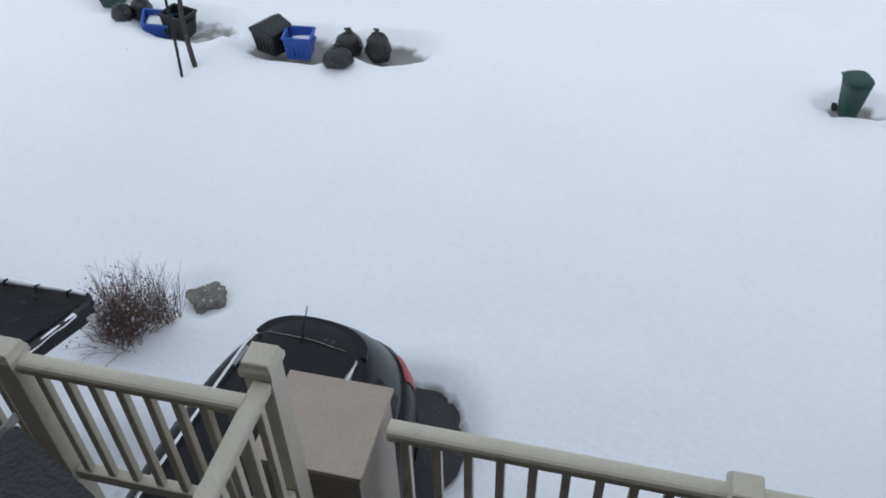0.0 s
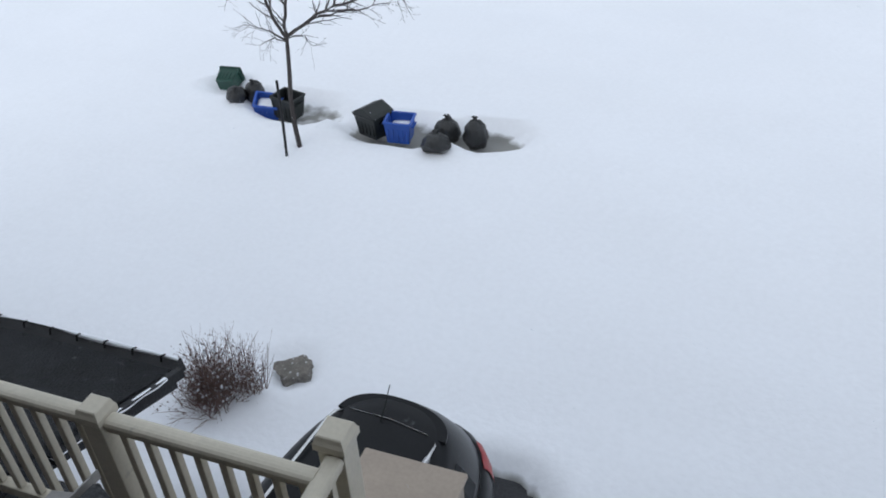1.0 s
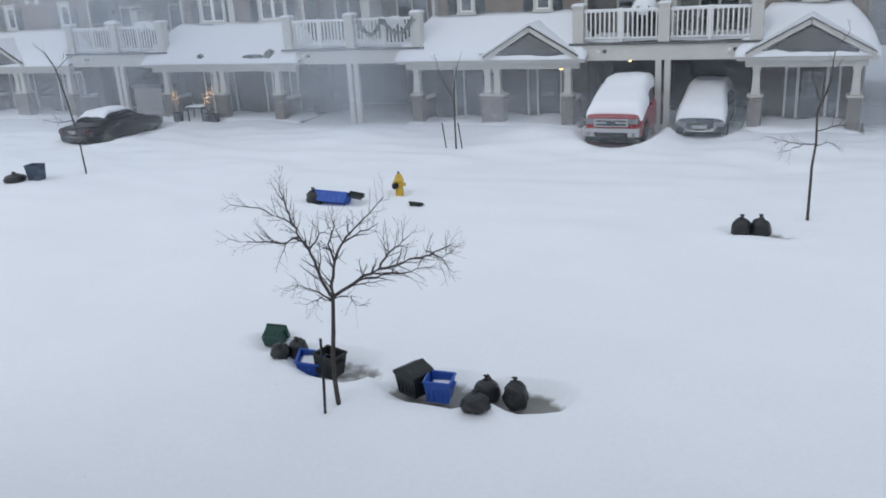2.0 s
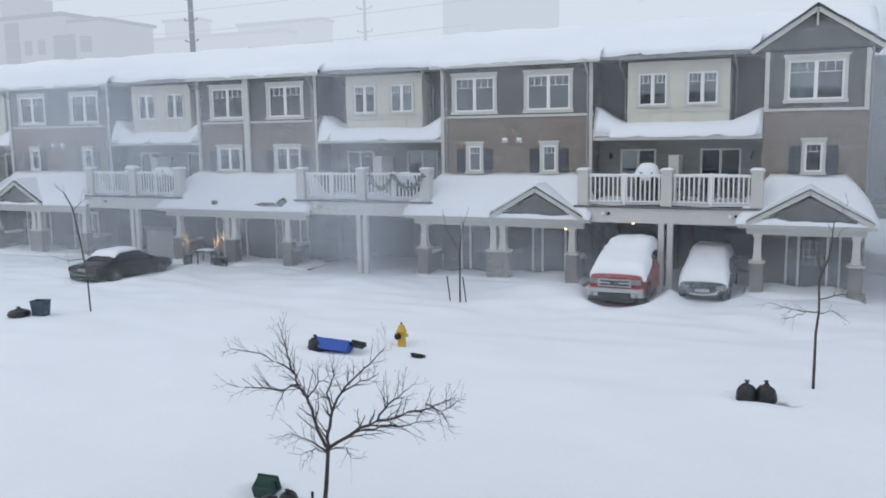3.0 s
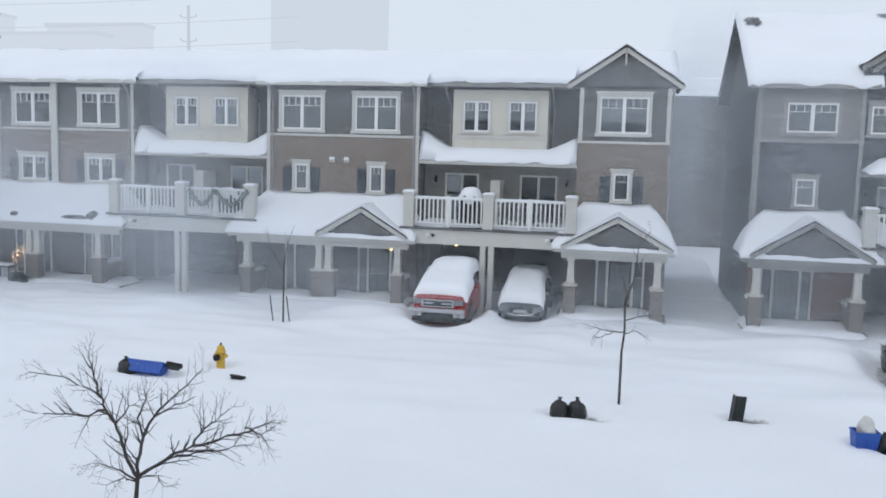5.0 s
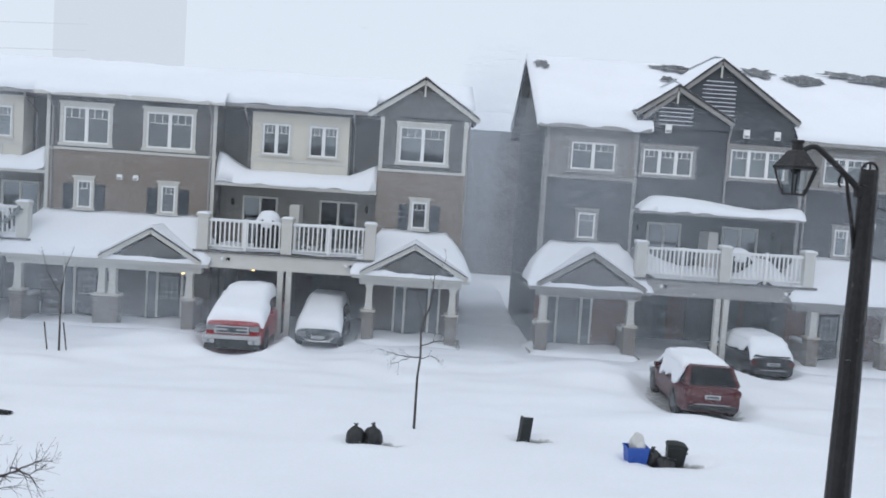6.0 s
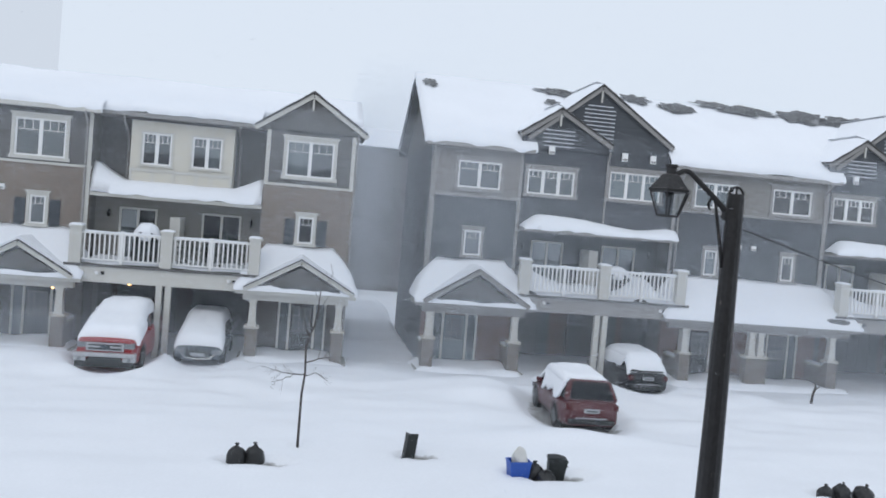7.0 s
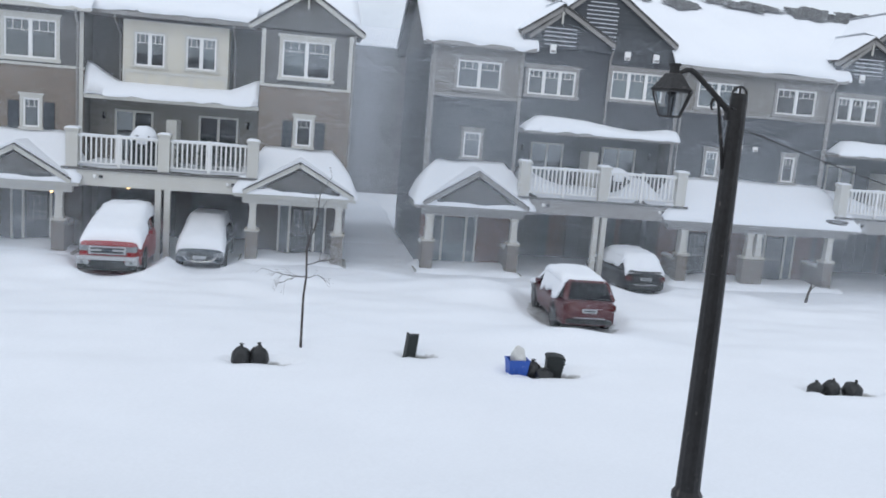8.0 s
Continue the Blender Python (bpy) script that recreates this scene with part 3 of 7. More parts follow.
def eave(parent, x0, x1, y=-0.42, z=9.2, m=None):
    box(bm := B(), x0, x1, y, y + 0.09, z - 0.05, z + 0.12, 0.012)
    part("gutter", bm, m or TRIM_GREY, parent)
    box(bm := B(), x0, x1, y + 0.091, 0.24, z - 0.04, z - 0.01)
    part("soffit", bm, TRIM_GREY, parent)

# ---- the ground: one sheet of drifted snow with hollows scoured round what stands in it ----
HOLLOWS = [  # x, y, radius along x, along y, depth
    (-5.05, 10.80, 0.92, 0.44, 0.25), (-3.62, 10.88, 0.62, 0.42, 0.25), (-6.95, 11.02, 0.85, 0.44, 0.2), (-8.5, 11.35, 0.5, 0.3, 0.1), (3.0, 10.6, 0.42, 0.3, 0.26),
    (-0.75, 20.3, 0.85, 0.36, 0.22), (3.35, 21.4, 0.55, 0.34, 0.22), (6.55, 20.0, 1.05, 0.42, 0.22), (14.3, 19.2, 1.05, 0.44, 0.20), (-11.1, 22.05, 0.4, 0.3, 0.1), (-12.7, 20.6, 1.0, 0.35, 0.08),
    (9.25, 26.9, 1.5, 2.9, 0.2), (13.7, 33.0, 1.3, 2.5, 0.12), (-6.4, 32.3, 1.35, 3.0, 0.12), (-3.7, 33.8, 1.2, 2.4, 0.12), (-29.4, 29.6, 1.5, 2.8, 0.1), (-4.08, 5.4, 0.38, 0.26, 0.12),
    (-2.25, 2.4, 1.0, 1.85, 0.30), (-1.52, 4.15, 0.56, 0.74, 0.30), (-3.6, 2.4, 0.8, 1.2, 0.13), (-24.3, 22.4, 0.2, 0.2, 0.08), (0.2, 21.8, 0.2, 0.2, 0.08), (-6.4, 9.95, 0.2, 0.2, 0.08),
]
MOUNDS = [(-9.0, 30.6, 2.0, 1.8, 0.42), (-4.9, 31.6, 0.7, 1.6, 0.42), (6.4, 29.2, 1.6, 2.2, 0.55), (8.1, 23.2, 2.6, 0.9, 0.25), (11.6, 29.6, 1.5, 2.2, 0.32), (16.5, 29.8, 2.6, 2.0, 0.25), (-18.0, 30.5, 3.0, 2.0, 0.25), (-0.5, 30.2, 2.4, 1.8, 0.22), (3.2, 32.0, 1.6, 2.4, 0.15)]


def ground_z(x, y):
    z = 0.0
    for hx, hy, rx, ry, d in MOUNDS:
        k = ((x - hx) / rx) ** 2 + ((y - hy) / ry) ** 2
        if k < 6:
            z += d * math.exp(-k)
    z += (0.10 + 0.08 * min(1, max(0, (y - 18) / 8))) * noise.noise((x * 0.16, y * 0.26, 1)) + (0.06 + 0.10 * min(1, max(0, (y - 22) / 5))) * noise.noise((x * 0.45 + 7, y * 0.95, 2)) + 0.012 * noise.noise((x * 2.2, y * 3.4, 5))
    z = max(z, -0.09)
    for hx, hy, rx, ry, d in HOLLOWS:
        k = math.sqrt(((x - hx) / rx) ** 2 + ((y - hy) / ry) ** 2)
        if k < 1.7:
            t = min(1.0, max(0.0, (1.28 - k) / 0.5))
            z = z * (1 - 0.8 * t) - d * t * t * (3 - 2 * t) + 0.05 * math.exp(-((k - 1.35) / 0.2) ** 2)
    if y > 33.5:
        z *= 0.4
    return z


def spread(a, b, step, far):
    core = list(np.arange(a, b + 1e-6, step))
    g, out = step, b
    tail = []
    while out < far:
        g *= 1.45
        out += g
        tail.append(out)
    g, out, lead = step, a, []
    while out > -far:
        g *= 1.45
        out -= g
        lead.append(out)
    return lead[::-1] + core + tail


gx, gy = spread(-34, 27, 0.2, 1500), spread(0.0, 37, 0.2, 1500)
verts = [(x, y, ground_z(x, y) if -45 < x < 40 and -2 < y < 45 else 0.0) for x in gx for y in gy]
ny_ = len(gy)
faces = [(i * ny_ + j, (i + 1) * ny_ + j, (i + 1) * ny_ + j + 1, i * ny_ + j + 1) for i in range(len(gx) - 1) for j in range(ny_ - 1)]
gm = bpy.data.meshes.new("ground")
gm.from_pydata(verts, [], faces)
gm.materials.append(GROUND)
gm.shade_smooth()
tagged(new("ground", gm), "smooth wind-drifted white snow covering street, lawns and driveways", "snow ground", kind="structure")

WET_ASPHALT = mat("dark_wet_asphalt", (0.035, 0.036, 0.04), 0.6, vary=0.4, scale=4, bump=0.5, fine=60, dirt=(0.5, 0.52, 0.56), dirt_at=0.70)
box(bm := B(), -3.4, -0.75, -0.6, 5.0, -0.6, -0.19)
single("driveway", bm, WET_ASPHALT, Matrix.Identity(4), "dark wet asphalt driveway bared beside the parked car", "driveway", kind="structure")

# ---- the rows of townhouses ----
WALL_Y = 34.9


def block(x0, w, doors, cols, px, ped, pilaster=False, wide_low=False, vents=True, row="left", seed=1.0, curtains=((), ()), ends=(True, True), name_label=""):
    """A three-storey brick-and-siding block with a porch; x0 is its left corner."""
    left_row = row == "left"
    t = thing("townhouse", pose(x0, WALL_Y, 0), name_label, "house", "row of townhouses")
    up, low, gr = (SIDING_TAUPE, BRICK_TAN, BRICK_BROWN) if left_row else (SIDING_TAN, SIDING_DARK, BRICK_RED)
    tr = TRIM if left_row else TRIM_GREY
    top, zt = 9.2, 6.98 if left_row else 7.36
    a = [0.55, 2.68] if w < 7.2 else [0.85, 3.05]
    b = [w - 3.0, w - 0.85] if w < 7.2 else [w - 2.9, w - 0.72]
    holes3, holes2 = [], []
    for (u, v), cu in ((a, curtains[0]), (b, curtains[1])):
        holes3.append(window(t, u, v, 7.14 if left_row else 7.5, 8.87, 0.0, 2, curtains=cu, trim=tr if not left_row else None))
    lw = 0.80 if wide_low else 0.41
    for c in ((a[0] + a[1]) / 2 + (0 if left_row else 0.05), (b[0] + b[1]) / 2 + 0.05):
        holes2.append(window(t, c - lw, c + lw, 4.52, 5.86, 0.0, 2 if wide_low else 1, casing=0.11, trim=tr if not left_row else None))
        if left_row:
            shutters(t, c - lw - 0.02, c + lw + 0.02, 4.56, 5.62, 0.0, 0.4)
    part("upper_wall", wall(B(), 0, w, zt + 0.1, top, 0, 0.24, holes3), up, t)
    part("middle_wall", wall(B(), 0, w, 2.9, zt, 0, 0.24, holes2), low, t)
    part("ground_wall", wall(B(), 0, w, -0.4, 2.9, 0.02, 0.24, []), gr, t)
    box(bm := B(), -0.02, w + 0.02, -0.05, 0.2, zt, zt + 0.1)
    part("band_course", bm, tr, t)
    for x in (0.0, w - 0.14):
        box(bm := B(), x, x + 0.14, -0.03, 0.0, 2.9, zt - 0.001)
        part("corner_board", bm, tr, t)
        box(bm := B(), x, x + 0.14, -0.03, 0.0, zt + 0.1, top - 0.05)
        part("corner_board", bm, tr, t)
    if pilaster:
        box(bm := B(), w * 0.44 - 0.16, w * 0.44 + 0.16, -0.16, -0.051, 4.0, 9.15)
        part("pilaster", bm, TRIM, t)
    if vents:
        for x in (w * 0.44, w * 0.535):
            box(bm := B(), x - 0.11, x + 0.11, -0.07, 0.0, 5.88, 6.1, 0.015)
            v = part("vent_hood", bm, WHITE, t)
            box(bm := B(), x - 0.08, x + 0.08, -0.082, -0.071, 5.9, 5.97)
            part("vent_flap", bm, TRIM_GREY, v)
    downspout(t, 0.28, 0.0, 3.5, top)
    downspout(t, w - 0.2, 0.0, 3.5, top)
    eave(t, -0.35, w + 0.35, m=tr)
    porch(t, px[0], px[1], ped, doors, cols, brick=None, snow_seed=seed, trim=tr)
    shell(t, w, left=ends[0], right=ends[1])
    return t


def recess(x0, w, row="left", seed=1.0, label="", fill=0.0, bay=(1.35, 5.4)):
    """A set-back bay over a balcony that bridges two car ports."""
    left_row = row == "left"
    t = thing("townhouse", pose(x0, WALL_Y, 0), label, "house", "row of townhouses")
    side = SIDING_TAUPE if left_row else SIDING_DARK
    yb, yr = 0.5, 1.2
    tr = TRIM if left_row else TRIM_GREY
    if left_row:
        b0, b1 = bay
        m = (b0 + b1) / 2
        holes = [window(t, b0 + 0.37, b0 + 1.66, 7.27, 8.70, yb, 2, 0.07, curtains=(), crown=False), window(t, b1 - 1.72, b1 - 0.4, 7.29, 8.70, yb, 2, 0.07, curtains=(1,), crown=False)]
        part("bay_wall", wall(B(), b0, b1, 6.35, 9.1, yb, yb + 0.2, holes), CREAM, t)
        for a in (b0, b1 - 0.2):
            box(bm := B(), a, a + 0.2, yb + 0.201, 1.4, 6.35, 9.1)
            part("bay_side", bm, CREAM, t)
        box(bm := B(), b0 - 0.03, b1 + 0.03, yb - 0.04, yb, 7.06, 7.16)
        for x in (b0 + 0.06, b0 + 0.9, m - 0.3, m + 0.6, b1 - 0.85, b1 - 0.06):
            box(bm, x - 0.04, x + 0.04, yb - 0.035, yb - 0.001, 6.36, 7.055)
        part("panel_batten", bm, TRIM, t)
        part("recess_wall", wall(B(), 0, w, 6.1, 9.2, 1.41, 1.6, []), side, t)
        box(bm := B(), -0.1, w + 0.1, 0.02, 0.11, 9.2, 9.36, 0.012)
        part("gutter", bm, TRIM_GREY, t)
        box(bm := B(), -0.1, w + 0.1, 0.111, 1.6, 9.2, 9.24)
        part("soffit", bm, TRIM_GREY, t)
        for x in (b0 - 0.25, b1 + 0.2):
            tube(bm := B(), [(x, 0.1, 9.2), (x, 0.12, 9.05), (x, 1.3, 8.5), (x, 1.34, 6.4)], [0.045] * 4, 8)
            part("downspout", bm, TRIM_GREY, t)
    else:
        h1 = window(t, 0.1, 2.45, 7.43, 8.74, 0.02, 3, 0.13, trim=TRIM_GREY)
        h2 = window(t, 3.78, 6.4, 7.52, 8.96, 0.02, 3, 0.13, trim=TRIM_GREY, curtains=(0, 1, 2))
        part("upper_wall", wall(B(), 0.0, w, 6.1, 9.9, 0.02, 0.24, [h1, h2]), SIDING_DARK, t)
        gable(t, -0.26, 3.83, 9.55, 1.43, 11.15, -0.1, 4.0, SIDING_DARK, True, zl=10.0, zr=9.8)
        gable(t, 0.1, 6.65, 9.6, 3.2, 12.35, -0.01, 5.6, SIDING_DARK, True, zl=9.9, zr=10.0)
        for x in (1.15, 4.45, 5.75):
            box(bm := B(), x - 0.13, x + 0.13, -0.19, -0.101, 9.3, 9.66, 0.02)
            v = part("vent_hood", bm, WHITE, t)
            box(bm := B(), x - 0.1, x + 0.1, -0.2, -0.191, 9.33, 9.42)
            part("vent_flap", bm, TRIM_GREY, v)
        tube(bm := B(), [(3.75, -0.3, 9.6), (3.75, -0.06, 9.2), (3.75, -0.06, 6.2)], [0.045] * 3, 8)
        part("downspout", bm, TRIM_GREY, t)
    # narrow roof strip over the balcony doors
    ys0, ys1 = (0.0, 1.4) if left_row else (-0.95, 0.015)
    box(bm := B(), 0.02, w - 0.02, ys0, 1.4, 5.93, 6.08)
    part("strip_roof", bm, tr, t)

    def top(x, y):
        k = min(1, max(0, (y - ys0 + 0.06) / 0.5)) ** 0.6
        if left_row:
            return 6.14 + 0.5 * k + 0.75 * max(0, 1 - x / 1.25) ** 1.3 * k + 0.5 * max(0, x - w + 1.15) * k
        return 6.12 + (0.42 + 0.16 * math.sin(x * 0.8 + 0.6)) * k * min(1, x / 0.8 + 0.15)
    sheet(bm := B(), 0.03, w - 0.03, ys0 - 0.06, ys1 - 0.02, top, 0.1, 34, 8, seed, 0.07)
    part("snow_layer", bm, SNOW, t, "wind-shaped snow on the narrow roof", True)
    holes = []
    for a, b in ((0.95, 2.45), (4.25, 5.85)):
        box(bm := B(), a, a + 0.08, yr - 0.05, yr + 0.05, 3.4, 5.55)
        box(bm, b - 0.08, b, yr - 0.05, yr + 0.05, 3.4, 5.55)
        box(bm, a + 0.081, b - 0.081, yr - 0.05, yr + 0.05, 5.47, 5.55)
        box(bm, (a + b) / 2 - 0.05, (a + b) / 2 + 0.05, yr - 0.04, yr + 0.04, 3.4, 5.469)
        d = part("patio_door", bm, TRIM, t)
        for p, q in ((a + 0.08, (a + b) / 2 - 0.05), ((a + b) / 2 + 0.05, b - 0.08)):
            box(bm := B(), p, q, yr, yr + 0.012, 3.4, 5.469)
            part("pane", bm, GLASS, d).visible_shadow = False
        holes.append((a, b, 3.36, 5.55))
    part("balcony_wall", wall(B(), 0, w, 3.36, 5.93, yr, yr + 0.2, holes), SIDING_TAN if left_row else SIDING_DARK, t)
    box(bm := B(), w / 2 - 0.2, w / 2 + 0.2, -0.05, yr - 0.01, 3.36, 5.3)
    part("privacy_wall", bm, TRIM, t)
    for x in (0.55, w - 0.45):
        tube(bm := B(), [(x, yr - 0.02, 5.35), (x, yr - 0.1, 5.4), (x, yr - 0.12, 5.3), (x, yr - 0.12, 5.12)], [0.03, 0.04, 0.08, 0.05], 8)
        part("coach_light", bm, IRON, t)
    balcony(t, w, seed, fill)
    # the car ports
    part("carport_wall", wall(B(), 0, w, -0.4, 3.1, 4.2, 4.4, []), BRICK_BROWN if left_row else BRICK_RED, t)
    for a, b in ((0.5, 3.0), (w - 3.0, w - 0.5)):
        box(bm := B(), a, b, 4.12, 4.199, -0.3, 2.3)
        g = part("garage_door", bm, GARAGE, t)
        for i in range(4):
            for j in range(4):
                box(bm := B(), a + 0.1 + j * 0.6, a + 0.6 + j * 0.6, 4.10, 4.119, 0.05 + i * 0.55, 0.5 + i * 0.55)
                part("panel", bm, GARAGE, g)
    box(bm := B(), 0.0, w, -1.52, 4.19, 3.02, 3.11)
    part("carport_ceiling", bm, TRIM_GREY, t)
    shell(t, w, front=1.61, material=side)
    return t


L1 = "tan brick townhouse block with taupe siding, white windows and snowy porch"
L2 = "townhouse section with cream bay, balcony railing and open car ports"
# row facing the camera, on the left of the gap
block(-15.52, 6.93, [(1.9, DOOR_DARK), (5.3, DOOR_DARK)], [(-0.19, 1, 0), (3.3, 2, 0.98), (6.53, 1, 0)], (-0.95, 7.3), (3.1, 7.05), name_label=L1, seed=1.3)
block(-29.35, 7.25, [(1.9, DOOR_DARK), (5.6, DOOR_DARK)], [(-0.15, 1, 0), (3.1, 2, 0.6), (6.45, 1, 0)], (-1.2, 7.85), None, pilaster=True, wide_low=True, vents=False, name_label=L1, seed=4.4, curtains=((0,), (0, 1)))
block(-43.2, 7.8, [(1.9, DOOR_DARK), (5.6, DOOR_DARK)], [(0.3, 1, 0), (3.6, 2, 0.9), (7.2, 1, 0)], (-0.6, 7.7), (0.6, 4.6), name_label=L1, seed=7.7)
recess(-8.59, 6.71, seed=2.0, label=L2)
recess(-22.1, 6.58, seed=5.0, label=L2)
recess(-35.4, 6.05, seed=8.0, label=L2, bay=(1.2, 5.2))
recess(-49.5, 6.3, seed=9.0, label=L2)

# the gabled end of the left row
e = thing("townhouse", pose(-1.88, WALL_Y, 0), "gabled end townhouse of tan brick and taupe siding with shutters", "house", "row of townhouses")
ew = 3.63
h3 = window(e, 0.70, 2.89, 7.25, 8.97, 0.0, 2, curtains=(0,))
h2 = window(e, 1.40, 2.24, 4.54, 5.86, 0.0, 1, casing=0.11)
shutters(e, 1.38, 2.26, 4.56, 5.64, 0.0, 0.4)
part("upper_wall", wall(B(), 0, ew, 7.06, 9.25, 0, 0.24, [h3]), SIDING_TAUPE, e)
part("middle_wall", wall(B(), 0, ew, 2.9, 6.96, 0, 0.24, [h2]), BRICK_TAN, e)
part("ground_wall", wall(B(), 0, ew, -0.4, 2.9, 0.02, 0.24, []), BRICK_BROWN, e)
box(bm := B(), -0.02, ew + 0.02, -0.05, 0.2, 6.96, 7.06)
part("band_course", bm, TRIM, e)
for x in (0.0, ew - 0.16):
    box(bm := B(), x, x + 0.16, -0.03, 0.0, 7.06, 9.2)
    part("corner_board", bm, TRIM, e)
gable(e, -0.5, 4.08, 9.2, 1.77, 10.72, 0.0, 4.2, SIDING_TAUPE)
downspout(e, ew + 0.05, 0.1, 0.3, 9.2)
porch(e, -0.68, 4.0, (-0.35, 3.9), [(1.95, DOOR_DARK)], [(0.03, 1, 0), (3.38, 1, 0)], snow_seed=3.1, ped_apex=4.0)
shell(e, ew)

# row on the right of the gap
RW = "charcoal-sided townhouse with grey trim and a snow-laden porch roof"
t = thing("townhouse", pose(5.05, WALL_Y, 0), RW, "house", "row of townhouses")
nw = 3.87
h3 = window(t, 0.94, 3.05, 7.44, 8.84, 0.0, 2, trim=TRIM_GREY)
h2 = window(t, 1.44, 2.4, 4.6, 5.88, 0.0, 1, casing=0.11, trim=TRIM_GREY)
part("upper_wall", wall(B(), 0, nw, 7.3, 9.3, 0, 0.24, [h3]), SIDING_TAN, t)
part("middle_wall", wall(B(), 0, nw, 2.9, 7.18, 0, 0.24, [h2]), SIDING_DARK, t)
part("ground_wall", wall(B(), 0, nw, -0.4, 2.9, 0.02, 0.24, []), BRICK_RED, t)
box(bm := B(), -0.02, nw + 0.02, -0.05, 0.2, 7.18, 7.3)
part("band_course", bm, TRIM_GREY, t)
for x in (0.0, nw - 0.14):
    box(bm := B(), x, x + 0.14, -0.03, 0.0, 2.9, 7.18)
    part("corner_board", bm, TRIM_GREY, t)
    box(bm := B(), x, x + 0.14, -0.03, 0.0, 7.3, 9.25)
    part("corner_board", bm, TRIM_GREY, t)
downspout(t, -0.05, 0.1, 3.0, 9.3)
eave(t, -0.4, nw + 0.4, z=9.28)
porch(t, -0.55, 4.35, (-0.25, 4.1), [(1.45, DOOR_BLUE)], [(0.1, 1, 0), (3.67, 1, 0)], snow_seed=6.6, ped_apex=4.15, trim=TRIM_GREY)
shell(t, nw, top=9.3, material=SIDING_DARK)
prism(bm := B(), [(0.0, 9.3), (10.5, 9.3), (5.3, 12.75)], 0.0, 0.2, "x")
part("end_gable", bm, SIDING_TAUPE, t)
block(15.85, 7.5, [(1.8, DOOR_DARK), (5.6, DOOR_DARK)], [(0.35, 1, 0), (3.65, 2, 0.98), (7.25, 1, 0)], (-0.75, 8.35), None, row="right", name_label=RW, seed=11.0, curtains=((), (1,)))
recess(8.92, 6.93, row="right", seed=12.0, label="charcoal townhouse section with twin gables over a drifted balcony", fill=0.55)
recess(23.35, 6.93, row="right", seed=14.0, label="charcoal townhouse section with twin gables over a drifted balcony", fill=0.5)
block(30.28, 7.5, [(1.8, DOOR_DARK)], [(0.35, 1, 0), (3.65, 2, 0.98), (7.25, 1, 0)], (-0.75, 8.35), None, row="right", name_label=RW, seed=15.0)


# ---- main roofs and their snow ----
def main_roof(name, segments, ze, zr, yr, yb, seed, label):
    """segments: (x0, x1, y of the front edge); the slope is the same for all."""
    r = thing(name, pose(0, WALL_Y, 0), label, "roof", kind="structure")
    s = (zr - ze) / (yr + 0.42)

    def top(y):
        return ze + s * (y + 0.42) if y < yr else zr - (y - yr) * (zr - ze) / (yb - yr)
    for x0, x1, f in segments:
        zf = top(f)
        prism(bm := B(), [(f, zf), (yr, zr), (yb, ze), (yb, ze - 0.1), (yr, zr - 0.14), (f, zf - 0.1)], x0, x1, "x")
        part("roof_deck", bm, SHINGLE, r)
        n, ny = max(6, int((x1 - x0) * 3)), 26
        bm = B()
        g = []
        for i in range(n + 1):
            x = x0 - 0.10 + (x1 - x0 + 0.20) * i / n
            row = []
            for j in range(ny + 1):
                y = f - 0.08 + (yb - 0.1 - f) * (j / ny) ** 1.25
                if j == 0:
                    y += 0.06 * noise.noise((x * 1.1, 0, seed)) + 0.05 * noise.noise((x * 3.1, 2, seed))
                wob = 0.10 * noise.noise((x * 0.4, y * 0.7, seed)) + 0.05 * noise.noise((x * 1.5, y * 1.8, seed + 3))
                row.append(bm.verts.new((x, y, top(y) + wob + (0.05 if j == 0 else 0.17 if j == 1 else 0.22))))
            g.append(row)
        for i in range(n):
            for j in range(ny):
                bm.faces.new((g[i][j], g[i + 1][j], g[i + 1][j + 1], g[i][j + 1]))
        rim = [row[0] for row in g]
        for side_ in (rim,) + ((g[0][::-1],) if x0 == segments[0][0] else ()) + ((g[-1],) if x1 == segments[-1][1] else ()):
            low = [bm.verts.new((v.co.x, v.co.y + (0.05 if side_ is rim else 0), v.co.z - (0.14 if side_ is rim else 0.3))) for v in side_]
            for k in range(len(side_) - 1):
                bm.faces.new((side_[k], low[k], low[k + 1], side_[k + 1]))
        bmesh.ops.recalc_face_normals(bm, faces=bm.faces[:])
        part("snow_layer", bm, SNOW, r, "thick unbroken snow layer", True)
    return r


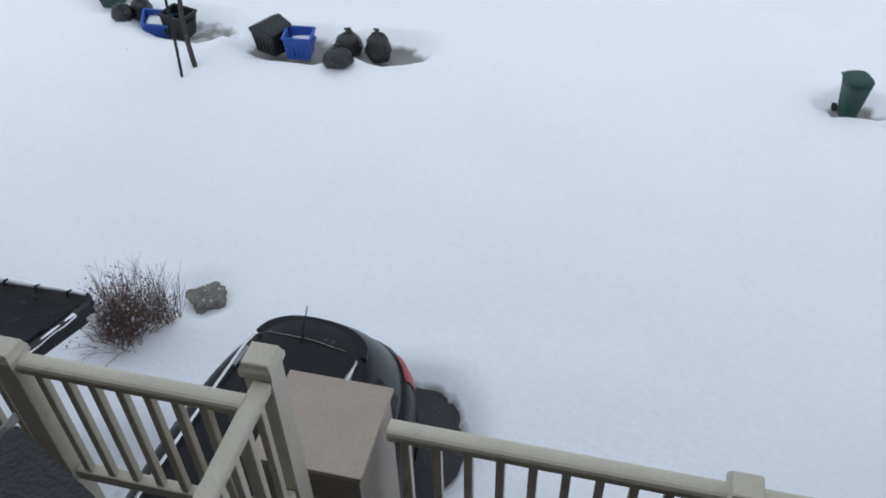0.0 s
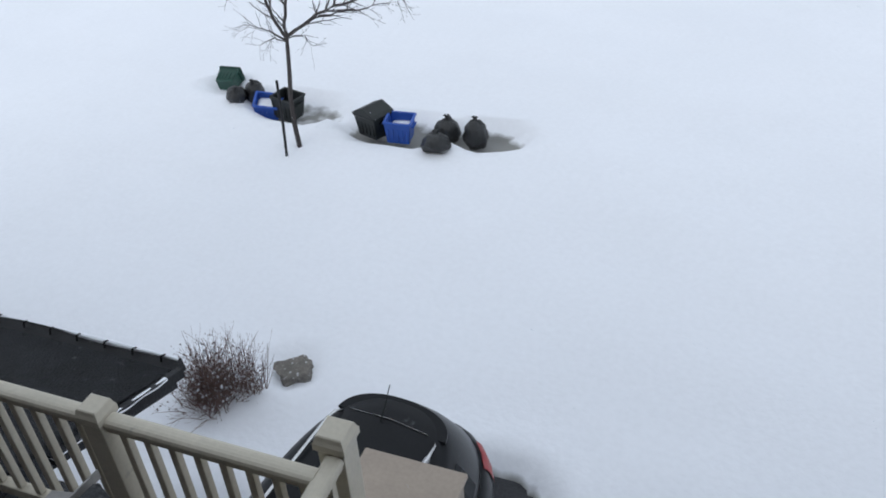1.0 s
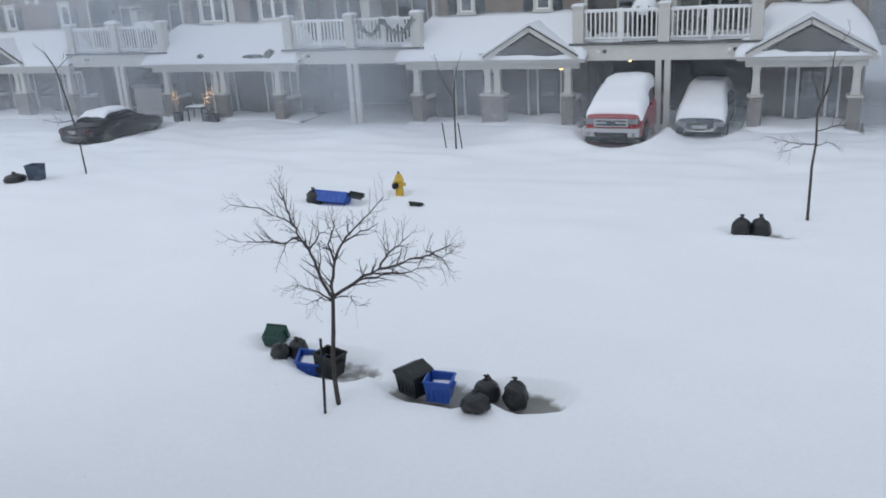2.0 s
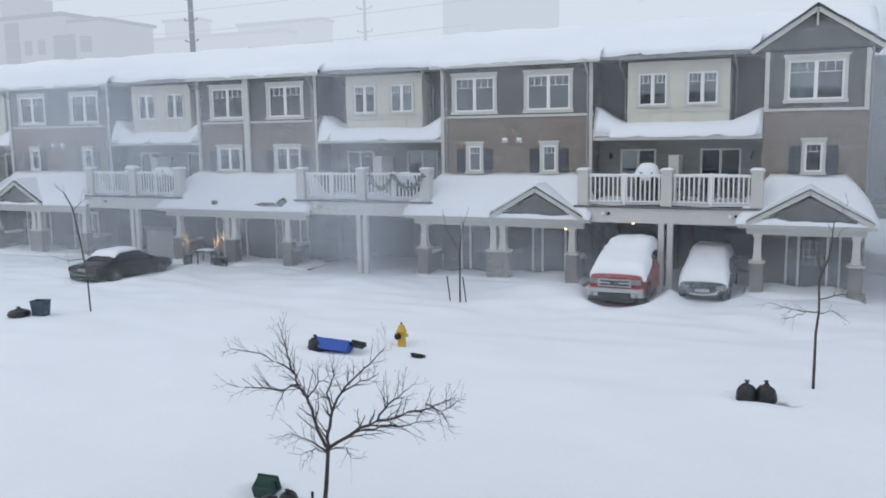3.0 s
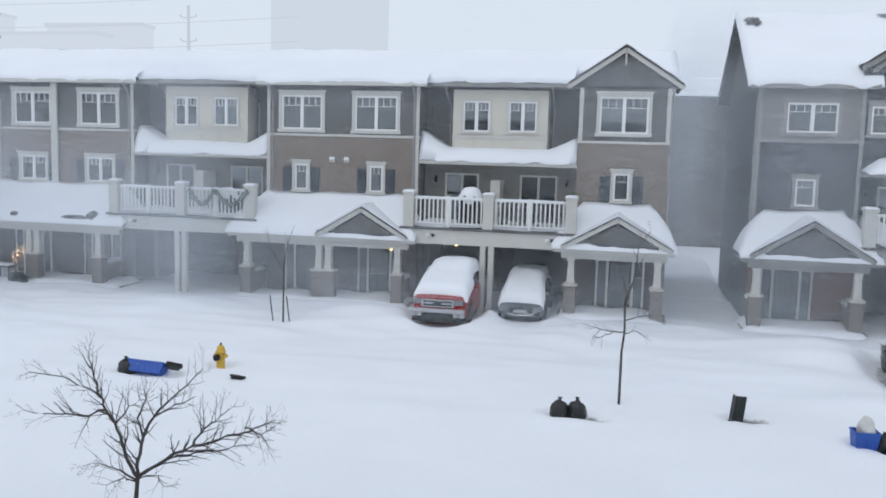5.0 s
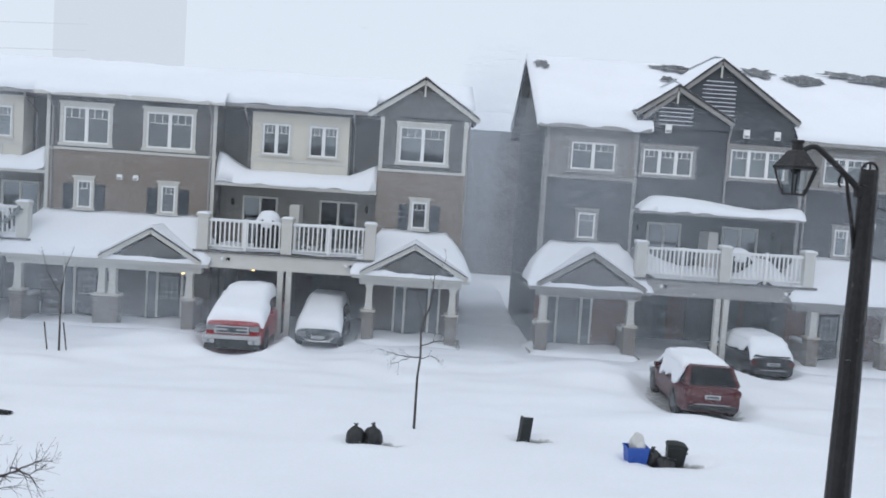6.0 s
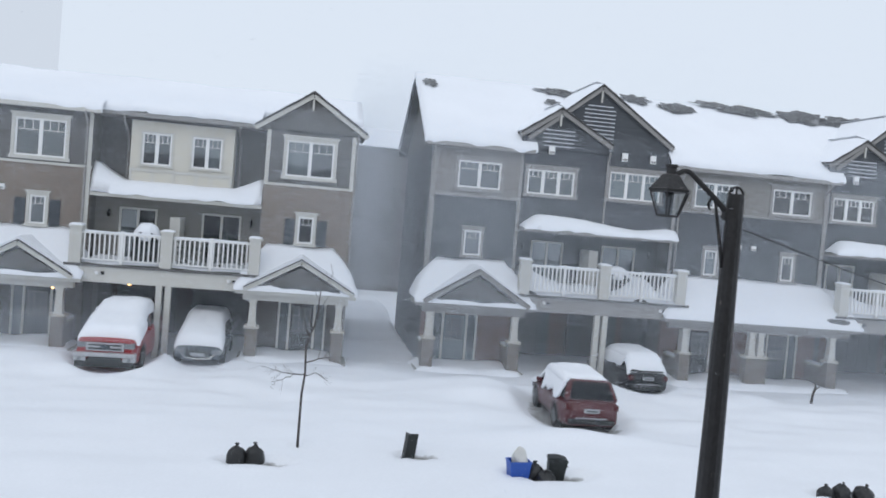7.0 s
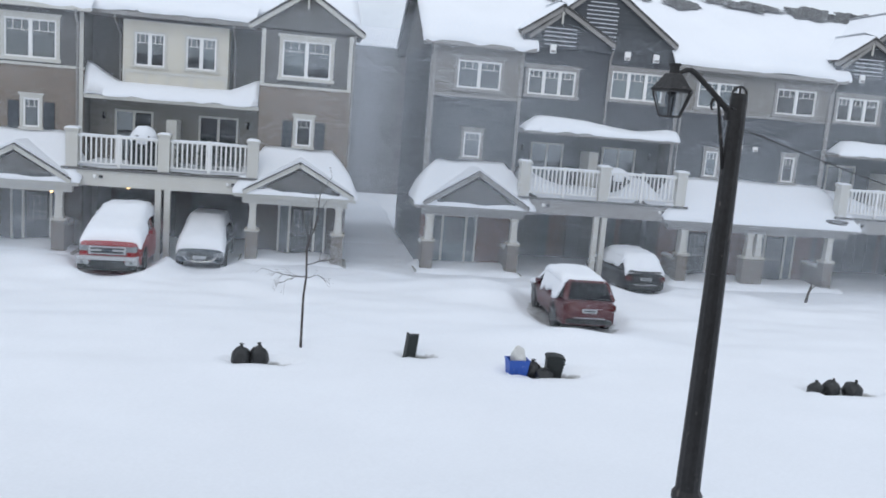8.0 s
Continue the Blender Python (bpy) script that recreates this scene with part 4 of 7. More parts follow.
main_roof("roof", [(-49.5, -43.5, 0.0), (-43.5, -35.1, -0.36), (-35.1, -29.6, 0.0), (-29.6, -21.8, -0.36), (-21.8, -15.8, 0.0), (-15.8, -8.3, -0.36), (-8.3, -2.2, 0.0), (-2.2, 1.95, 1.3)], 9.33, 11.15, 5.0, 10.2, 2.0, "long low roof buried under smooth snow")
rr = main_roof("roof", [(4.65, 9.3, -0.36), (9.3, 15.5, 1.7), (15.5, 23.75, -0.36), (23.75, 30.0, 1.7), (30.0, 38.3, -0.36)], 9.42, 12.9, 5.3, 10.9, 6.0, "steep snowy roof with bare shingle patches near the ridge")
for px, py, rx, ry in ((5.15, 4.1, 0.4, 0.5), (11.47, 4.56, 1.16, 0.43), (10.92, 3.37, 0.44, 0.4), (15.56, 4.72, 0.9, 0.57), (17.46, 4.27, 1.12, 0.62), (19.62, 5.07, 1.24, 0.45), (21.35, 4.75, 1.75, 0.58), (24.7, 4.7, 1.82, 0.9), (26.75, 4.6, 1.41, 0.9), (28.81, 4.72, 1.3, 0.9)):
    bm = B()
    ring = []
    for k in range(60):
        a = 2 * math.pi * k / 60
        q = 1 + 0.55 * noise.noise((math.cos(a) * 2.2 + px, math.sin(a) * 2.4, 4)) + 0.25 * noise.noise((math.cos(a) * 6 + px, math.sin(a) * 7, 9))
        x, y = px + 0.85 * rx * q * math.cos(a), py + 0.75 * ry * q * math.sin(a)
        ring.append(bm.verts.new((x, y, 9.42 + (12.9 - 9.42) / 5.72 * (y + 0.42) + 0.31)))
    bm.faces.new(ring)
    bmesh.ops.solidify(bm, geom=bm.faces[:], thickness=0.03)
    part("bare_patch", bm, BARE_SHINGLE, rr, "bare grey shingles scoured free of snow")


# ---- street furniture, rubbish and plants ----
def at_ground(x, y, rz=0.0, dz=0.0):
    return pose(x, y, max(ground_z(x, y), -0.12) + dz, 0, 0, rz)


def bag(x, y, w, h, rz=0.0, lean=0.0, label="knotted black rubbish bag standing in the snow", dz=-0.04, seed=0.0):
    bm = B()
    bmesh.ops.create_uvsphere(bm, u_segments=28, v_segments=18, radius=1.0)
    for v in bm.verts:
        n = v.co.normalized()
        k = 1 + 0.16 * noise.noise(n * 2.1 + Vector((seed, 0, 0))) + 0.09 * noise.noise(n * 6.3 + Vector((0, seed, 0)))
        z = n.z
        taper = 1.0 if z < 0.4 else 1 - 0.4 * ((z - 0.4) / 0.6) ** 2
        v.co = Vector((n.x * w / 2 * k * taper * (1.08 if z < 0 else 1), n.y * w / 2 * k * taper, max(-0.78, z) * h / 1.85 * k + h * 0.42))
    t = thing("rubbish_bag", at_ground(x, y, rz, dz) @ pose(0, 0, 0, lean, 0, 0), label, "rubbish bag", "rubbish bags put out for collection")
    part("sack", bm, BLACK_BAG, t, "", True)
    bm = B()
    tube(bm, [(0, 0, h * 0.88), (0, 0, h * 0.95), (0.01, 0, h * 1.0)], [w * 0.16, w * 0.07, w * 0.06], 9)
    for s in (-1, 1):
        tube(bm, [(0, 0, h * 0.97), (s * w * 0.06, 0.01, h * 1.05), (s * w * 0.13, 0, h * 1.04)], [w * 0.05, w * 0.06, w * 0.02], 7)
    part("knot", bm, BLACK_BAG, t, "", True)
    return t


def bin_box(name, x, y, w, d, h, material, rz=0.0, tilt=(0, 0), label="", category="bin", lid=None, full=0.0, dz=0.0):
    """An open tub with sloping walls, a rolled rim, ribs and handles."""
    t = thing(name, at_ground(x, y, rz, dz) @ pose(0, 0, 0, tilt[0], tilt[1], 0), label, category)
    bm = B()
    s, e = 0.84, 0.012

    def ring(k, z, inset):
        return [bm.verts.new((i * (w / 2 * k - inset), j * (d / 2 * k - inset), z)) for i, j in ((-1, -1), (1, -1), (1, 1), (-1, 1))]
    a, b, c, f = ring(s, 0, 0), ring(1, h, 0), ring(1, h, e), ring(s, e, e)
    for p, q in ((a, b), (b, c), (c, f)):
        for k in range(4):
            bm.faces.new((p[k], p[(k + 1) % 4], q[(k + 1) % 4], q[k]))
    bm.faces.new(a[::-1])
    bm.faces.new(f)
    bmesh.ops.recalc_face_normals(bm, faces=bm.faces[:])
    part("tub", bm, material, t)
    bm = B()
    r = 0.022
    pts = [(-w / 2, -d / 2, h), (w / 2, -d / 2, h), (w / 2, d / 2, h), (-w / 2, d / 2, h)]
    for p, q in zip(pts, pts[1:] + pts[:1]):
        tube(bm, [p, q], [r, r], 8)
    part("rim", bm, material, t)
    for sx in (-1, 1):
        box(bm := B(), sx * (w / 2 * 0.97) - 0.02, sx * (w / 2 * 0.97) + 0.03 * sx + 0.02, -0.09, 0.09, h * 0.72, h * 0.78, 0.006)
        part("handle", bm, material, t)
    for k in range(5):
        u = -w * 0.36 + k * w * 0.18
        box(bm := B(), u - 0.012, u + 0.012, -d / 2 * 0.97 - 0.004, -d / 2 * 0.86, 0.06, h * 0.7)
        part("rib", bm, material, t)
    if full:
        sheet(bm := B(), -w / 2 + 0.03, w / 2 - 0.03, -d / 2 + 0.03, d / 2 - 0.03, lambda u, v: h * full + 0.08 * u, 0.1, 8, 6, x, 0.08)
        part("snow_fill", bm, SNOW, t, "snow lying inside", True)
    if lid:
        prism(bm := B(), [(-w / 2 - 0.02, h + 0.022), (w / 2 + 0.02, h + 0.022), (w / 2 - 0.03, h + 0.06), (0, h + lid), (-w / 2 + 0.03, h + 0.06)], -d / 2 - 0.02, d / 2 + 0.02)
        part("lid", bm, material, t)
    return t


def cart(x, y, rz=0.0):
    t = thing("wheeled_bin", at_ground(x, y, rz, 0.02) @ Matrix.Scale(0.75, 4), "dark green wheeled organics bin sunk in a snow hollow", "bin")
    bm = B()
    bottom, top = (0.15, 0.16), (0.20, 0.235)
    rings = []
    for z, (a, b) in ((0.03, bottom), (0.10, bottom), (0.62, top), (0.70, (0.215, 0.25))):
        rings.append([bm.verts.new((a * math.copysign(abs(math.cos(q)) ** 0.45, math.cos(q)), b * math.copysign(abs(math.sin(q)) ** 0.45, math.sin(q)), z)) for q in [2 * math.pi * k / 24 for k in range(24)]])
    for p, q in zip(rings, rings[1:]):
        for k in range(24):
            bm.faces.new((p[k], p[(k + 1) % 24], q[(k + 1) % 24], q[k]))
    bm.faces.new(rings[0][::-1])
    bm.faces.new(rings[-1])
    part("body", bm, GREEN_PLASTIC, t, "", True)
    bm = B()
    bmesh.ops.create_uvsphere(bm, u_segments=22, v_segments=12, radius=1.0)
    for v in bm.verts:
        c = v.co
        v.co = Vector((0.235 * math.copysign(abs(c.x) ** 0.6, c.x), 0.265 * math.copysign(abs(c.y) ** 0.6, c.y), 0.745 + 0.07 * c.z))
    part("lid", bm, GREEN_PLASTIC, t, "", True)
    tube(bm := B(), [(-0.16, 0.24, 0.68), (-0.16, 0.31, 0.70), (0.16, 0.31, 0.70), (0.16, 0.24, 0.68)], [0.016] * 4, 8)
    part("handle", bm, GREEN_PLASTIC, t)
    for s in (-0.17, 0.17):
        bm = B()
        tube(bm, [(s - 0.02, 0.17, 0.08), (s + 0.02, 0.17, 0.08)], [0.08, 0.08], 16)
        part("wheel", bm, RUBBER, t)


# along the near kerb
bin_box("storage_tote", -5.44, 10.74, 0.48, 0.40, 0.36, BLACK_PLASTIC, -24, (0, -3), "black lidded tote with snow-dusted peaked lid", "tote", lid=0.15)
bin_box("recycling_box", -4.98, 10.68, 0.42, 0.36, 0.36, BLUE_PLASTIC, 8, (3, 2), "blue recycling box with snow inside", "recycling box", full=0.6)
bag(-4.26, 10.88, 0.40, 0.42, 20, 0, seed=1.0)
bag(-4.22, 10.26, 0.44, 0.30, 15, -20, "slumped black rubbish bag lying on the snow", -0.02, 2.0)
bag(-3.78, 10.82, 0.38, 0.48, 0, 0, seed=3.0)
bin_box("recycling_box", -7.52, 10.92, 0.44, 0.36, 0.28, BLUE_PLASTIC, 20, (14, 10), "tilted blue recycling box half full of snow", "recycling box", full=0.75)
bin_box("storage_tote", -7.12, 10.92, 0.42, 0.38, 0.38, BLACK_PLASTIC, -10, (0, 5), "black open tote behind the sapling trunk", "tote")
bag(-8.10, 10.92, 0.33, 0.30, 40, 30, "slumped black rubbish bag on the snow", -0.05, 5.0)
bag(-7.86, 11.15, 0.34, 0.38, 10, 12, "slumped black rubbish bag against a blue box", -0.05, 6.0)
bin_box("compost_bin", -8.62, 11.38, 0.38, 0.26, 0.32, GREEN_PLASTIC, 5, (-70, 0), "dark green compost bin lying on its side", "bin", dz=0.14)
cart(2.88, 10.52, 15)

# along the far kerb
bag(-1.24, 20.2, 0.46, 0.56, 0, 0, seed=7.0)
bag(-0.82, 20.24, 0.46, 0.58, 30, 0, seed=8.0)
t = thing("stone_post", at_ground(3.02, 21.32, 12, -0.25), "dark square stub post leaning in the snow", "post")
box(bm := B(), -0.14, 0.14, -0.12, 0.12, 0.0, 0.93, 0.02)
bmesh.ops.rotate(bm, cent=(0, 0, 0), matrix=Matrix.Rotation(radians(6), 3, "Y"), verts=bm.verts)
part("shaft", bm, BLACK_PLASTIC, t)
sheet(bm := B(), -0.04, 0.22, -0.11, 0.11, lambda u, v: 0.95, 0.03, 4, 4, 1, 0.01)
part("snow_cap", bm, SNOW, t)
bin_box("recycling_box", 5.62, 19.88, 0.54, 0.4, 0.42, BLUE_PLASTIC, 4, (0, 0), "blue recycling box stuffed with crumpled paper", "recycling box", dz=0.05)
bm = B()
bmesh.ops.create_icosphere(bm, subdivisions=3, radius=0.24)
for v in bm.verts:
    v.co = Vector((v.co.x * 0.85, v.co.y * 0.7, v.co.z * 1.3)) * (1 + 0.35 * noise.noise(v.co * 5))
single("paper_bag", bm, PAPER, at_ground(5.66, 19.9, 0, 0.5), "crumpled white paper bag in a blue box", "paper bag")
bag(6.06, 19.92, 0.46, 0.48, 0, 0, seed=9.0)
bag(6.28, 19.72, 0.50, 0.38, 0, 20, seed=10.0)
bin_box("garbage_bin", 6.60, 19.95, 0.46, 0.36, 0.52, BLACK_PLASTIC, -8, (0, 4), "black upright garbage bin beside rubbish bags", "bin", lid=0.09)
for i, (dx, dy, w, h) in enumerate(((-0.55, 0.0, 0.42, 0.40), (-0.1, 0.05, 0.46, 0.46), (0.42, -0.05, 0.52, 0.46))):
    bag(14.05 + dx, 19.1 + dy, w, h, 40 * i, 8 * i, seed=11.0 + i)
bin_box("recycling_box", -12.75, 20.6, 1.05, 0.42, 0.3, BLUE_PLASTIC, 4, (-30, 3), "blue recycling box tipped over and half buried", "recycling box", dz=0.05)
bag(-13.35, 20.65, 0.5, 0.52, 0, 10, "black rubbish bag slumped against a tipped box", -0.05, 15.0)
bin_box("box_lid", -11.95, 20.65, 0.4, 0.3, 0.1, BLACK_PLASTIC, 30, (-35, 15), "dark plastic lid stuck in the snow", "lid", dz=0.25)
bin_box("box_lid", -10.2, 21.0, 0.36, 0.26, 0.10, BLACK_PLASTIC, 10, (-14, 8), "dark lid poking out of the snow", "lid", dz=-0.03)
bin_box("garbage_bin", -25.35, 21.15, 0.54, 0.44, 0.54, SLATE_PLASTIC, 12, (0, 0), "slate-blue garbage bin standing in snow", "bin")
bag(-26.0, 20.75, 0.75, 0.36, 0, 0, "low black rubbish bag half buried", -0.06, 16.0)

# fire hydrant
t = thing("fire_hydrant", at_ground(-11.2, 22.0, 0, -0.12), "yellow fire hydrant with a dark side outlet", "fire hydrant")
lathe(bm := B(), [(0.16, 0), (0.16, 0.06), (0.125, 0.08), (0.125, 0.58), (0.155, 0.59), (0.155, 0.64), (0.125, 0.66), (0.11, 0.74), (0.07, 0.80), (0.02, 0.82)], 22)
part("barrel", bm, YELLOW, t, "", True)
lathe(bm := B(), [(0.03, 0.81), (0.03, 0.88), (0.01, 0.89)], 6)
part("nut", bm, IRON, t)
tube(bm := B(), [(-0.04, -0.10, 0.47), (-0.07, -0.2, 0.47), (-0.075, -0.22, 0.47)], [0.095, 0.095, 0.06], 14)
part("outlet", bm, IRON, t, "dark cast iron outlet cap")
for s in (-1, 1):
    tube(bm := B(), [(s * 0.1, 0, 0.5), (s * 0.2, 0, 0.5), (s * 0.215, 0, 0.5)], [0.06, 0.06, 0.03], 12)
    part("outlet", bm, YELLOW, t)


# bare trees
def twig(bm, p, d, length, r, depth, rng, plane):
    """A zigzag shoot that turns up a little, with side shoots left and right by turns, roughly in one plane."""
    n = max(4, int(length / 0.09))
    pts, rad, v, q = [p.copy()], [r], d.normalized(), p.copy()
    for i in range(n):
        kink = plane.cross(v).normalized() * (0.22 if i % 2 else -0.22) * rng.uniform(0.3, 1.2)
        v = (v + kink + Vector((rng.uniform(-0.1, 0.1), rng.uniform(-0.2, 0.2), rng.uniform(-0.06, 0.14)))).normalized()
        q = q + v * length / n
        pts.append(q.copy())
        rad.append(max(0.0016, r * (1 - 0.7 * (i + 1) / n)))
    tube(bm, pts, rad, 6 if r > 0.008 else 4)
    if depth:
        for i in range(1, n):
            if rng.random() < 0.62:
                u = (pts[i + 1] - pts[i]).normalized()
                side = plane.cross(u).normalized() * (1 if (i + depth) % 2 else -1)
                nd = u * 0.9 + side * rng.uniform(0.5, 0.95) + Vector((0, rng.uniform(-0.5, 0.5), 0.12))
                twig(bm, pts[i], nd, length * rng.uniform(0.28, 0.55) * (1.15 - 0.5 * i / n), rad[i] * 0.6, depth - 1, rng, plane)


def sapling(x, y, trunk, limbs, r0, label, seed, depth=2, shoots=5, reach=0.6):
    """trunk and limbs: (x, y, z) way points from the foot; each limb bears zigzag shoots."""
    rng = random.Random(seed)
    t = thing("tree", pose(x, y, ground_z(x, y) - 0.1), label, "tree")
    tube(bm := B(), [Vector(p) for p in trunk], [r0 * (1 - 0.35 * i / (len(trunk) - 1)) for i in range(len(trunk))], 10)
    part("trunk", bm, BARK, t, "", True)
    for pts in limbs:
        bm = B()
        pts = [Vector(p) for p in pts]
        fine = []
        for p, q in zip(pts, pts[1:]):
            for k in range(3):
                w = p.lerp(q, k / 3)
                if k:
                    w += Vector((rng.uniform(-1, 1), rng.uniform(-1, 1), rng.uniform(-1, 1))) * 0.022
                fine.append(w)
        fine.append(pts[-1])
        n = len(fine)
        long = sum((q - p).length for p, q in zip(pts, pts[1:]))
        base = r0 * min(0.62, 0.22 + 0.2 * long)
        rad = [base * (1 - 0.85 * i / (n - 1)) + 0.0018 for i in range(n)]
        tube(bm, fine, rad, 7)
        for i in range(2, n):
            for k in range(shoots if i % 2 else max(1, shoots - 1)):
                if rng.random() < 0.5:
                    u = (fine[i] - fine[i - 1]).normalized()
                    plane = Vector((rng.uniform(-0.5, 0.5), 1, rng.uniform(-0.4, 0.4))).normalized()
                    side = plane.cross(u).normalized() * rng.choice((-1, 1))
                    twig(bm, fine[i], u * 0.8 + side * rng.uniform(0.4, 0.9) + Vector((0, rng.uniform(-0.4, 0.4), 0.1)), reach * rng.uniform(0.35, 1.0) * (1.1 - 0.5 * i / n), max(0.003, rad[i] * 0.5), depth - 1, rng, plane)
        part("branch", bm, BARK, t)
    return t


sapling(-6.39, 9.95, [(0, 0, 0), (-0.03, 0, 0.5), (-0.03, 0.02, 0.95), (0.03, 0, 1.3), (0.06, 0, 1.6), (0.09, 0, 1.93)],
        [[(0.09, 0, 1.9), (-0.08, 0.05, 2.08), (-0.21, 0.1, 2.32), (-0.32, 0.12, 2.58), (-0.49, 0.15, 2.76), (-0.57, 0.18, 2.92), (-0.86, 0.2, 3.04), (-1.19, 0.2, 3.16), (-1.74, 0.2, 3.18)],
         [(-0.49, 0.15, 2.76), (-0.78, 0.05, 2.67), (-1.14, 0, 2.68), (-1.64, -0.05, 2.71)],
         [(-0.57, 0.18, 2.92), (-0.77, 0.3, 3.15), (-0.85, 0.35, 3.34), (-0.92, 0.4, 3.49)],
         [(-0.32, 0.12, 2.58), (-0.2, 0.25, 2.81), (0.03, 0.3, 2.91)],
         [(0.09, 0, 1.9), (0.12, -0.05, 2.16), (0.24, -0.1, 2.52), (0.44, -0.15, 2.84), (0.64, -0.15, 3.06), (0.91, -0.15, 3.3), (1.15, -0.15, 3.55)],
         [(0.24, -0.1, 2.52), (0.22, -0.2, 2.81), (0.42, -0.3, 3.13), (0.42, -0.35, 3.25)],
         [(0.44, -0.15, 2.84), (0.8, -0.25, 3.07), (1.12, -0.3, 3.22)],
         [(0.1, 0, 1.92), (0.46, 0.1, 2.16), (0.84, 0.15, 2.38), (1.21, 0.2, 2.49), (1.57, 0.2, 2.62), (1.82, 0.2, 2.74), (1.96, 0.2, 2.82)],
         [(0.46, 0.1, 2.16), (0.84, 0.25, 2.26), (1.26, 0.3, 2.32), (1.62, 0.3, 2.41)],
         [(0.84, 0.15, 2.38), (1.06, 0.05, 2.67), (1.32, 0, 2.89), (1.45, 0, 3.0)],
         [(1.57, 0.2, 2.69), (1.77, 0.3, 2.57), (1.97, 0.3, 2.72)],
         [(0.07, 0, 1.86), (-0.22, -0.1, 2.04), (-0.51, -0.15, 2.1)], [(0.07, 0, 1.84), (-0.17, 0.1, 1.84), (-0.49, 0.15, 1.67)], [(0.09, 0, 1.88), (0.34, 0.1, 1.92), (0.42, 0.12, 1.76)]],
        0.042, "bare leafless sapling with forked spreading twigs", 3, 2, 4, 0.55)
sapling(0.19, 21.8, [(0, 0, 0), (0, 0, 0.8), (0, 0, 1.5), (0.05, 0, 2.05), (0.02, 0, 2.8)],
        [[(0.02, 0, 2.75), (0.23, 0, 3.48), (0.29, 0, 4.22), (0.57, 0, 4.68)], [(0.05, 0, 2.04), (-0.31, 0.1, 2.0), (-0.68, 0.15, 2.07), (-1.11, 0.2, 2.15)], [(-0.24, 0.1, 2.0), (-0.52, 0.1, 1.84), (-0.8, 0.1, 1.77)],
         [(0.05, 0, 2.0), (0.34, 0, 2.08), (0.64, 0.1, 1.87)], [(0.04, 0, 2.34), (0.52, 0, 2.49), (1.04, 0.1, 2.52)], [(0.1, 0, 3.0), (-0.1, 0.1, 3.5), (-0.2, 0.1, 3.9)]],
        0.038, "thin bare street tree with sparse drooping twigs", 8, 2, 3, 0.55)
sapling(-24.27, 22.4, [(0, 0, 0), (-0.05, 0, 1.5), (-0.3, 0, 2.9), (-0.55, 0, 4.0), (-0.9, 0, 4.5)],
        [[(-0.55, 0, 4.0), (-1.0, 0.1, 4.5), (-1.5, 0.1, 4.8)], [(-0.5, 0, 3.9), (0.1, 0, 4.3), (0.4, 0, 4.4)], [(-0.1, 0, 2.1), (-0.9, 0, 2.0), (-1.7, 0, 2.1)]],
        0.032, "thin bent bare street tree", 11, 2, 3, 0.6)
sapling(-12.05, 28.6, [(0, 0, 0), (0, 0, 0.8), (0, 0, 1.6), (0.02, 0, 2.4)], [[(0.0, 0, 2.0), (-0.5, 0, 2.8), (-0.7, 0, 3.6)], [(0, 0, 2.1), (0.15, 0, 3.0), (0.4, 0, 3.7)]], 0.035, "slender young tree held between two stakes", 14, 1, 2, 0.6)
sapling(20.3, 30.2, [(0, 0, 0), (0.05, 0, 0.4), (0.15, 0, 0.8)], [[(0.1, 0, 0.6), (0.5, 0, 0.9), (0.9, 0, 0.85)], [(0.15, 0, 0.8), (0.1, 0.1, 1.2), (0.3, 0, 1.5)]], 0.06, "small bare ornamental tree by a porch", 17, 1, 2, 0.5)
for x0, x1 in ((-12.45, -12.6), (-11.8, -11.95)):
    tube(bm := B(), [(0, 0, -0.2), (x1 - x0, 0, 0.95)], [0.025, 0.025], 8)
    single("tree_stake", bm, BARK, at_ground(x0, 28.65), "dark wooden tree stake leaning in the snow", "stake", "tree stakes")
tube(bm := B(), [(0, 0, -0.2), (0.05, 0, 0.6), (0.07, 0, 1.24)], [0.022, 0.022, 0.02], 8)
single("tree_stake", bm, IRON, at_ground(-6.38, 9.51), "thin dark metal stake beside the bare sapling", "stake", "tree stakes")

# boulder and shrub in the near bed
bm = B()
bmesh.ops.create_icosphere(bm, subdivisions=4, radius=1)
for v in bm.verts:
    k = 1 + 0.42 * noise.noise(v.co * 1.5 + Vector((3.1, 0.4, 0))) + 0.12 * noise.noise(v.co * 4)
    v.co = Vector((v.co.x * 0.27 * k, v.co.y * 0.21 * k, min(v.co.z, 0.22) * 0.24 * k))
ROCK = mat("tan_grey_boulder", (0.20, 0.185, 0.165), 0.9, vary=0.45, scale=9, bump=0.9, dirt=(0.75, 0.77, 0.8), dirt_at=0.62)
single("boulder", bm, ROCK, pose(-4.04, 5.46, -0.06, 0, 0, 35) @ Matrix.Scale(0.78, 4), "brown-grey garden boulder dusted with snow", "boulder", smooth=True)
t = thing("shrub", pose(-4.54, 4.80, -0.1) @ Matrix.Scale(0.74, 4), "bare reddish-brown shrub catching snow", "shrub")
rng = random.Random(5)
tips = []
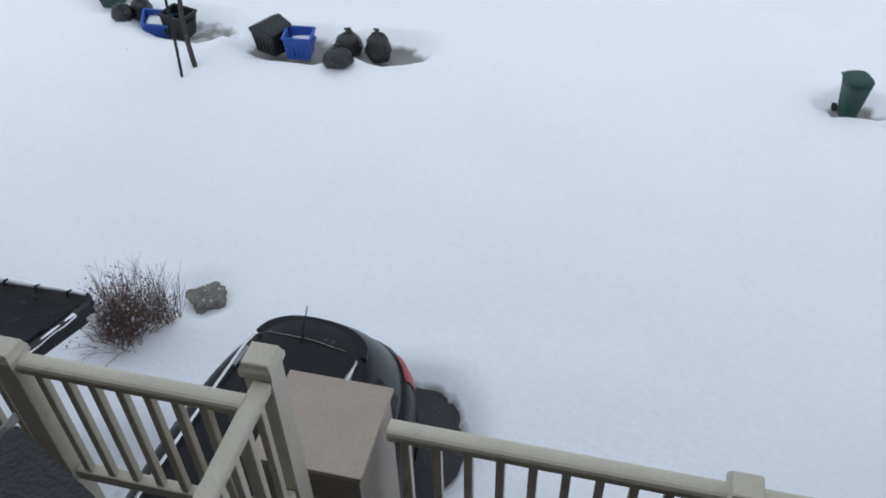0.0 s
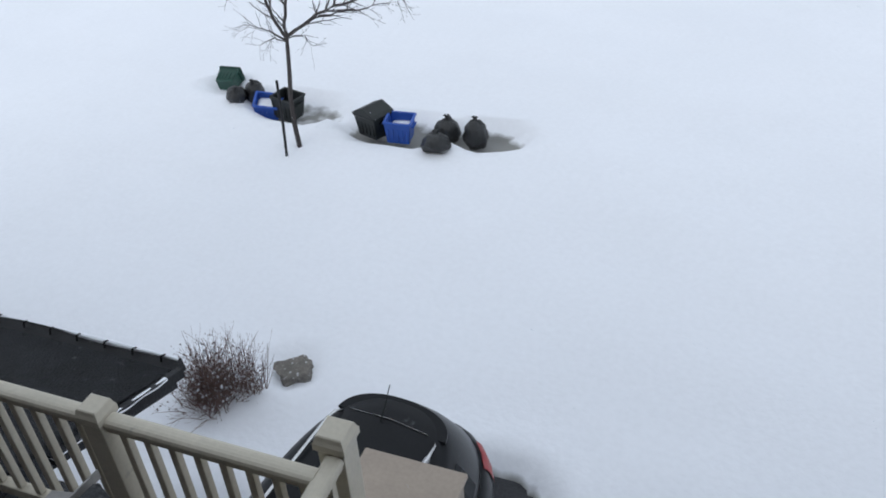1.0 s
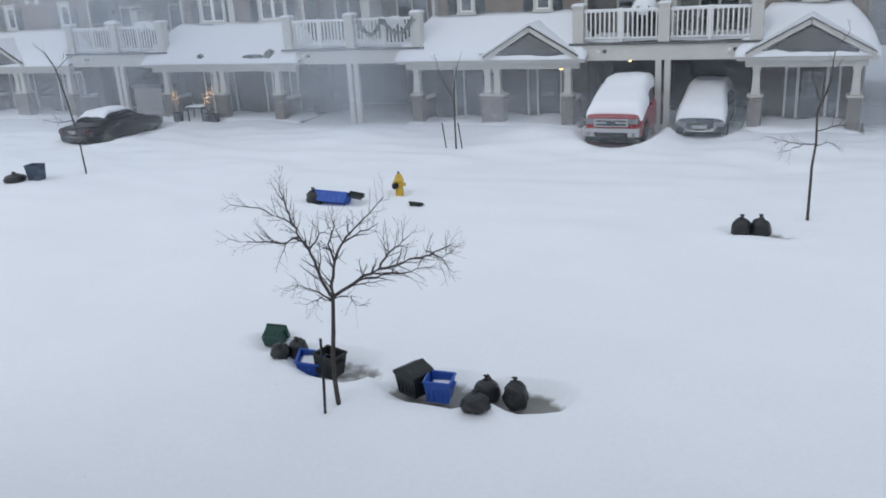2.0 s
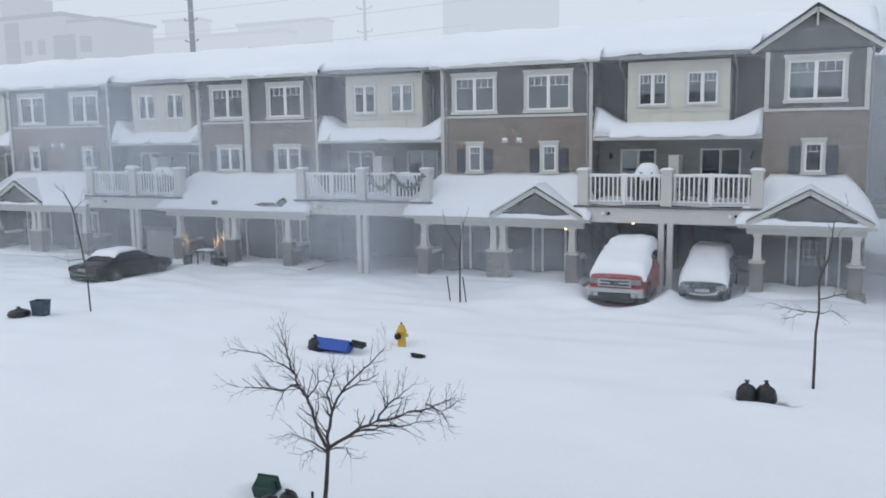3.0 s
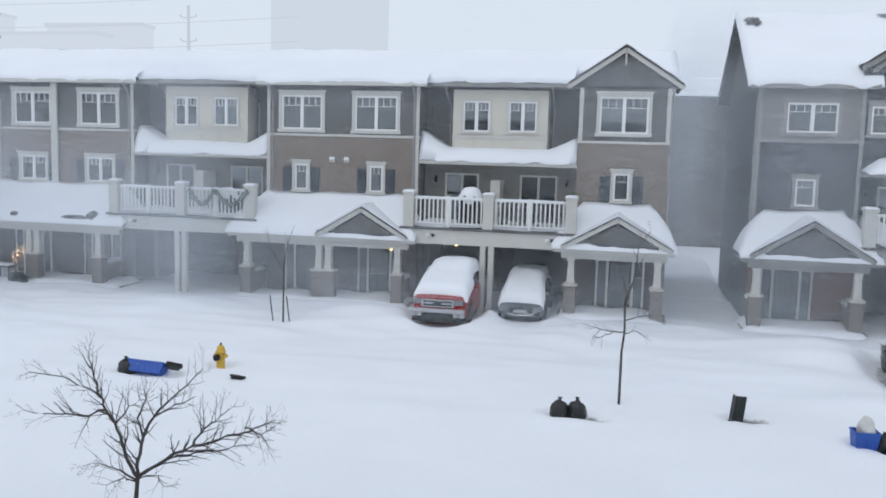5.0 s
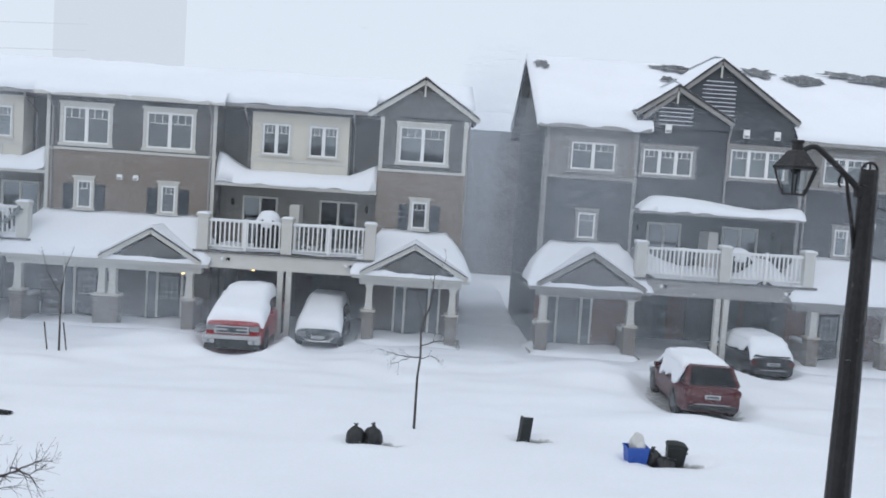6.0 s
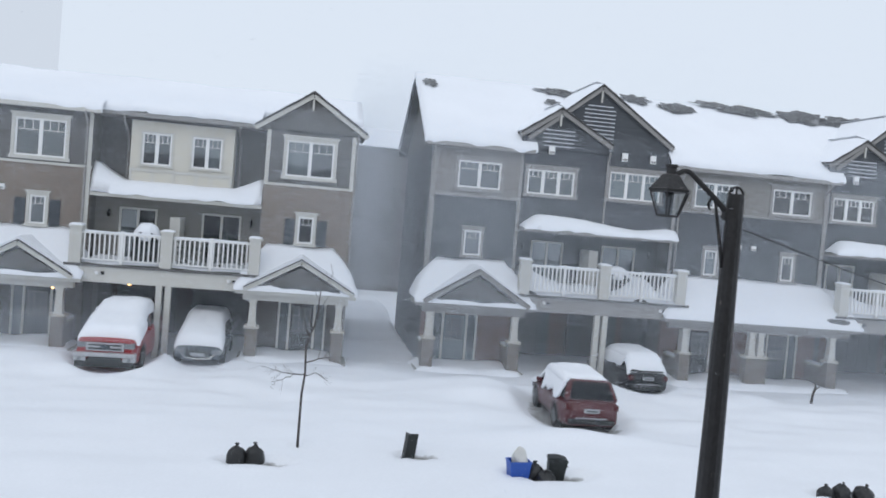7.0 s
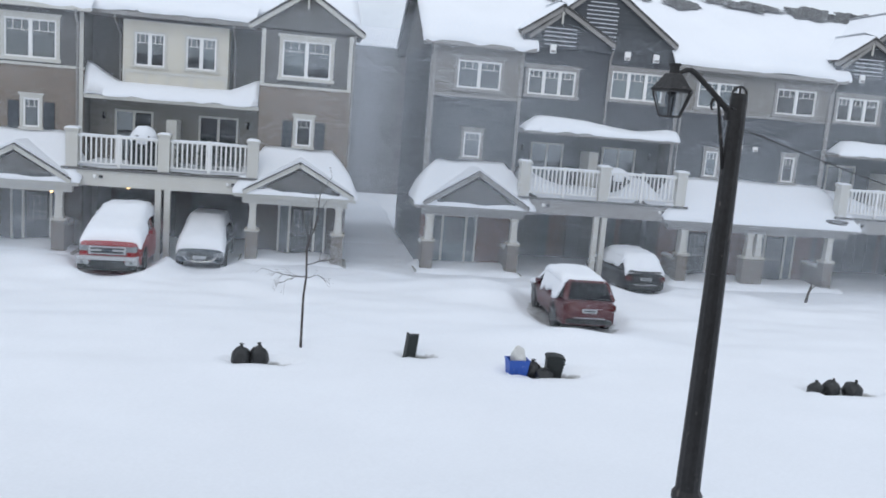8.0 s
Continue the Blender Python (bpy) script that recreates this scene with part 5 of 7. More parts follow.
for part_no in range(6):
    bm = B()
    for k in range(46):
        a = rng.uniform(0, 6.28)
        spike = part_no == 5
        lean = rng.uniform(0.05, 0.25) if spike else rng.uniform(0.1, 1.0)
        p = Vector((rng.uniform(0.2, 0.5), rng.uniform(0.1, 0.4), 0)) if spike else Vector((rng.uniform(-0.3, 0.2), rng.uniform(-0.3, 0.2), 0))
        d = Vector((math.cos(a) * lean * 0.7, math.sin(a) * lean * 0.7, 1.25 - 0.5 * lean))
        ln = rng.uniform(0.5, 1.05)
        twig(bm, p, d, ln, 0.0075, 1, rng, Vector((math.sin(a), math.cos(a), 0.2)).normalized())
        for q in range(7):
            tips.append(p + d.normalized() * ln * rng.uniform(0.45, 1.0) + Vector((rng.gauss(0, 0.05), rng.gauss(0, 0.05), rng.gauss(0, 0.04))))
    tagged(part("branch", bm, TWIG, t), kind="stuff")
for nm, m, pick, size, text in (("dead_leaves", TWIG, tips[::2], 0.016, "small dry seed heads and leaves"), ("caught_snow", SNOW, tips[1::6], 0.024, "clots of snow caught in the twigs")):
    bm = B()
    for c in pick:
        s = size * rng.uniform(0.5, 1.3)
        for dx, dy in ((s, 0), (0, s)):
            vs = [bm.verts.new(c + Vector(q)) for q in ((-dx, -dy, -s * 0.6), (dx, dy, -s * 0.6), (0.3 * dx, 0.3 * dy, s))]
            bm.faces.new(vs)
    tagged(part(nm, bm, m, t, text), kind="stuff")

# street lamp
LX, LY = 4.55, 8.45
t = thing("street_lamp", pose(LX, LY, ground_z(LX, LY) - 0.3), "black lantern street lamp with curved arm on a fluted post", "street lamp")
lathe(bm := B(), [(0.24, 0), (0.24, 0.5), (0.20, 0.6), (0.17, 1.0), (0.165, 2.4), (0.175, 2.42), (0.175, 2.5), (0.14, 2.55), (0.126, 3.7), (0.108, 5.4), (0.089, 6.98), (0.082, 7.03)], 12)
part("post", bm, LAMP_BLACK, t)
bm = B()
tube(bm, [(0.083 * math.cos(a), 0, 7.02 + 0.085 * math.sin(a)) for a in [math.pi * k / 8 for k in range(9)]], [0.014] * 9, 8)
tube(bm, [(0, 0, 7.02), (0, 0, 7.10)], [0.012, 0.012], 8)
part("finial_loop", bm, LAMP_BLACK, t)
bm = B()
tube(bm, [(-0.08, 0, 6.80), (-0.15, 0, 6.88), (-0.30, 0, 7.01), (-0.42, 0, 7.11), (-0.53, 0, 7.20), (-0.58, 0, 7.225), (-0.63, 0, 7.225), (-0.69, 0, 7.19), (-0.74, 0, 7.12)], [0.034, 0.033, 0.031, 0.03, 0.029, 0.029, 0.028, 0.027, 0.027], 10)
part("arm", bm, LAMP_BLACK, t, "", True)
box(bm := B(), -0.13, 0.0, -0.05, 0.05, 6.74, 6.86, 0.02)
part("arm_bracket", bm, LAMP_BLACK, t)
bm = B()
tube(bm, [(-0.09, 0, 6.22), (-0.14, 0, 6.50), (-0.20, 0, 6.76), (-0.225, 0, 6.90), (-0.255, 0, 6.955), (-0.295, 0, 6.95), (-0.31, 0, 6.90), (-0.30, 0, 6.85), (-0.275, 0, 6.84)], [0.02, 0.02, 0.018, 0.018, 0.016, 0.016, 0.015, 0.013, 0.01], 8)
part("brace", bm, LAMP_BLACK, t, "", True)
lan = part("lantern", lathe(B(), [(0.225, 6.985), (0.24, 6.99), (0.24, 7.015), (0.225, 7.02), (0.10, 7.17), (0.058, 7.18), (0.054, 7.25), (0.07, 7.255), (0.07, 7.28), (0.02, 7.285)], 6, -0.765, 0), LAMP_BLACK, t)
for k in range(6):
    a, b = 2 * math.pi * k / 6, 2 * math.pi * (k + 1) / 6
    bm = B()
    tube(bm, [(-0.765 + 0.218 * math.cos(a), 0.218 * math.sin(a), 6.985), (-0.765 + 0.118 * math.cos(a), 0.118 * math.sin(a), 6.73)], [0.010, 0.010], 6)
    tube(bm, [(-0.765 + 0.118 * math.cos(a), 0.118 * math.sin(a), 6.73), (-0.765 + 0.118 * math.cos(b), 0.118 * math.sin(b), 6.73)], [0.010, 0.010], 6)
    part("lantern_bar", bm, LAMP_BLACK, lan)
    bm = B()
    bm.faces.new([bm.verts.new((-0.765 + r * math.cos(c), r * math.sin(c), z)) for r, c, z in ((0.21, a, 6.98), (0.21, b, 6.98), (0.114, b, 6.735), (0.114, a, 6.735))])
    bmesh.ops.solidify(bm, geom=bm.faces[:], thickness=0.004)
    part("lantern_pane", bm, CLEAR, lan).visible_shadow = False
lathe(bm := B(), [(0.05, 7.0), (0.05, 6.96), (0.025, 6.94), (0.01, 6.93)][::-1], 10, -0.765, 0)
part("lamp_socket", bm, IRON, lan)
bm = B()
tube(bm, [(LX + 0.1, LY, 6.35)] + [(LX + 0.1 + 2.2 * k, LY + 1.2 * k, 6.35 - 0.42 * k + 0.02 * k * k) for k in range(1, 9)], [0.008] * 9, 5)
single("cable", bm, IRON, Matrix.Identity(4), "thin dark overhead cable leaving the lamp post", "cable")


# ---- vehicles; forward is +y, the origin on the ground ----
def car(name, m, label, L, Wd, deck, glass, paint, wheel_r=0.36, snow=None, chrome_grille=False, trunk_z=None, roof=0.74, base=0.93, ramp=0.0, lens=None):
    """deck: (y, z) from tail to nose, the body's upper outline; glass: (rear base, roof rear, roof front, front base) as (y, z)."""
    t = thing(name, m, label, "car")
    hw = Wd / 2

    def dz(y):
        for (a, za), (b, zb) in zip(deck, deck[1:]):
            if a <= y <= b:
                return za + (zb - za) * (y - a) / (b - a)
        return deck[0][1] if y < deck[0][0] else deck[-1][1]
    ys = sorted({-L / 2 + L * k / 26 for k in range(27)} | {p[0] for p in deck})
    bm = B()
    rings = []
    for y in ys:
        k = abs(2 * y / L)
        w = hw * (1 - 0.13 * k ** 7)
        z = dz(y)
        low = 0.22 + 0.10 * k ** 6
        prof = [(0.86 * w, low), (0.985 * w, low + 0.10), (w, 0.45 * z + 0.1), (0.985 * w, z - 0.16), (0.93 * w, z - 0.04), (0.80 * w, z), (0.4 * w, z + 0.02), (0, z + 0.025)]
        pts = prof + [(-a, b) for a, b in prof[-2::-1]]
        rings.append([bm.verts.new((a, y, b)) for a, b in pts])
    n = len(rings[0])
    for p, q in zip(rings, rings[1:]):
        for i in range(n):
            bm.faces.new((p[i], p[(i + 1) % n], q[(i + 1) % n], q[i]))
    bm.faces.new(rings[0][::-1])
    bm.faces.new(rings[-1])
    bmesh.ops.recalc_face_normals(bm, faces=bm.faces[:])
    part("body", bm, paint, t, "", True)
    (y0, z0), (y1, z1), (y2, z2), (y3, z3) = glass
    wb, wt = hw * base, hw * roof
    C = {}
    for s in (-1, 1):
        for i, (y, z) in enumerate(glass):
            w = wb if i in (0, 3) else wt
            C[s, i] = Vector((s * w, y, z))
    bm = B()
    vv = {k: bm.verts.new(c) for k, c in C.items()}
    for q in (((-1, 1), (1, 1), (1, 2), (-1, 2)), ((-1, 0), (-1, 1), (-1, 2), (-1, 3)), ((1, 0), (1, 3), (1, 2), (1, 1)), ((-1, 0), (1, 0), (1, 1), (-1, 1)), ((-1, 3), (-1, 2), (1, 2), (1, 3)), ((-1, 0), (-1, 3), (1, 3), (1, 0))):
        bm.faces.new([vv[k] for k in q])
    bmesh.ops.recalc_face_normals(bm, faces=bm.faces[:])
    bmesh.ops.bevel(bm, geom=bm.edges[:], offset=0.11, segments=4, affect="EDGES", profile=0.5)
    part("cabin", bm, paint, t, "", True)

    def pane(nm, q, shrink):
        c = sum(q, Vector()) / 4
        nrm = (q[1] - q[0]).cross(q[2] - q[0]).normalized()
        if nrm.dot(c - Vector((0, (y0 + y3) / 2, (z0 + z1) / 2))) < 0:
            nrm = -nrm
        g = B()
        g.faces.new([g.verts.new(c + (p - c) * shrink + nrm * 0.006) for p in q])
        r = bmesh.ops.extrude_face_region(g, geom=g.faces[:])
        bmesh.ops.translate(g, vec=nrm * 0.008, verts=[v for v in r["geom"] if isinstance(v, bmesh.types.BMVert)])
        bmesh.ops.recalc_face_normals(g, faces=g.faces[:])
        part(nm, g, CAR_GLASS, t)
    pane("windscreen", [C[-1, 3], C[1, 3], C[1, 2], C[-1, 2]], 0.86)
    pane("rear_window", [C[-1, 0], C[1, 0], C[1, 1], C[-1, 1]], 0.82)
    for s in (-1, 1):
        mid0, mid1 = C[s, 0].lerp(C[s, 3], 0.52), C[s, 1].lerp(C[s, 2], 0.5)
        pane("side_window", [C[s, 0], mid0, mid1, C[s, 1]], 0.82)
        pane("side_window", [mid0, C[s, 3], C[s, 2], mid1], 0.82)
    for s in (-1, 1):
        for y in (-L * 0.29, L * 0.31):
            bm = B()
            tube(bm, [(s * (hw - 0.20), y, wheel_r), (s * (hw - 0.005), y, wheel_r), (s * (hw + 0.012), y, wheel_r)], [wheel_r, wheel_r, wheel_r * 0.93], 24)
            w = part("wheel", bm, RUBBER, t)
            bm = B()
            tube(bm, [(s * (hw + 0.013), y, wheel_r), (s * (hw + 0.03), y, wheel_r)], [wheel_r * 0.66, wheel_r * 0.5], 18)
            part("rim", bm, GARAGE, w)
            # Flat black ring stands in for the dark of an uncut wheel well.
            bm = B()
            for k in range(15):
                a, b = math.pi * k / 14 - 0.1, math.pi * (k + 1) / 14 - 0.1
                R0, R1 = wheel_r * 1.03, wheel_r * 1.2
                vs = [bm.verts.new((s * (hw + 0.016), y + r * math.cos(c), wheel_r + r * math.sin(c))) for r, c in ((R0, a), (R1, a), (R1, b), (R0, b))]
                bm.faces.new(vs)
            part("wheel_well_ring", bm, BLACK_PLASTIC, t)
        box(bm := B(), s * (hw + 0.02) - 0.09, s * (hw + 0.02) + 0.09, y3 - 0.35, y3 - 0.22, z3 + 0.0, z3 + 0.14, 0.03)
        part("mirror", bm, paint, t)
        zt = trunk_z or dz(-L / 2 + 0.1)
        box(bm := B(), s * hw * 0.80 - 0.12, s * hw * 0.80 + 0.11, -L / 2 - 0.02, -L / 2 + 0.2, zt - 0.28, zt - 0.08, 0.05)
        part("tail_lamp", bm, lens or TAIL_DIM, t)
        zf = dz(L / 2 - 0.1)
        box(bm := B(), s * hw * 0.72 - 0.2, s * hw * 0.72 + 0.16, L / 2 - 0.25, L / 2 + 0.02, zf - 0.26, zf - 0.06, 0.03)
        part("head_lamp", bm, HEADLAMP, t)
        for k in range(2):
            y = (y0 + y3) / 2 + (-0.45 if k else 0.45)
            box(bm := B(), s * (hw + 0.0) - 0.012, s * (hw + 0.0) + 0.018, y - 0.09, y + 0.09, z0 - 0.14, z0 - 0.11)
            part("door_handle", bm, CHROME, t)
    box(bm := B(), -0.26, 0.26, L / 2 - 0.02, L / 2 + 0.035, 0.44, 0.56)
    part("number_plate", bm, PLATE, t)
    box(bm := B(), -0.24, 0.24, -L / 2 - 0.04, -L / 2 + 0.01, 0.72, 0.84)
    pl = part("number_plate", bm, PLATE, t)
    box(bm := B(), -0.18, 0.18, -L / 2 - 0.044, -L / 2 - 0.041, 0.76, 0.80)
    part("plate_bar", bm, BLACK_PLASTIC, pl)
    box(bm := B(), -hw * 0.8, hw * 0.8, -L / 2 - 0.05, -L / 2 + 0.1, 0.36, 0.52, 0.03)
    part("rear_bumper", bm, BLACK_PLASTIC, t)
    box(bm := B(), -hw * 0.55, hw * 0.55, -L / 2 - 0.055, -L / 2 + 0.05, 0.545, 0.57)
    part("trim_strip", bm, CHROME, t)
    zf = dz(L / 2 - 0.05)
    if chrome_grille:
        box(bm := B(), -hw * 0.6, hw * 0.6, L / 2 - 0.06, L / 2 + 0.02, zf - 0.34, zf - 0.04)
        part("grille_back", bm, BLACK_PLASTIC, t)
        box(bm := B(), -hw * 0.92, hw * 0.92, L / 2 - 0.2, L / 2 + 0.05, 0.2, 0.475, 0.03)
        part("valance", bm, BLACK_PLASTIC, t)
        for z, hgt in ((zf - 0.335, 0.04), (zf - 0.225, 0.06), (zf - 0.105, 0.05)):
            box(bm := B(), -hw * 0.58, hw * 0.58, L / 2 - 0.05, L / 2 + 0.045, z, z + hgt, 0.01)
            part("grille_bar", bm, SILVER, t)
        for x in (-hw * 0.58, hw * 0.58 - 0.06):
            box(bm := B(), x, x + 0.06, L / 2 - 0.05, L / 2 + 0.05, zf - 0.34, zf - 0.05, 0.01)
            part("grille_side", bm, SILVER, t)
        box(bm := B(), -0.16, 0.16, L / 2 + 0.03, L / 2 + 0.065, zf - 0.25, zf - 0.13, 0.045)
        part("badge", bm, NAVY, t)
        box(bm := B(), -hw * 0.97, hw * 0.97, L / 2 - 0.20, L / 2 + 0.09, 0.55, 0.70, 0.04)
        bump_ = part("front_bumper", bm, SILVER, t)
        for x in (-hw * 0.97, hw * 0.97 - 0.42):
            box(bm := B(), x, x + 0.42, L / 2 - 0.20, L / 2 + 0.085, 0.40, 0.548, 0.03)
            part("bumper_corner", bm, SILVER, bump_)
            tube(bm := B(), [(x + 0.21, L / 2 + 0.08, 0.48), (x + 0.21, L / 2 + 0.10, 0.48)], [0.06, 0.055], 14)
            part("fog_lamp", bm, HEADLAMP, bump_)
        box(bm := B(), -hw * 0.52, hw * 0.52, L / 2 - 0.1, L / 2 + 0.07, 0.40, 0.548, 0.02)
        part("lower_grille", bm, BLACK_PLASTIC, t)
    else:
        prism(bm := B(), [(-0.5, zf - 0.1), (0.5, zf - 0.1), (0.36, zf - 0.38), (-0.36, zf - 0.38)], L / 2 - 0.05, L / 2 + 0.025)
        part("grille", bm, BLACK_PLASTIC, t)
        tube(bm := B(), [(-0.72, L / 2 - 0.03, zf - 0.13), (-0.45, L / 2 + 0.03, zf - 0.36), (0, L / 2 + 0.04, zf - 0.42), (0.45, L / 2 + 0.03, zf - 0.36), (0.72, L / 2 - 0.03, zf - 0.13)], [0.018, 0.022, 0.024, 0.022, 0.018], 8)
        part("grille_wing", bm, CHROME, t)
    if snow:
        ya, yb, thick, xa, xb = snow

        def surf(y):
            if ramp and y > y2:
                straight = z2 + (dz(yb) - z2) * (y - y2) / (yb - y2)
                bare = z2 + (z3 - z2) * (y - y2) / (y3 - y2) if y < y3 else dz(y)
                return bare + ramp * max(0.0, straight - bare)
            if y0 <= y <= y3:
                if y < y1:
                    return z0 + (z1 - z0) * (y - y0) / (y1 - y0)
                if y > y2:
                    return z2 + (z3 - z2) * (y - y2) / (y3 - y2)
                return z1 + (z2 - z1) * (y - y1) / (y2 - y1)
            return dz(y)
        bm = B()
        nx, ny = 14, 26
        g = []
        for i in range(nx + 1):
            row = []
            for j in range(ny + 1):
                u, y = i / nx * 2 - 1, ya + (yb - ya) * j / ny
                cabin = max(0.0, min(1.0, (surf(y) - z0 - 0.02) / 0.5)) if y0 < y < y3 else 0.0
                wmax = hw * (0.93 - 0.13 * cabin)
                x = (xa + (xb - xa) * (u + 1) / 2) * wmax
                e1 = min(1 - abs(u), 1.0)
                e2 = min(j, ny - j) / ny * 2
                th = thick * min(1, (e1 * 3.2) ** 0.5 + 0.12) * min(1, (e2 * 5) ** 0.5 + 0.1)
                w = 0.06 * noise.noise((x * 2.2, y * 1.6, L)) + 0.03 * noise.noise((x * 6, y * 5, L))
                row.append(bm.verts.new((x, y, surf(y) + th + w * min(1, e1 * 4))))
            g.append(row)
        for i in range(nx):
            for j in range(ny):
                bm.faces.new((g[i][j], g[i + 1][j], g[i + 1][j + 1], g[i][j + 1]))
        for side_ in ([r_[0] for r_ in g], [r_[-1] for r_ in g][::-1], g[0][::-1], g[-1]):
            lowv = [bm.verts.new((v.co.x * 1.0, v.co.y, v.co.z - thick * 0.5 - 0.05)) for v in side_]
            for k in range(len(side_) - 1):
                bm.faces.new((side_[k], side_[k + 1], lowv[k + 1], lowv[k]))
        bmesh.ops.recalc_face_normals(bm, faces=bm.faces[:])
        part("snow_cover", bm, SNOW, t, "thick wind-packed snow cover", True)
    return t


def flank_snow(t, s, ya, yb, top, bottom, seed):
    """Snow plastered over one side's windows: s is the side, top and bottom are (x, z)."""
    bm = B()
    g = []
    for i in range(23):
        y = ya + (yb - ya) * i / 22
        reach = 0.8 + 0.35 * noise.noise((y * 1.8, seed, 0)) + 0.12 * noise.noise((y * 6, seed, 2))
        reach *= min(1.0, min(i, 22 - i) / 3 + 0.35)
        row = []
        for j in range(7):
            k = j / 6 * reach
            bulge = 0.05 + 0.06 * math.sin(math.pi * j / 6) + 0.03 * noise.noise((y * 3, j * 0.6, seed))
            row.append(bm.verts.new((s * (top[0] + (bottom[0] - top[0]) * k + bulge), y, top[1] + (bottom[1] - top[1]) * k + 0.02)))
        g.append(row)
    for i in range(22):
        for j in range(6):
            bm.faces.new((g[i][j], g[i + 1][j], g[i + 1][j + 1], g[i][j + 1]))
    bmesh.ops.recalc_face_normals(bm, faces=bm.faces[:])
    bmesh.ops.solidify(bm, geom=bm.faces[:], thickness=0.07)
    part("snow_flank", bm, SNOW, t, "snow plastered over the side windows", True)


truck = car("pickup_truck", pose(-6.47, 32.7, -0.06, 0, 0, 180), "bright red pickup truck with chrome grille under heavy snow", 5.8, 2.1,
    [(-2.9, 1.30), (-0.9, 1.32), (-0.8, 1.28), (1.2, 1.26), (2.55, 1.18), (2.9, 1.08)], [(-1.1, 1.28), (-0.9, 1.92), (0.45, 1.94), (1.25, 1.24)], RED_PAINT, 0.42, (-1.0, 2.62, 0.34, -1.10, 1.0), chrome_grille=True, ramp=0.85)
flank_snow(truck, 1, -0.9, 0.6, (0.80, 1.96), (1.02, 1.30), 3.0)
car("suv", pose(-3.66, 34.3, -0.16, 0, 0, 180), "dark blue-grey suv buried in snow up to its grille", 4.5, 1.84,
    [(-2.25, 1.0), (-0.6, 1.0), (1.0, 0.98), (1.95, 0.86), (2.25, 0.72)], [(-2.1, 1.0), (-1.7, 1.58), (0.2, 1.62), (1.2, 0.98)], NAVY, 0.36, (-1.9, 2.12, 0.30, -1.04, 1.04), ramp=0.85)
red_suv = car("suv", pose(9.3, 27.0, -0.2, 0, 0, -3), "dark red suv with snow blown over roof and flank", 4.65, 1.88,
    [(-2.32, 1.08), (-0.6, 1.06), (1.0, 1.02), (1.95, 0.92), (2.32, 0.76)], [(-2.28, 1.06), (-1.85, 1.66), (0.3, 1.70), (1.25, 1.02)], MAROON, 0.38, (-1.75, 2.1, 0.13, -1.12, 0.8))
flank_snow(red_suv, -1, -1.95, 0.55, (0.68, 1.70), (0.98, 0.86), 1.0)
black_car = car("hatchback", pose(13.7, 33.3, -0.26, 0, 0, 2), "black hatchback with a domed cap of snow in the car port", 4.4, 1.82,
    [(-2.2, 0.98), (-0.6, 0.98), (1.0, 0.96), (1.9, 0.86), (2.2, 0.7)], [(-2.12, 1.0), (-1.5, 1.50), (0.3, 1.54), (1.2, 0.96)], BLACK_PAINT, 0.35, (-2.05, 2.0, 0.24, -1.02, 1.0))
for s in (-1, 1):
    flank_snow(black_car, s, -1.6, 0.5, (0.66, 1.54), (0.92, 0.98), 5.0 + s)
car("sedan", pose(-29.75, 29.55, -0.28, 0, 0, 0), "black sedan with snow on its roof sunk in a drift", 4.8, 1.85,
    [(-2.4, 0.96), (-1.5, 1.0), (1.0, 0.94), (2.0, 0.84), (2.4, 0.68)], [(-1.6, 0.98), (-0.85, 1.42), (0.3, 1.44), (1.2, 0.93)], BLACK_PAINT, 0.35, (-1.2, 0.5, 0.08, -0.95, 0.9))

def plan_ring(w, yr, yf, k=48, n=2.7):
    """A rounded rectangle in plan, w to either side, from yr to yf, with a bowed tail."""
    out = []
    for i in range(k):
        a = 2 * math.pi * i / k
        c, d = math.cos(a), math.sin(a)
        x, y = math.copysign(abs(c) ** (2 / n), c), math.copysign(abs(d) ** (2 / n), d)
        out.append((w * x, (yr + yf) / 2 + (yf - yr) / 2 * y))
    return out


def loft(bm, levels, cap=True, keep=None):
    """Rings of plan_ring stacked over one another: (z, w, yr, yf). keep(x, y) picks the part of the band that is built."""
    rings = [[(x, y, z) for x, y in plan_ring(w, yr, yf)] for z, w, yr, yf in levels]
    vs = [[bm.verts.new(p) for p in r] for r in rings]
    k = len(vs[0])
    for lo, hi in zip(vs, vs[1:]):
        for i in range(k):
            j = (i + 1) % k
            mx, my = (lo[i].co.x + lo[j].co.x) / 2, (lo[i].co.y + lo[j].co.y) / 2
            if keep is None or keep(mx, my):
                bm.faces.new((lo[i], lo[j], hi[j], hi[i]))
    if cap:
        bm.faces.new(vs[-1])
        bm.faces.new(vs[0][::-1])
    else:
        bmesh.ops.delete(bm, geom=[v for v in bm.verts if not v.link_faces], context="VERTS")
    bmesh.ops.recalc_face_normals(bm, faces=bm.faces[:])
    return bm


def between(levels, z0, z1, out, steps=4):
    """The stretch of stacked levels from z0 to z1, set proud by out."""
    made = []
    for i in range(steps + 1):
        z = z0 + (z1 - z0) * i / steps
        for p, q in zip(levels, levels[1:]):
            if p[0] <= z <= q[0]:
                f = (z - p[0]) / (q[0] - p[0])
                w, yr, yf = (p[c] + (q[c] - p[c]) * f for c in (1, 2, 3))
                made.append((z, w + out, yr - out, yf + out))
                break
    return made


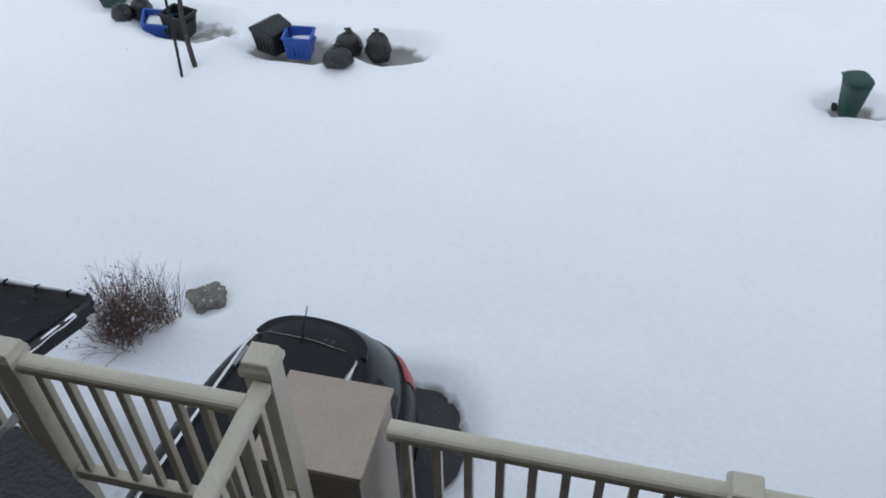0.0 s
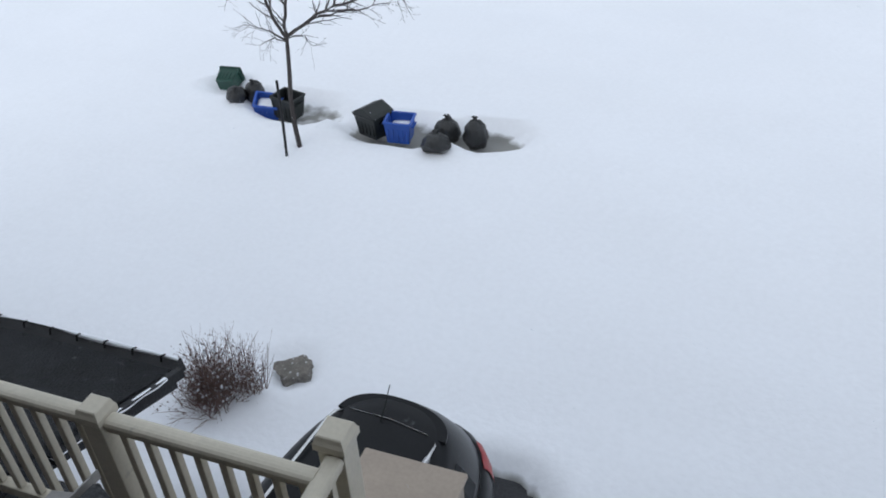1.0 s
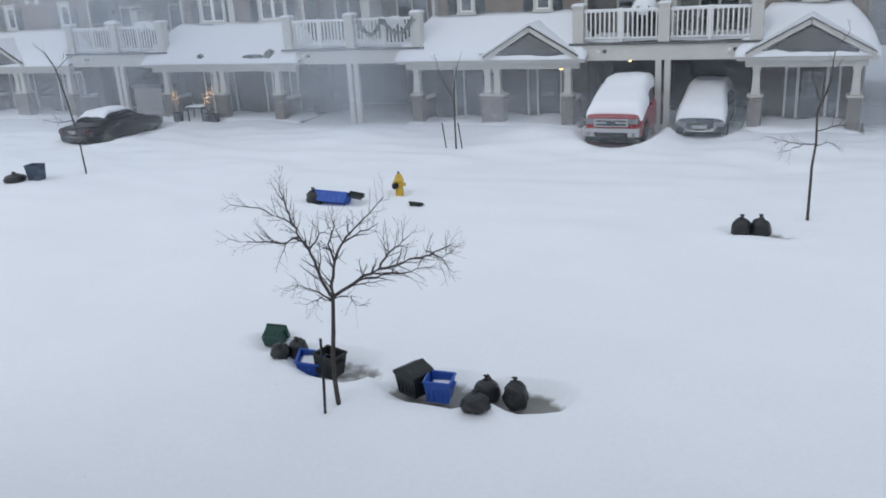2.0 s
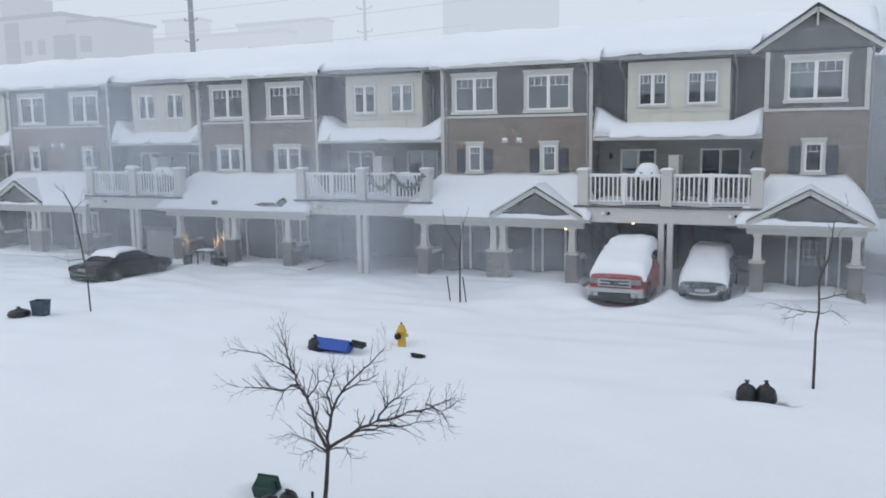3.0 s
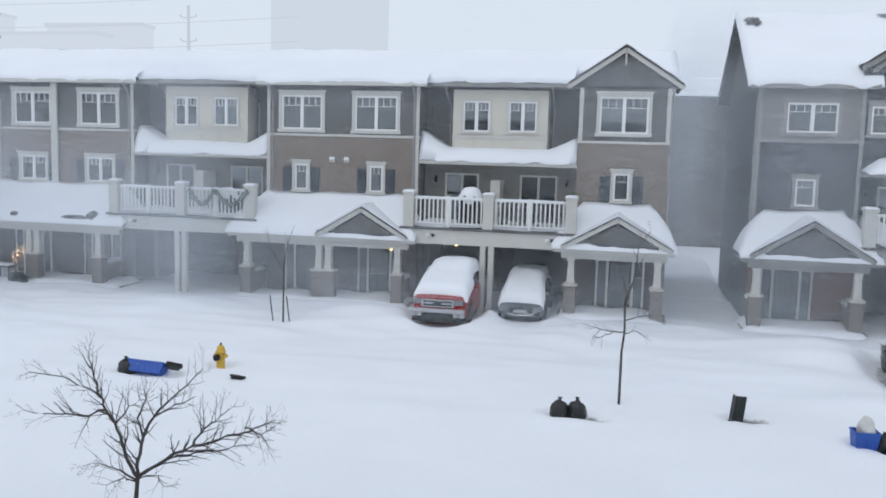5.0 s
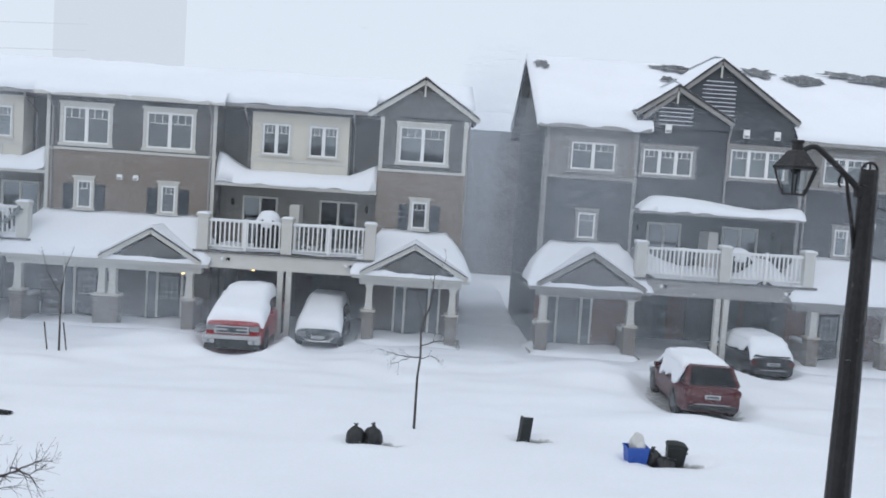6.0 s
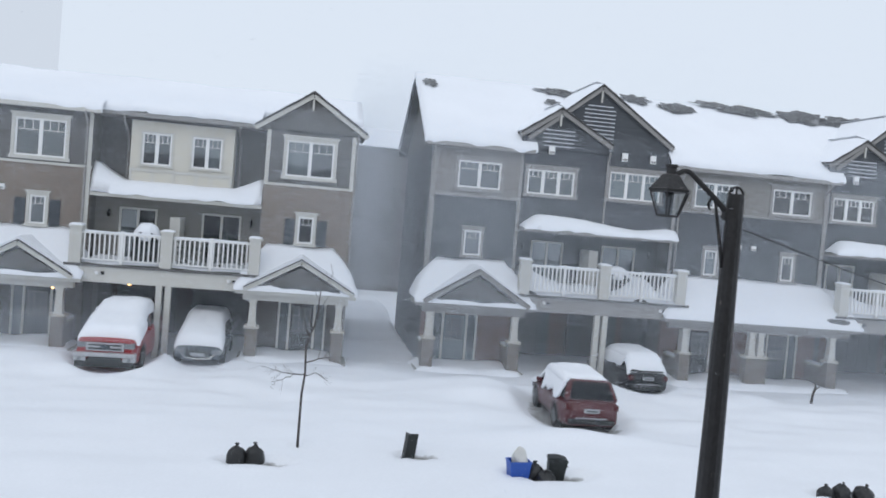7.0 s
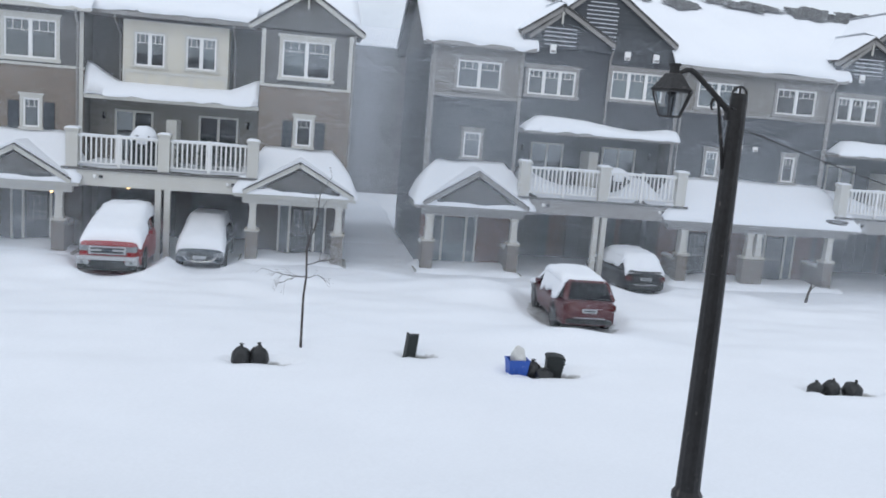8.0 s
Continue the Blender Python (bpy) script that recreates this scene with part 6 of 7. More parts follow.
near_car = thing("suv", pose(-2.29, 2.13, -0.24, 0, 0, 173.7), "black suv with red tail lamps parked below the balcony", "car")
LOW = [(0.20, 0.84, -2.46, 2.25), (0.34, 0.90, -2.56, 2.31), (0.60, 0.93, -2.60, 2.32), (0.80, 0.93, -2.58, 2.28), (0.96, 0.90, -2.52, 2.2), (1.04, 0.86, -2.46, 2.1), (1.07, 0.78, -2.38, 1.9)]
CABIN = [(1.03, 0.80, -2.44, 1.25), (1.12, 0.79, -2.40, 1.12), (1.40, 0.70, -2.22, 0.72), (1.56, 0.635, -2.10, 0.50), (1.63, 0.59, -2.03, 0.40), (1.665, 0.53, -1.96, 0.30), (1.685, 0.43, -1.84, 0.18), (1.695, 0.25, -1.60, 0.0)]
part("body", loft(B(), LOW), BLACK_PAINT, near_car, "", True)
part("cabin", loft(B(), CABIN), BLACK_PAINT, near_car, "", True)
for s in (-1, 1):
    for ya, yb in ((-1.78, -1.0), (-0.94, -0.12), (-0.06, 0.72)):
        bm = loft(B(), between(CABIN, 1.16, 1.50, 0.006), False, lambda x, y: x * s > 0.3 and ya < y < yb)
        if bm.faces:
            part("side_window", bm, CAR_GLASS, near_car)
        else:
            bm.free()
    bm = loft(B(), between(LOW, 0.74, 1.035, 0.012, 6), False, lambda x, y: x * s > 0.44 and y < -2.16)
    part("tail_lamp", bm, TAIL, near_car, "bright red tail lamp", True)
    tube(bm := B(), [(s * 0.43, 0.1, 1.66), (s * 0.435, 0.0, 1.715), (s * 0.44, -1.55, 1.715), (s * 0.43, -1.66, 1.70), (s * 0.40, -1.71, 1.675)], [0.013, 0.014, 0.014, 0.012, 0.01], 8)
    rail_ = part("roof_rail", bm, CHROME, near_car, "bright silver roof rail", True)
    box(bm := B(), s * 0.43 - 0.018, s * 0.43 + 0.018, -1.55, -1.35, 1.672, 1.705, 0.006)
    part("rail_foot", bm, SILVER, rail_)
    for y in (-1.36, 1.42):
        tube(bm := B(), [(s * 0.62, y, 0.36), (s * 0.815, y, 0.36), (s * 0.83, y, 0.36)], [0.36, 0.36, 0.33], 24)
        w = part("wheel", bm, RUBBER, near_car)
        tube(bm := B(), [(s * 0.831, y, 0.36), (s * 0.845, y, 0.36)], [0.24, 0.18], 18)
        part("rim", bm, GARAGE, w)
    box(bm := B(), s * 0.86 - 0.10, s * 0.86 + 0.10, 0.78, 0.92, 1.0, 1.16, 0.04)
    part("mirror", bm, BLACK_PAINT, near_car)
prism(bm := B(), [(x, y) for x, y in plan_ring(0.47, -2.02, -1.4, 64, 2.3) if y < -1.75] , 1.632, 1.655, "z")
part("spoiler", bm, BLACK_PAINT, near_car)
tube(bm := B(), [(0.06, -1.72, 1.69), (0.055, -1.80, 1.80), (0.05, -1.88, 1.93)], [0.010, 0.005, 0.004], 6)
part("antenna", bm, BLACK_PLASTIC, near_car)
tube(bm := B(), [(0.36, -1.74, 1.684), (0.0, -1.76, 1.699), (-0.33, -1.74, 1.688)], [0.004] * 3, 5)
part("roof_seam", bm, CHROME, near_car)
bm = loft(B(), between(LOW, 0.24, 0.52, 0.015), False, lambda x, y: y < -1.9)
part("rear_bumper", bm, BLACK_PLASTIC, near_car, "dull black plastic bumper", True)

# ---- what stands on the far porches and balconies ----
def covered_grill(x, y, z, w, d, h, label, snow_h):
    t = thing("covered_grill", pose(x, y, z), label, "grill cover")
    bm = B()
    for zz, k in ((0, 1.0),):
        prism(bm, [(-w / 2, 0), (w / 2, 0), (w / 2 * 0.95, h * 0.7), (w * 0.25, h), (-w * 0.25, h), (-w / 2 * 0.95, h * 0.7)], -d / 2, d / 2)
    bmesh.ops.bevel(bm, geom=bm.edges[:], offset=0.04, segments=2, affect="EDGES")
    part("cover", bm, BLACK_PLASTIC, t)
    bm = B()
    bmesh.ops.create_uvsphere(bm, u_segments=22, v_segments=12, radius=1)
    for v in bm.verts:
        v.co = Vector((v.co.x * w * 0.52, v.co.y * d * 0.55, h * 0.82 + max(-0.25, v.co.z) * snow_h)) * (1 + 0.05 * noise.noise(v.co * 3))
    part("snow_cap", bm, SNOW, t, "domed heap of snow", True)


covered_grill(-6.1, 33.95, 3.5, 1.0, 0.7, 1.2, "covered grill on a balcony topped with a snow dome", 0.55)
covered_grill(13.2, 34.2, 3.6, 1.25, 0.8, 0.85, "covered patio set under a rounded heap of snow", 0.45)
covered_grill(-16.9, 33.9, 3.5, 0.9, 0.7, 0.9, "covered grill capped with snow behind garlands", 0.4)
covered_grill(-30.9, 33.9, 3.5, 1.3, 0.8, 1.15, "snow-covered patio furniture on a balcony", 0.4)
covered_grill(-33.0, 33.9, 3.5, 1.1, 0.8, 1.25, "snow-covered patio furniture on a balcony", 0.4)
GREEN = mat("frosted_garland", (0.06, 0.085, 0.07), 0.9, vary=0.4, scale=30, dirt=(0.7, 0.72, 0.75), dirt_at=0.55)
for a, b in ((-18.3, -17.1), (-17.1, -15.6)):
    bm = B()
    pts = [(a + (b - a) * k / 16, 33.05, 4.55 - 0.62 * math.sin(math.pi * k / 16)) for k in range(17)]
    tube(bm, pts, [0.09 + 0.02 * math.sin(k * 2.1) for k in range(17)], 8)
    for v in bm.verts:
        v.co += Vector((noise.noise(v.co * 9), noise.noise(v.co * 9 + Vector((3, 0, 0))), noise.noise(v.co * 9 + Vector((0, 5, 0))))) * 0.06
    single("garland", bm, GREEN, Matrix.Identity(4), "frosted evergreen garland swagged along the railing", "garland", "railing garlands")
# evergreen hedge boxes along the right balcony of the nearest bay
rng = random.Random(21)
bm = B()
for k in range(1500):
    c = Vector((rng.uniform(-4.9, -2.3), rng.uniform(33.5, 33.75), rng.uniform(3.55, 4.62)))
    s = rng.uniform(0.03, 0.07)
    d = Vector((rng.uniform(-1, 1), rng.uniform(-1, 1), rng.uniform(-1, 1))) * s
    f = d.orthogonal().normalized() * s * 0.6
    bm.faces.new([bm.verts.new(c + q) for q in (d, f, -d, -f)])
single("hedge_screen", bm, GREEN, Matrix.Identity(4), "dark artificial hedge screen behind balcony railing", "hedge screen", kind="stuff")
for x in (-9.35, -6.73):
    t = thing("porch_light", pose(x, 33.6 if x < -9 else 34.4, 2.28 if x < -9 else 2.50), "small glowing porch light under the eaves", "lamp")
    lathe(bm := B(), [(0.02, 0), (0.06, 0.02), (0.07, 0.07), (0.03, 0.1)], 12)
    part("bulb", bm, BULB, t)
    lathe(bm := B(), [(0.05, 0.101), (0.08, 0.11), (0.08, 0.13), (0.02, 0.14)], 12)
    part("fitting", bm, WHITE, t)
for x, y, z, rx, ry in ((-27.0, 33.05, 3.02, 0.22, 0.1), (-23.9, 33.0, 2.98, 0.7, 0.08), (-23.1, 33.15, 3.12, 0.25, 0.2), (23.2, 33.1, 3.0, 0.9, 0.14)):
    bm = B()
    bmesh.ops.create_icosphere(bm, subdivisions=3, radius=1)
    for v in bm.verts:
        k = 1 + 0.3 * noise.noise(v.co * 2 + Vector((x, 0, 0)))
        v.co = Vector((v.co.x * rx * k, v.co.y * ry * 1.3 * k, v.co.z * 0.17 * k))
    single("bare_eave", bm, SHINGLE, pose(x, y, z + 0.06, 35, 0, 0), "bare dark shingles where wind scoured the porch eave", "shingles", smooth=True)
# planters wound with fairy lights
for x, h in ((-28.6, 1.15), (-26.75, 1.1), (-26.4, 1.3)):
    t = thing("lit_planter", pose(x, 32.7, 0.0), "planter with twigs wound in warm fairy lights", "planter", "lit planters")
    lathe(bm := B(), [(0.16, 0), (0.22, 0.05), (0.26, 0.42), (0.28, 0.44), (0.24, 0.45)], 14)
    part("pot", bm, BLACK_PLASTIC, t)
    bm = B()
    rng = random.Random(int(-x * 10))
    tips = []
    for k in range(26):
        a = rng.uniform(0, 6.28)
        top = Vector((math.cos(a) * rng.uniform(0.05, 0.26), math.sin(a) * rng.uniform(0.05, 0.26), 0.45 + h * rng.uniform(0.5, 1)))
        tube(bm, [(0, 0, 0.4), top * 0.6 + Vector((0, 0, 0.2)), top], [0.01, 0.008, 0.004], 4)
        tips += [top, top * 0.8 + Vector((0, 0, 0.1)), top * 0.9]
    part("twigs", bm, TWIG, t)
    bm = B()
    for p in tips[:45]:
        bmesh.ops.create_icosphere(bm, subdivisions=1, radius=0.013, matrix=Matrix.Translation(p))
    tagged(part("light_string", bm, FAIRY, t), kind="stuff")
t = thing("storage_shed", pose(-31.0, 34.0, -0.2), "grey storage shed in the car port with snow on its lid", "shed")
box(bm := B(), -0.9, 0.9, -0.55, 0.55, 0, 1.75, 0.03)
part("body", bm, TRIM_GREY, t)
prism(bm := B(), [(-0.62, 1.755), (0.62, 1.755), (0.62, 1.82), (-0.62, 1.95)], -0.98, 0.98, "x")
part("lid", bm, GARAGE, t)
t = thing("patio_table", pose(-27.6, 33.0, 0), "small dark table with snow on its top", "table")
box(bm := B(), -0.5, 0.5, -0.3, 0.3, 0.68, 0.73, 0.01)
part("tabletop", bm, BLACK_PLASTIC, t)
for i in (-0.42, 0.42):
    for j in (-0.22, 0.22):
        box(bm := B(), i - 0.025, i + 0.025, j - 0.025, j + 0.025, 0, 0.679)
        part("leg", bm, BLACK_PLASTIC, t)
sheet(bm := B(), -0.48, 0.48, -0.28, 0.28, lambda u, v: 0.80, 0.065, 8, 5, 2, 0.02)
part("snow_cap", bm, SNOW, t, "", True)

# ---- the near house: wall behind the eye, balcony railings, pillar and the porch roof beside them ----
# Unseen behind the eye; dark brick chosen to keep bounce off the railings.
part_wall = wall(B(), -14, 12, -0.4, 9.5, -0.95, -0.7, [(-0.9, 0.9, 5.2, 7.2)])
single("wall_near", part_wall, BRICK_BROWN, Matrix.Identity(4), "dark brown brick wall of the near townhouse", "wall", kind="structure")
box(bm := B(), -14, 12, -1.2, -0.951, -0.4, 9.5)
single("wall_inner", bm, DARK_ROOM, Matrix.Identity(4), "plain inner wall closing the near house", "wall", kind="structure")
RZ, RZ2 = 4.40, 3.77  # top rails of the neighbouring deck and of the nearer one
box(bm := B(), -5.0, -0.84, -0.69, 1.15, RZ - 1.0, RZ - 0.88)
single("balcony_deck", bm, DECKING, Matrix.Identity(4), "dark grey wet balcony deck of the neighbouring townhouse", "deck", kind="structure")
box(bm := B(), -0.83, 3.4, -0.69, 1.5, RZ2 - 1.2, RZ2 - 1.06)
single("balcony_deck", bm, DECKING, Matrix.Identity(4), "dark grey wet balcony deck of the near townhouse", "deck", kind="structure")


def railing(name, p, q, z, k, label, n):
    """A top rail with moulded edges, bottom rail and square balusters from p to q (x, y); k scales the section."""
    p, q = Vector((*p, 0)), Vector((*q, 0))
    d = q - p
    ln = d.length
    t = thing(name, Matrix.Translation((p.x, p.y, z)) @ Matrix.Rotation(math.atan2(d.y, d.x), 4, "Z"), label, "railing")
    half = [(0.030, -0.050), (0.030, -0.028), (0.036, -0.024), (0.036, -0.012), (0.031, 0.000), (0.020, 0.006), (0.008, 0.008)]
    prism(bm := B(), [(a * k, b * k) for a, b in half] + [(-a * k, b * k) for a, b in half[::-1]], 0, ln, "x")
    part("top_rail", bm, RAIL, t)
    box(bm := B(), 0, ln, -0.026 * k, 0.026 * k, -0.75 * k, -0.69 * k, 0.005)
    part("bottom_rail", bm, RAIL, t)
    for i in range(n):
        x = ln * (i + 0.5) / n
        box(bm := B(), x - 0.016 * k, x + 0.016 * k, -0.016 * k, 0.016 * k, -0.689 * k, -0.051 * k, 0.003)
        part("baluster", bm, RAIL, t)
    return t


def newel(x, y, z0, top, w=0.098):
    t = thing("railing_post", pose(x, y, z0), "almond vinyl railing post with pyramid cap", "post", "railing posts")
    hgt = top - z0
    box(bm := B(), -w / 2, w / 2, -w / 2, w / 2, 0, hgt - 0.05, 0.004)
    part("shaft", bm, RAIL, t)
    bm = B()
    rings = [[bm.verts.new((i * r, j * r, z)) for i, j in ((-1, -1), (1, -1), (1, 1), (-1, 1))] for r, z in ((w * 0.53, hgt - 0.06), (w * 0.60, hgt - 0.05), (w * 0.60, hgt - 0.028), (w * 0.53, hgt - 0.016), (w * 0.49, hgt - 0.003), (w * 0.44, hgt))]
    for a, b in zip(rings, rings[1:]):
        for k in range(4):
            bm.faces.new((a[k], a[(k + 1) % 4], b[(k + 1) % 4], b[k]))
    bm.faces.new(rings[0][::-1])
    bm.faces.new(rings[-1])
    part("cap", bm, RAIL, t)


RL = "almond vinyl balcony railing with square balusters"
railing("balcony_railing", (-1.59, 1.225), (-0.90, 1.225), RZ, 0.78, RL, 8)
railing("balcony_railing", (-3.6, 1.225), (-1.67, 1.225), RZ, 0.78, RL, 22)
railing("balcony_railing", (-0.665, 1.665), (0.49, 1.665), RZ2, 1.0, RL, 10)
railing("balcony_railing", (0.60, 1.665), (2.8, 1.665), RZ2, 1.0, RL, 19)
railing("balcony_railing", (-0.88, -0.68), (-0.88, 1.295), RZ, 0.78, "almond vinyl balcony railing dividing two decks", 23)
newel(-1.63, 1.225, RZ - 0.88, RZ + 0.045, 0.072)
newel(-0.892, 1.34, RZ - 0.88, RZ + 0.066, 0.082)
newel(0.545, 1.665, RZ2 - 1.06, RZ2 + 0.045, 0.098)
t = thing("balcony_pillar", pose(-0.898, 1.632, RZ2 - 1.3), "taupe clad square balcony pillar with flat top board", "pillar")
box(bm := B(), -0.19, 0.19, -0.185, 0.185, 0, 1.276)
part("cladding", bm, BOXSIDE, t)
box(bm := B(), -0.203, 0.203, -0.198, 0.198, 1.277, 1.3, 0.003)
part("top_board", bm, BOXTOP, t)
# porch roof of the neighbour
t = thing("porch_roof", pose(-2.95, 2.80, 2.72), "dark wet shingle porch roof with a white gutter", "roof")
bm = B()
nx_, ny__ = 30, 14
for j in range(ny__):
    for i in range(nx_):
        x0, x1 = -0.28 * (i + 1) + (0.14 if j % 2 else 0), -0.28 * i - 0.008 + (0.14 if j % 2 else 0)
        x1 = min(x1, -0.0)
        y0, y1 = -0.15 * j, -0.15 * (j + 1)
        z0, z1 = 0.055 * j + 0.012, 0.055 * (j + 1) + 0.004
        vs = [bm.verts.new(c) for c in ((x0, y0, z0), (x1, y0, z0), (x1, y1, z1), (x0, y1, z1))]
        bm.faces.new(vs)
bmesh.ops.solidify(bm, geom=bm.faces[:], thickness=-0.01)
part("shingles", bm, WET_SHINGLE, t)
prism(bm := B(), [(0.0, -0.02), (-2.1, 0.74), (-2.1, 0.60), (0.0, -0.14)], -8.4, 0.0, "x")
part("deck", bm, WET_SHINGLE, t)
prism(bm := B(), [(-1.05, 0.30), (-2.1, 0.42), (-2.1, 0.30), (-1.05, 0.22)], -1.0, 0.62, "x")
part("return_roof", bm, WET_SHINGLE, t, "dark wet shingles of a small return roof")
prism(bm := B(), [(0.02, -0.02), (0.10, 0.015), (0.11, -0.08), (0.03, -0.10)], -8.4, 0.0, "x")
part("gutter", bm, IRON, t, "dark front gutter")
prism(bm := B(), [(0.04, 0.0), (-0.95, 0.31), (-0.95, 0.24), (0.04, -0.07)], 0.005, 0.045, "x")
part("barge_board", bm, IRON, t, "dark barge board along the edge")
sheet(bm := B(), 0.012, 0.046, -0.95, -0.10, lambda u, v: 0.012 - v * 0.31 + 0.03 * noise.noise((v * 5, 0, 1)), 0.02, 3, 30, 3, 0.03)
part("snow_line", bm, SNOW, t, "packed snow along the roof edge", True)
sheet(bm := B(), -8.4, -0.02, 0.078, 0.10, lambda u, v: 0.018, 0.012, 120, 2, 5, 0.02)
part("snow_line", bm, SNOW, t, "thin line of snow in the gutter", True)
for k in range(38):
    x = -0.12 - k * 0.215
    tube(bm := B(), [(x, 0.05, 0.0), (x + 0.005, 0.06, 0.04), (x + 0.035, 0.065, 0.055)], [0.008, 0.008, 0.006], 5)
    part("snow_guard", bm, IRON, t)
t = thing("patio_chair", pose(-1.2, 0.7, RZ - 0.88), "dark patio chair with grey frame beside the deck railing", "chair")
prism(bm := B(), [(-0.20, 0.275), (0.12, 0.13), (0.34, -0.16), (0.04, -0.26), (-0.22, 0.07)], 0.945, 0.975, "z")
bmesh.ops.bevel(bm, geom=bm.edges[:], offset=0.012, segments=2, affect="EDGES")
part("backrest", bm, WET_SHINGLE, t, "dark wet fabric panel")
for p, q in (((-0.215, 0.285, 0.955), (-0.24, 0.06, 0.955)), ((-0.48, 0.31, 0.73), (-0.38, 0.33, 0.73)), ((-0.48, 0.31, 0.727), (-0.47, 0.14, 0.727))):
    beam_between(bm := B(), p, q, 0.035, 0.035)
    part("arm", bm, TRIM_GREY, t, "grey chair frame")
for x, y, z in ((-0.21, 0.27, 0.935), (0.10, 0.12, 0.935), (0.06, -0.22, 0.935), (-0.22, 0.06, 0.935), (-0.48, 0.31, 0.705)):
    tube(bm := B(), [(x, y, -0.02), (x, y, z)], [0.016, 0.016], 8)
    part("leg", bm, IRON, t)


# ---- distance: buildings and poles; the farthest carry their haze in a painted glow ----
t = thing("apartment_building", pose(-110.2, 100, 0), "pale apartment block with snow haze put into its glow", "building")
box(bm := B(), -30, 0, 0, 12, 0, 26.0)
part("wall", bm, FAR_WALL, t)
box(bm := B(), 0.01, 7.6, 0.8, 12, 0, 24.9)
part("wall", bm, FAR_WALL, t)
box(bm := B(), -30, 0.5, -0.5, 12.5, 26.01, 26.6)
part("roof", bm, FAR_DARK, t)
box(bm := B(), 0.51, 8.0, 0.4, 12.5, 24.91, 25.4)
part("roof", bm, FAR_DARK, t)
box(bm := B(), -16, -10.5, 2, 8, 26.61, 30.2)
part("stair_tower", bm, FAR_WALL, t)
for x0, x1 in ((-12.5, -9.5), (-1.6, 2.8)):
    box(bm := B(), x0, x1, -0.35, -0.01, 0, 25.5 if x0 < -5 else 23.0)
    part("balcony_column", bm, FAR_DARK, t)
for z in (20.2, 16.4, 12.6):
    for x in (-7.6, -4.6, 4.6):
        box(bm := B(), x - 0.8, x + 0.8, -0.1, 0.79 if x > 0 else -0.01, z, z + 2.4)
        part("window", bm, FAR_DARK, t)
t = thing("apartment_tower", pose(-39.5, 108, 0), "faint high-rise tower with snow haze put into its glow", "building")
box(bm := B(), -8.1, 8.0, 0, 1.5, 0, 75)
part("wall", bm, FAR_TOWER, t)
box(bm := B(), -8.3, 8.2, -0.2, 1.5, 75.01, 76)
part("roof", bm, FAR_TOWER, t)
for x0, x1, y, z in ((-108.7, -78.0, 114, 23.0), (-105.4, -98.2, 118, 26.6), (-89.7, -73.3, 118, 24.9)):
    t = thing("distant_block", pose((x0 + x1) / 2, y, 0), "faint flat-roofed block with snow haze put into its glow", "building")
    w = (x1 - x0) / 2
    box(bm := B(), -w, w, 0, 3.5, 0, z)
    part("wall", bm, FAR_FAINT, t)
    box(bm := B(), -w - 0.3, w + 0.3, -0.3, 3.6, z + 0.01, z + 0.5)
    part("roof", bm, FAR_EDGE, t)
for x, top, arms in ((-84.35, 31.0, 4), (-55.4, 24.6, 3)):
    t = thing("utility_pole", pose(x, 100, 0), "tall utility pole with cross-arms, haze put into its glow", "utility pole", "utility poles")
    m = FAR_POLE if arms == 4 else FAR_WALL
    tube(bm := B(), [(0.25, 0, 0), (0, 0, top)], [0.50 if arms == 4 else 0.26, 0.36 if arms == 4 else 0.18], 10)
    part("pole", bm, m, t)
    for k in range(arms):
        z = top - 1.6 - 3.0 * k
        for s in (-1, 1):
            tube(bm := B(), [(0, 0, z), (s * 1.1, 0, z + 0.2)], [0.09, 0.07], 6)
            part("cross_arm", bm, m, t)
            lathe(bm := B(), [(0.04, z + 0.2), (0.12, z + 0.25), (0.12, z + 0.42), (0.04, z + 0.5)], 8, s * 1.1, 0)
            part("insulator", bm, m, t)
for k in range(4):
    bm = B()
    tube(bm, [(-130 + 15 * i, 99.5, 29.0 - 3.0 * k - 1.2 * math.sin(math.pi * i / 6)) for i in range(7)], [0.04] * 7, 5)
    single("power_line", bm, FAR_WALL, Matrix.Identity(4), "faint power line between the poles, haze put into its glow", "cable", "power lines")
t = thing("distant_house", pose(4.0, 66, 0), "dim house at the end of the gap behind blowing snow", "house")
box(bm := B(), -16, 16, 0, 9, -0.4, 11.3)
part("wall", bm, SIDING_TAUPE, t)
prism(bm := B(), [(-0.6, 11.31), (9.6, 11.31), (4.5, 13.2)], -16.5, 16.5, "x")
part("roof", bm, SNOW, t)
sheet(bm := B(), 2.0, 5.0, 40, 58, lambda u, v: 0.35 + 0.5 * math.exp(-((v - 50) / 5) ** 2), 0.6, 8, 20, 3, 0.2)
single("snow_bank", bm, SNOW, Matrix.Identity(4), "deep snow bank filling the passage between houses", "snow bank", smooth=True)

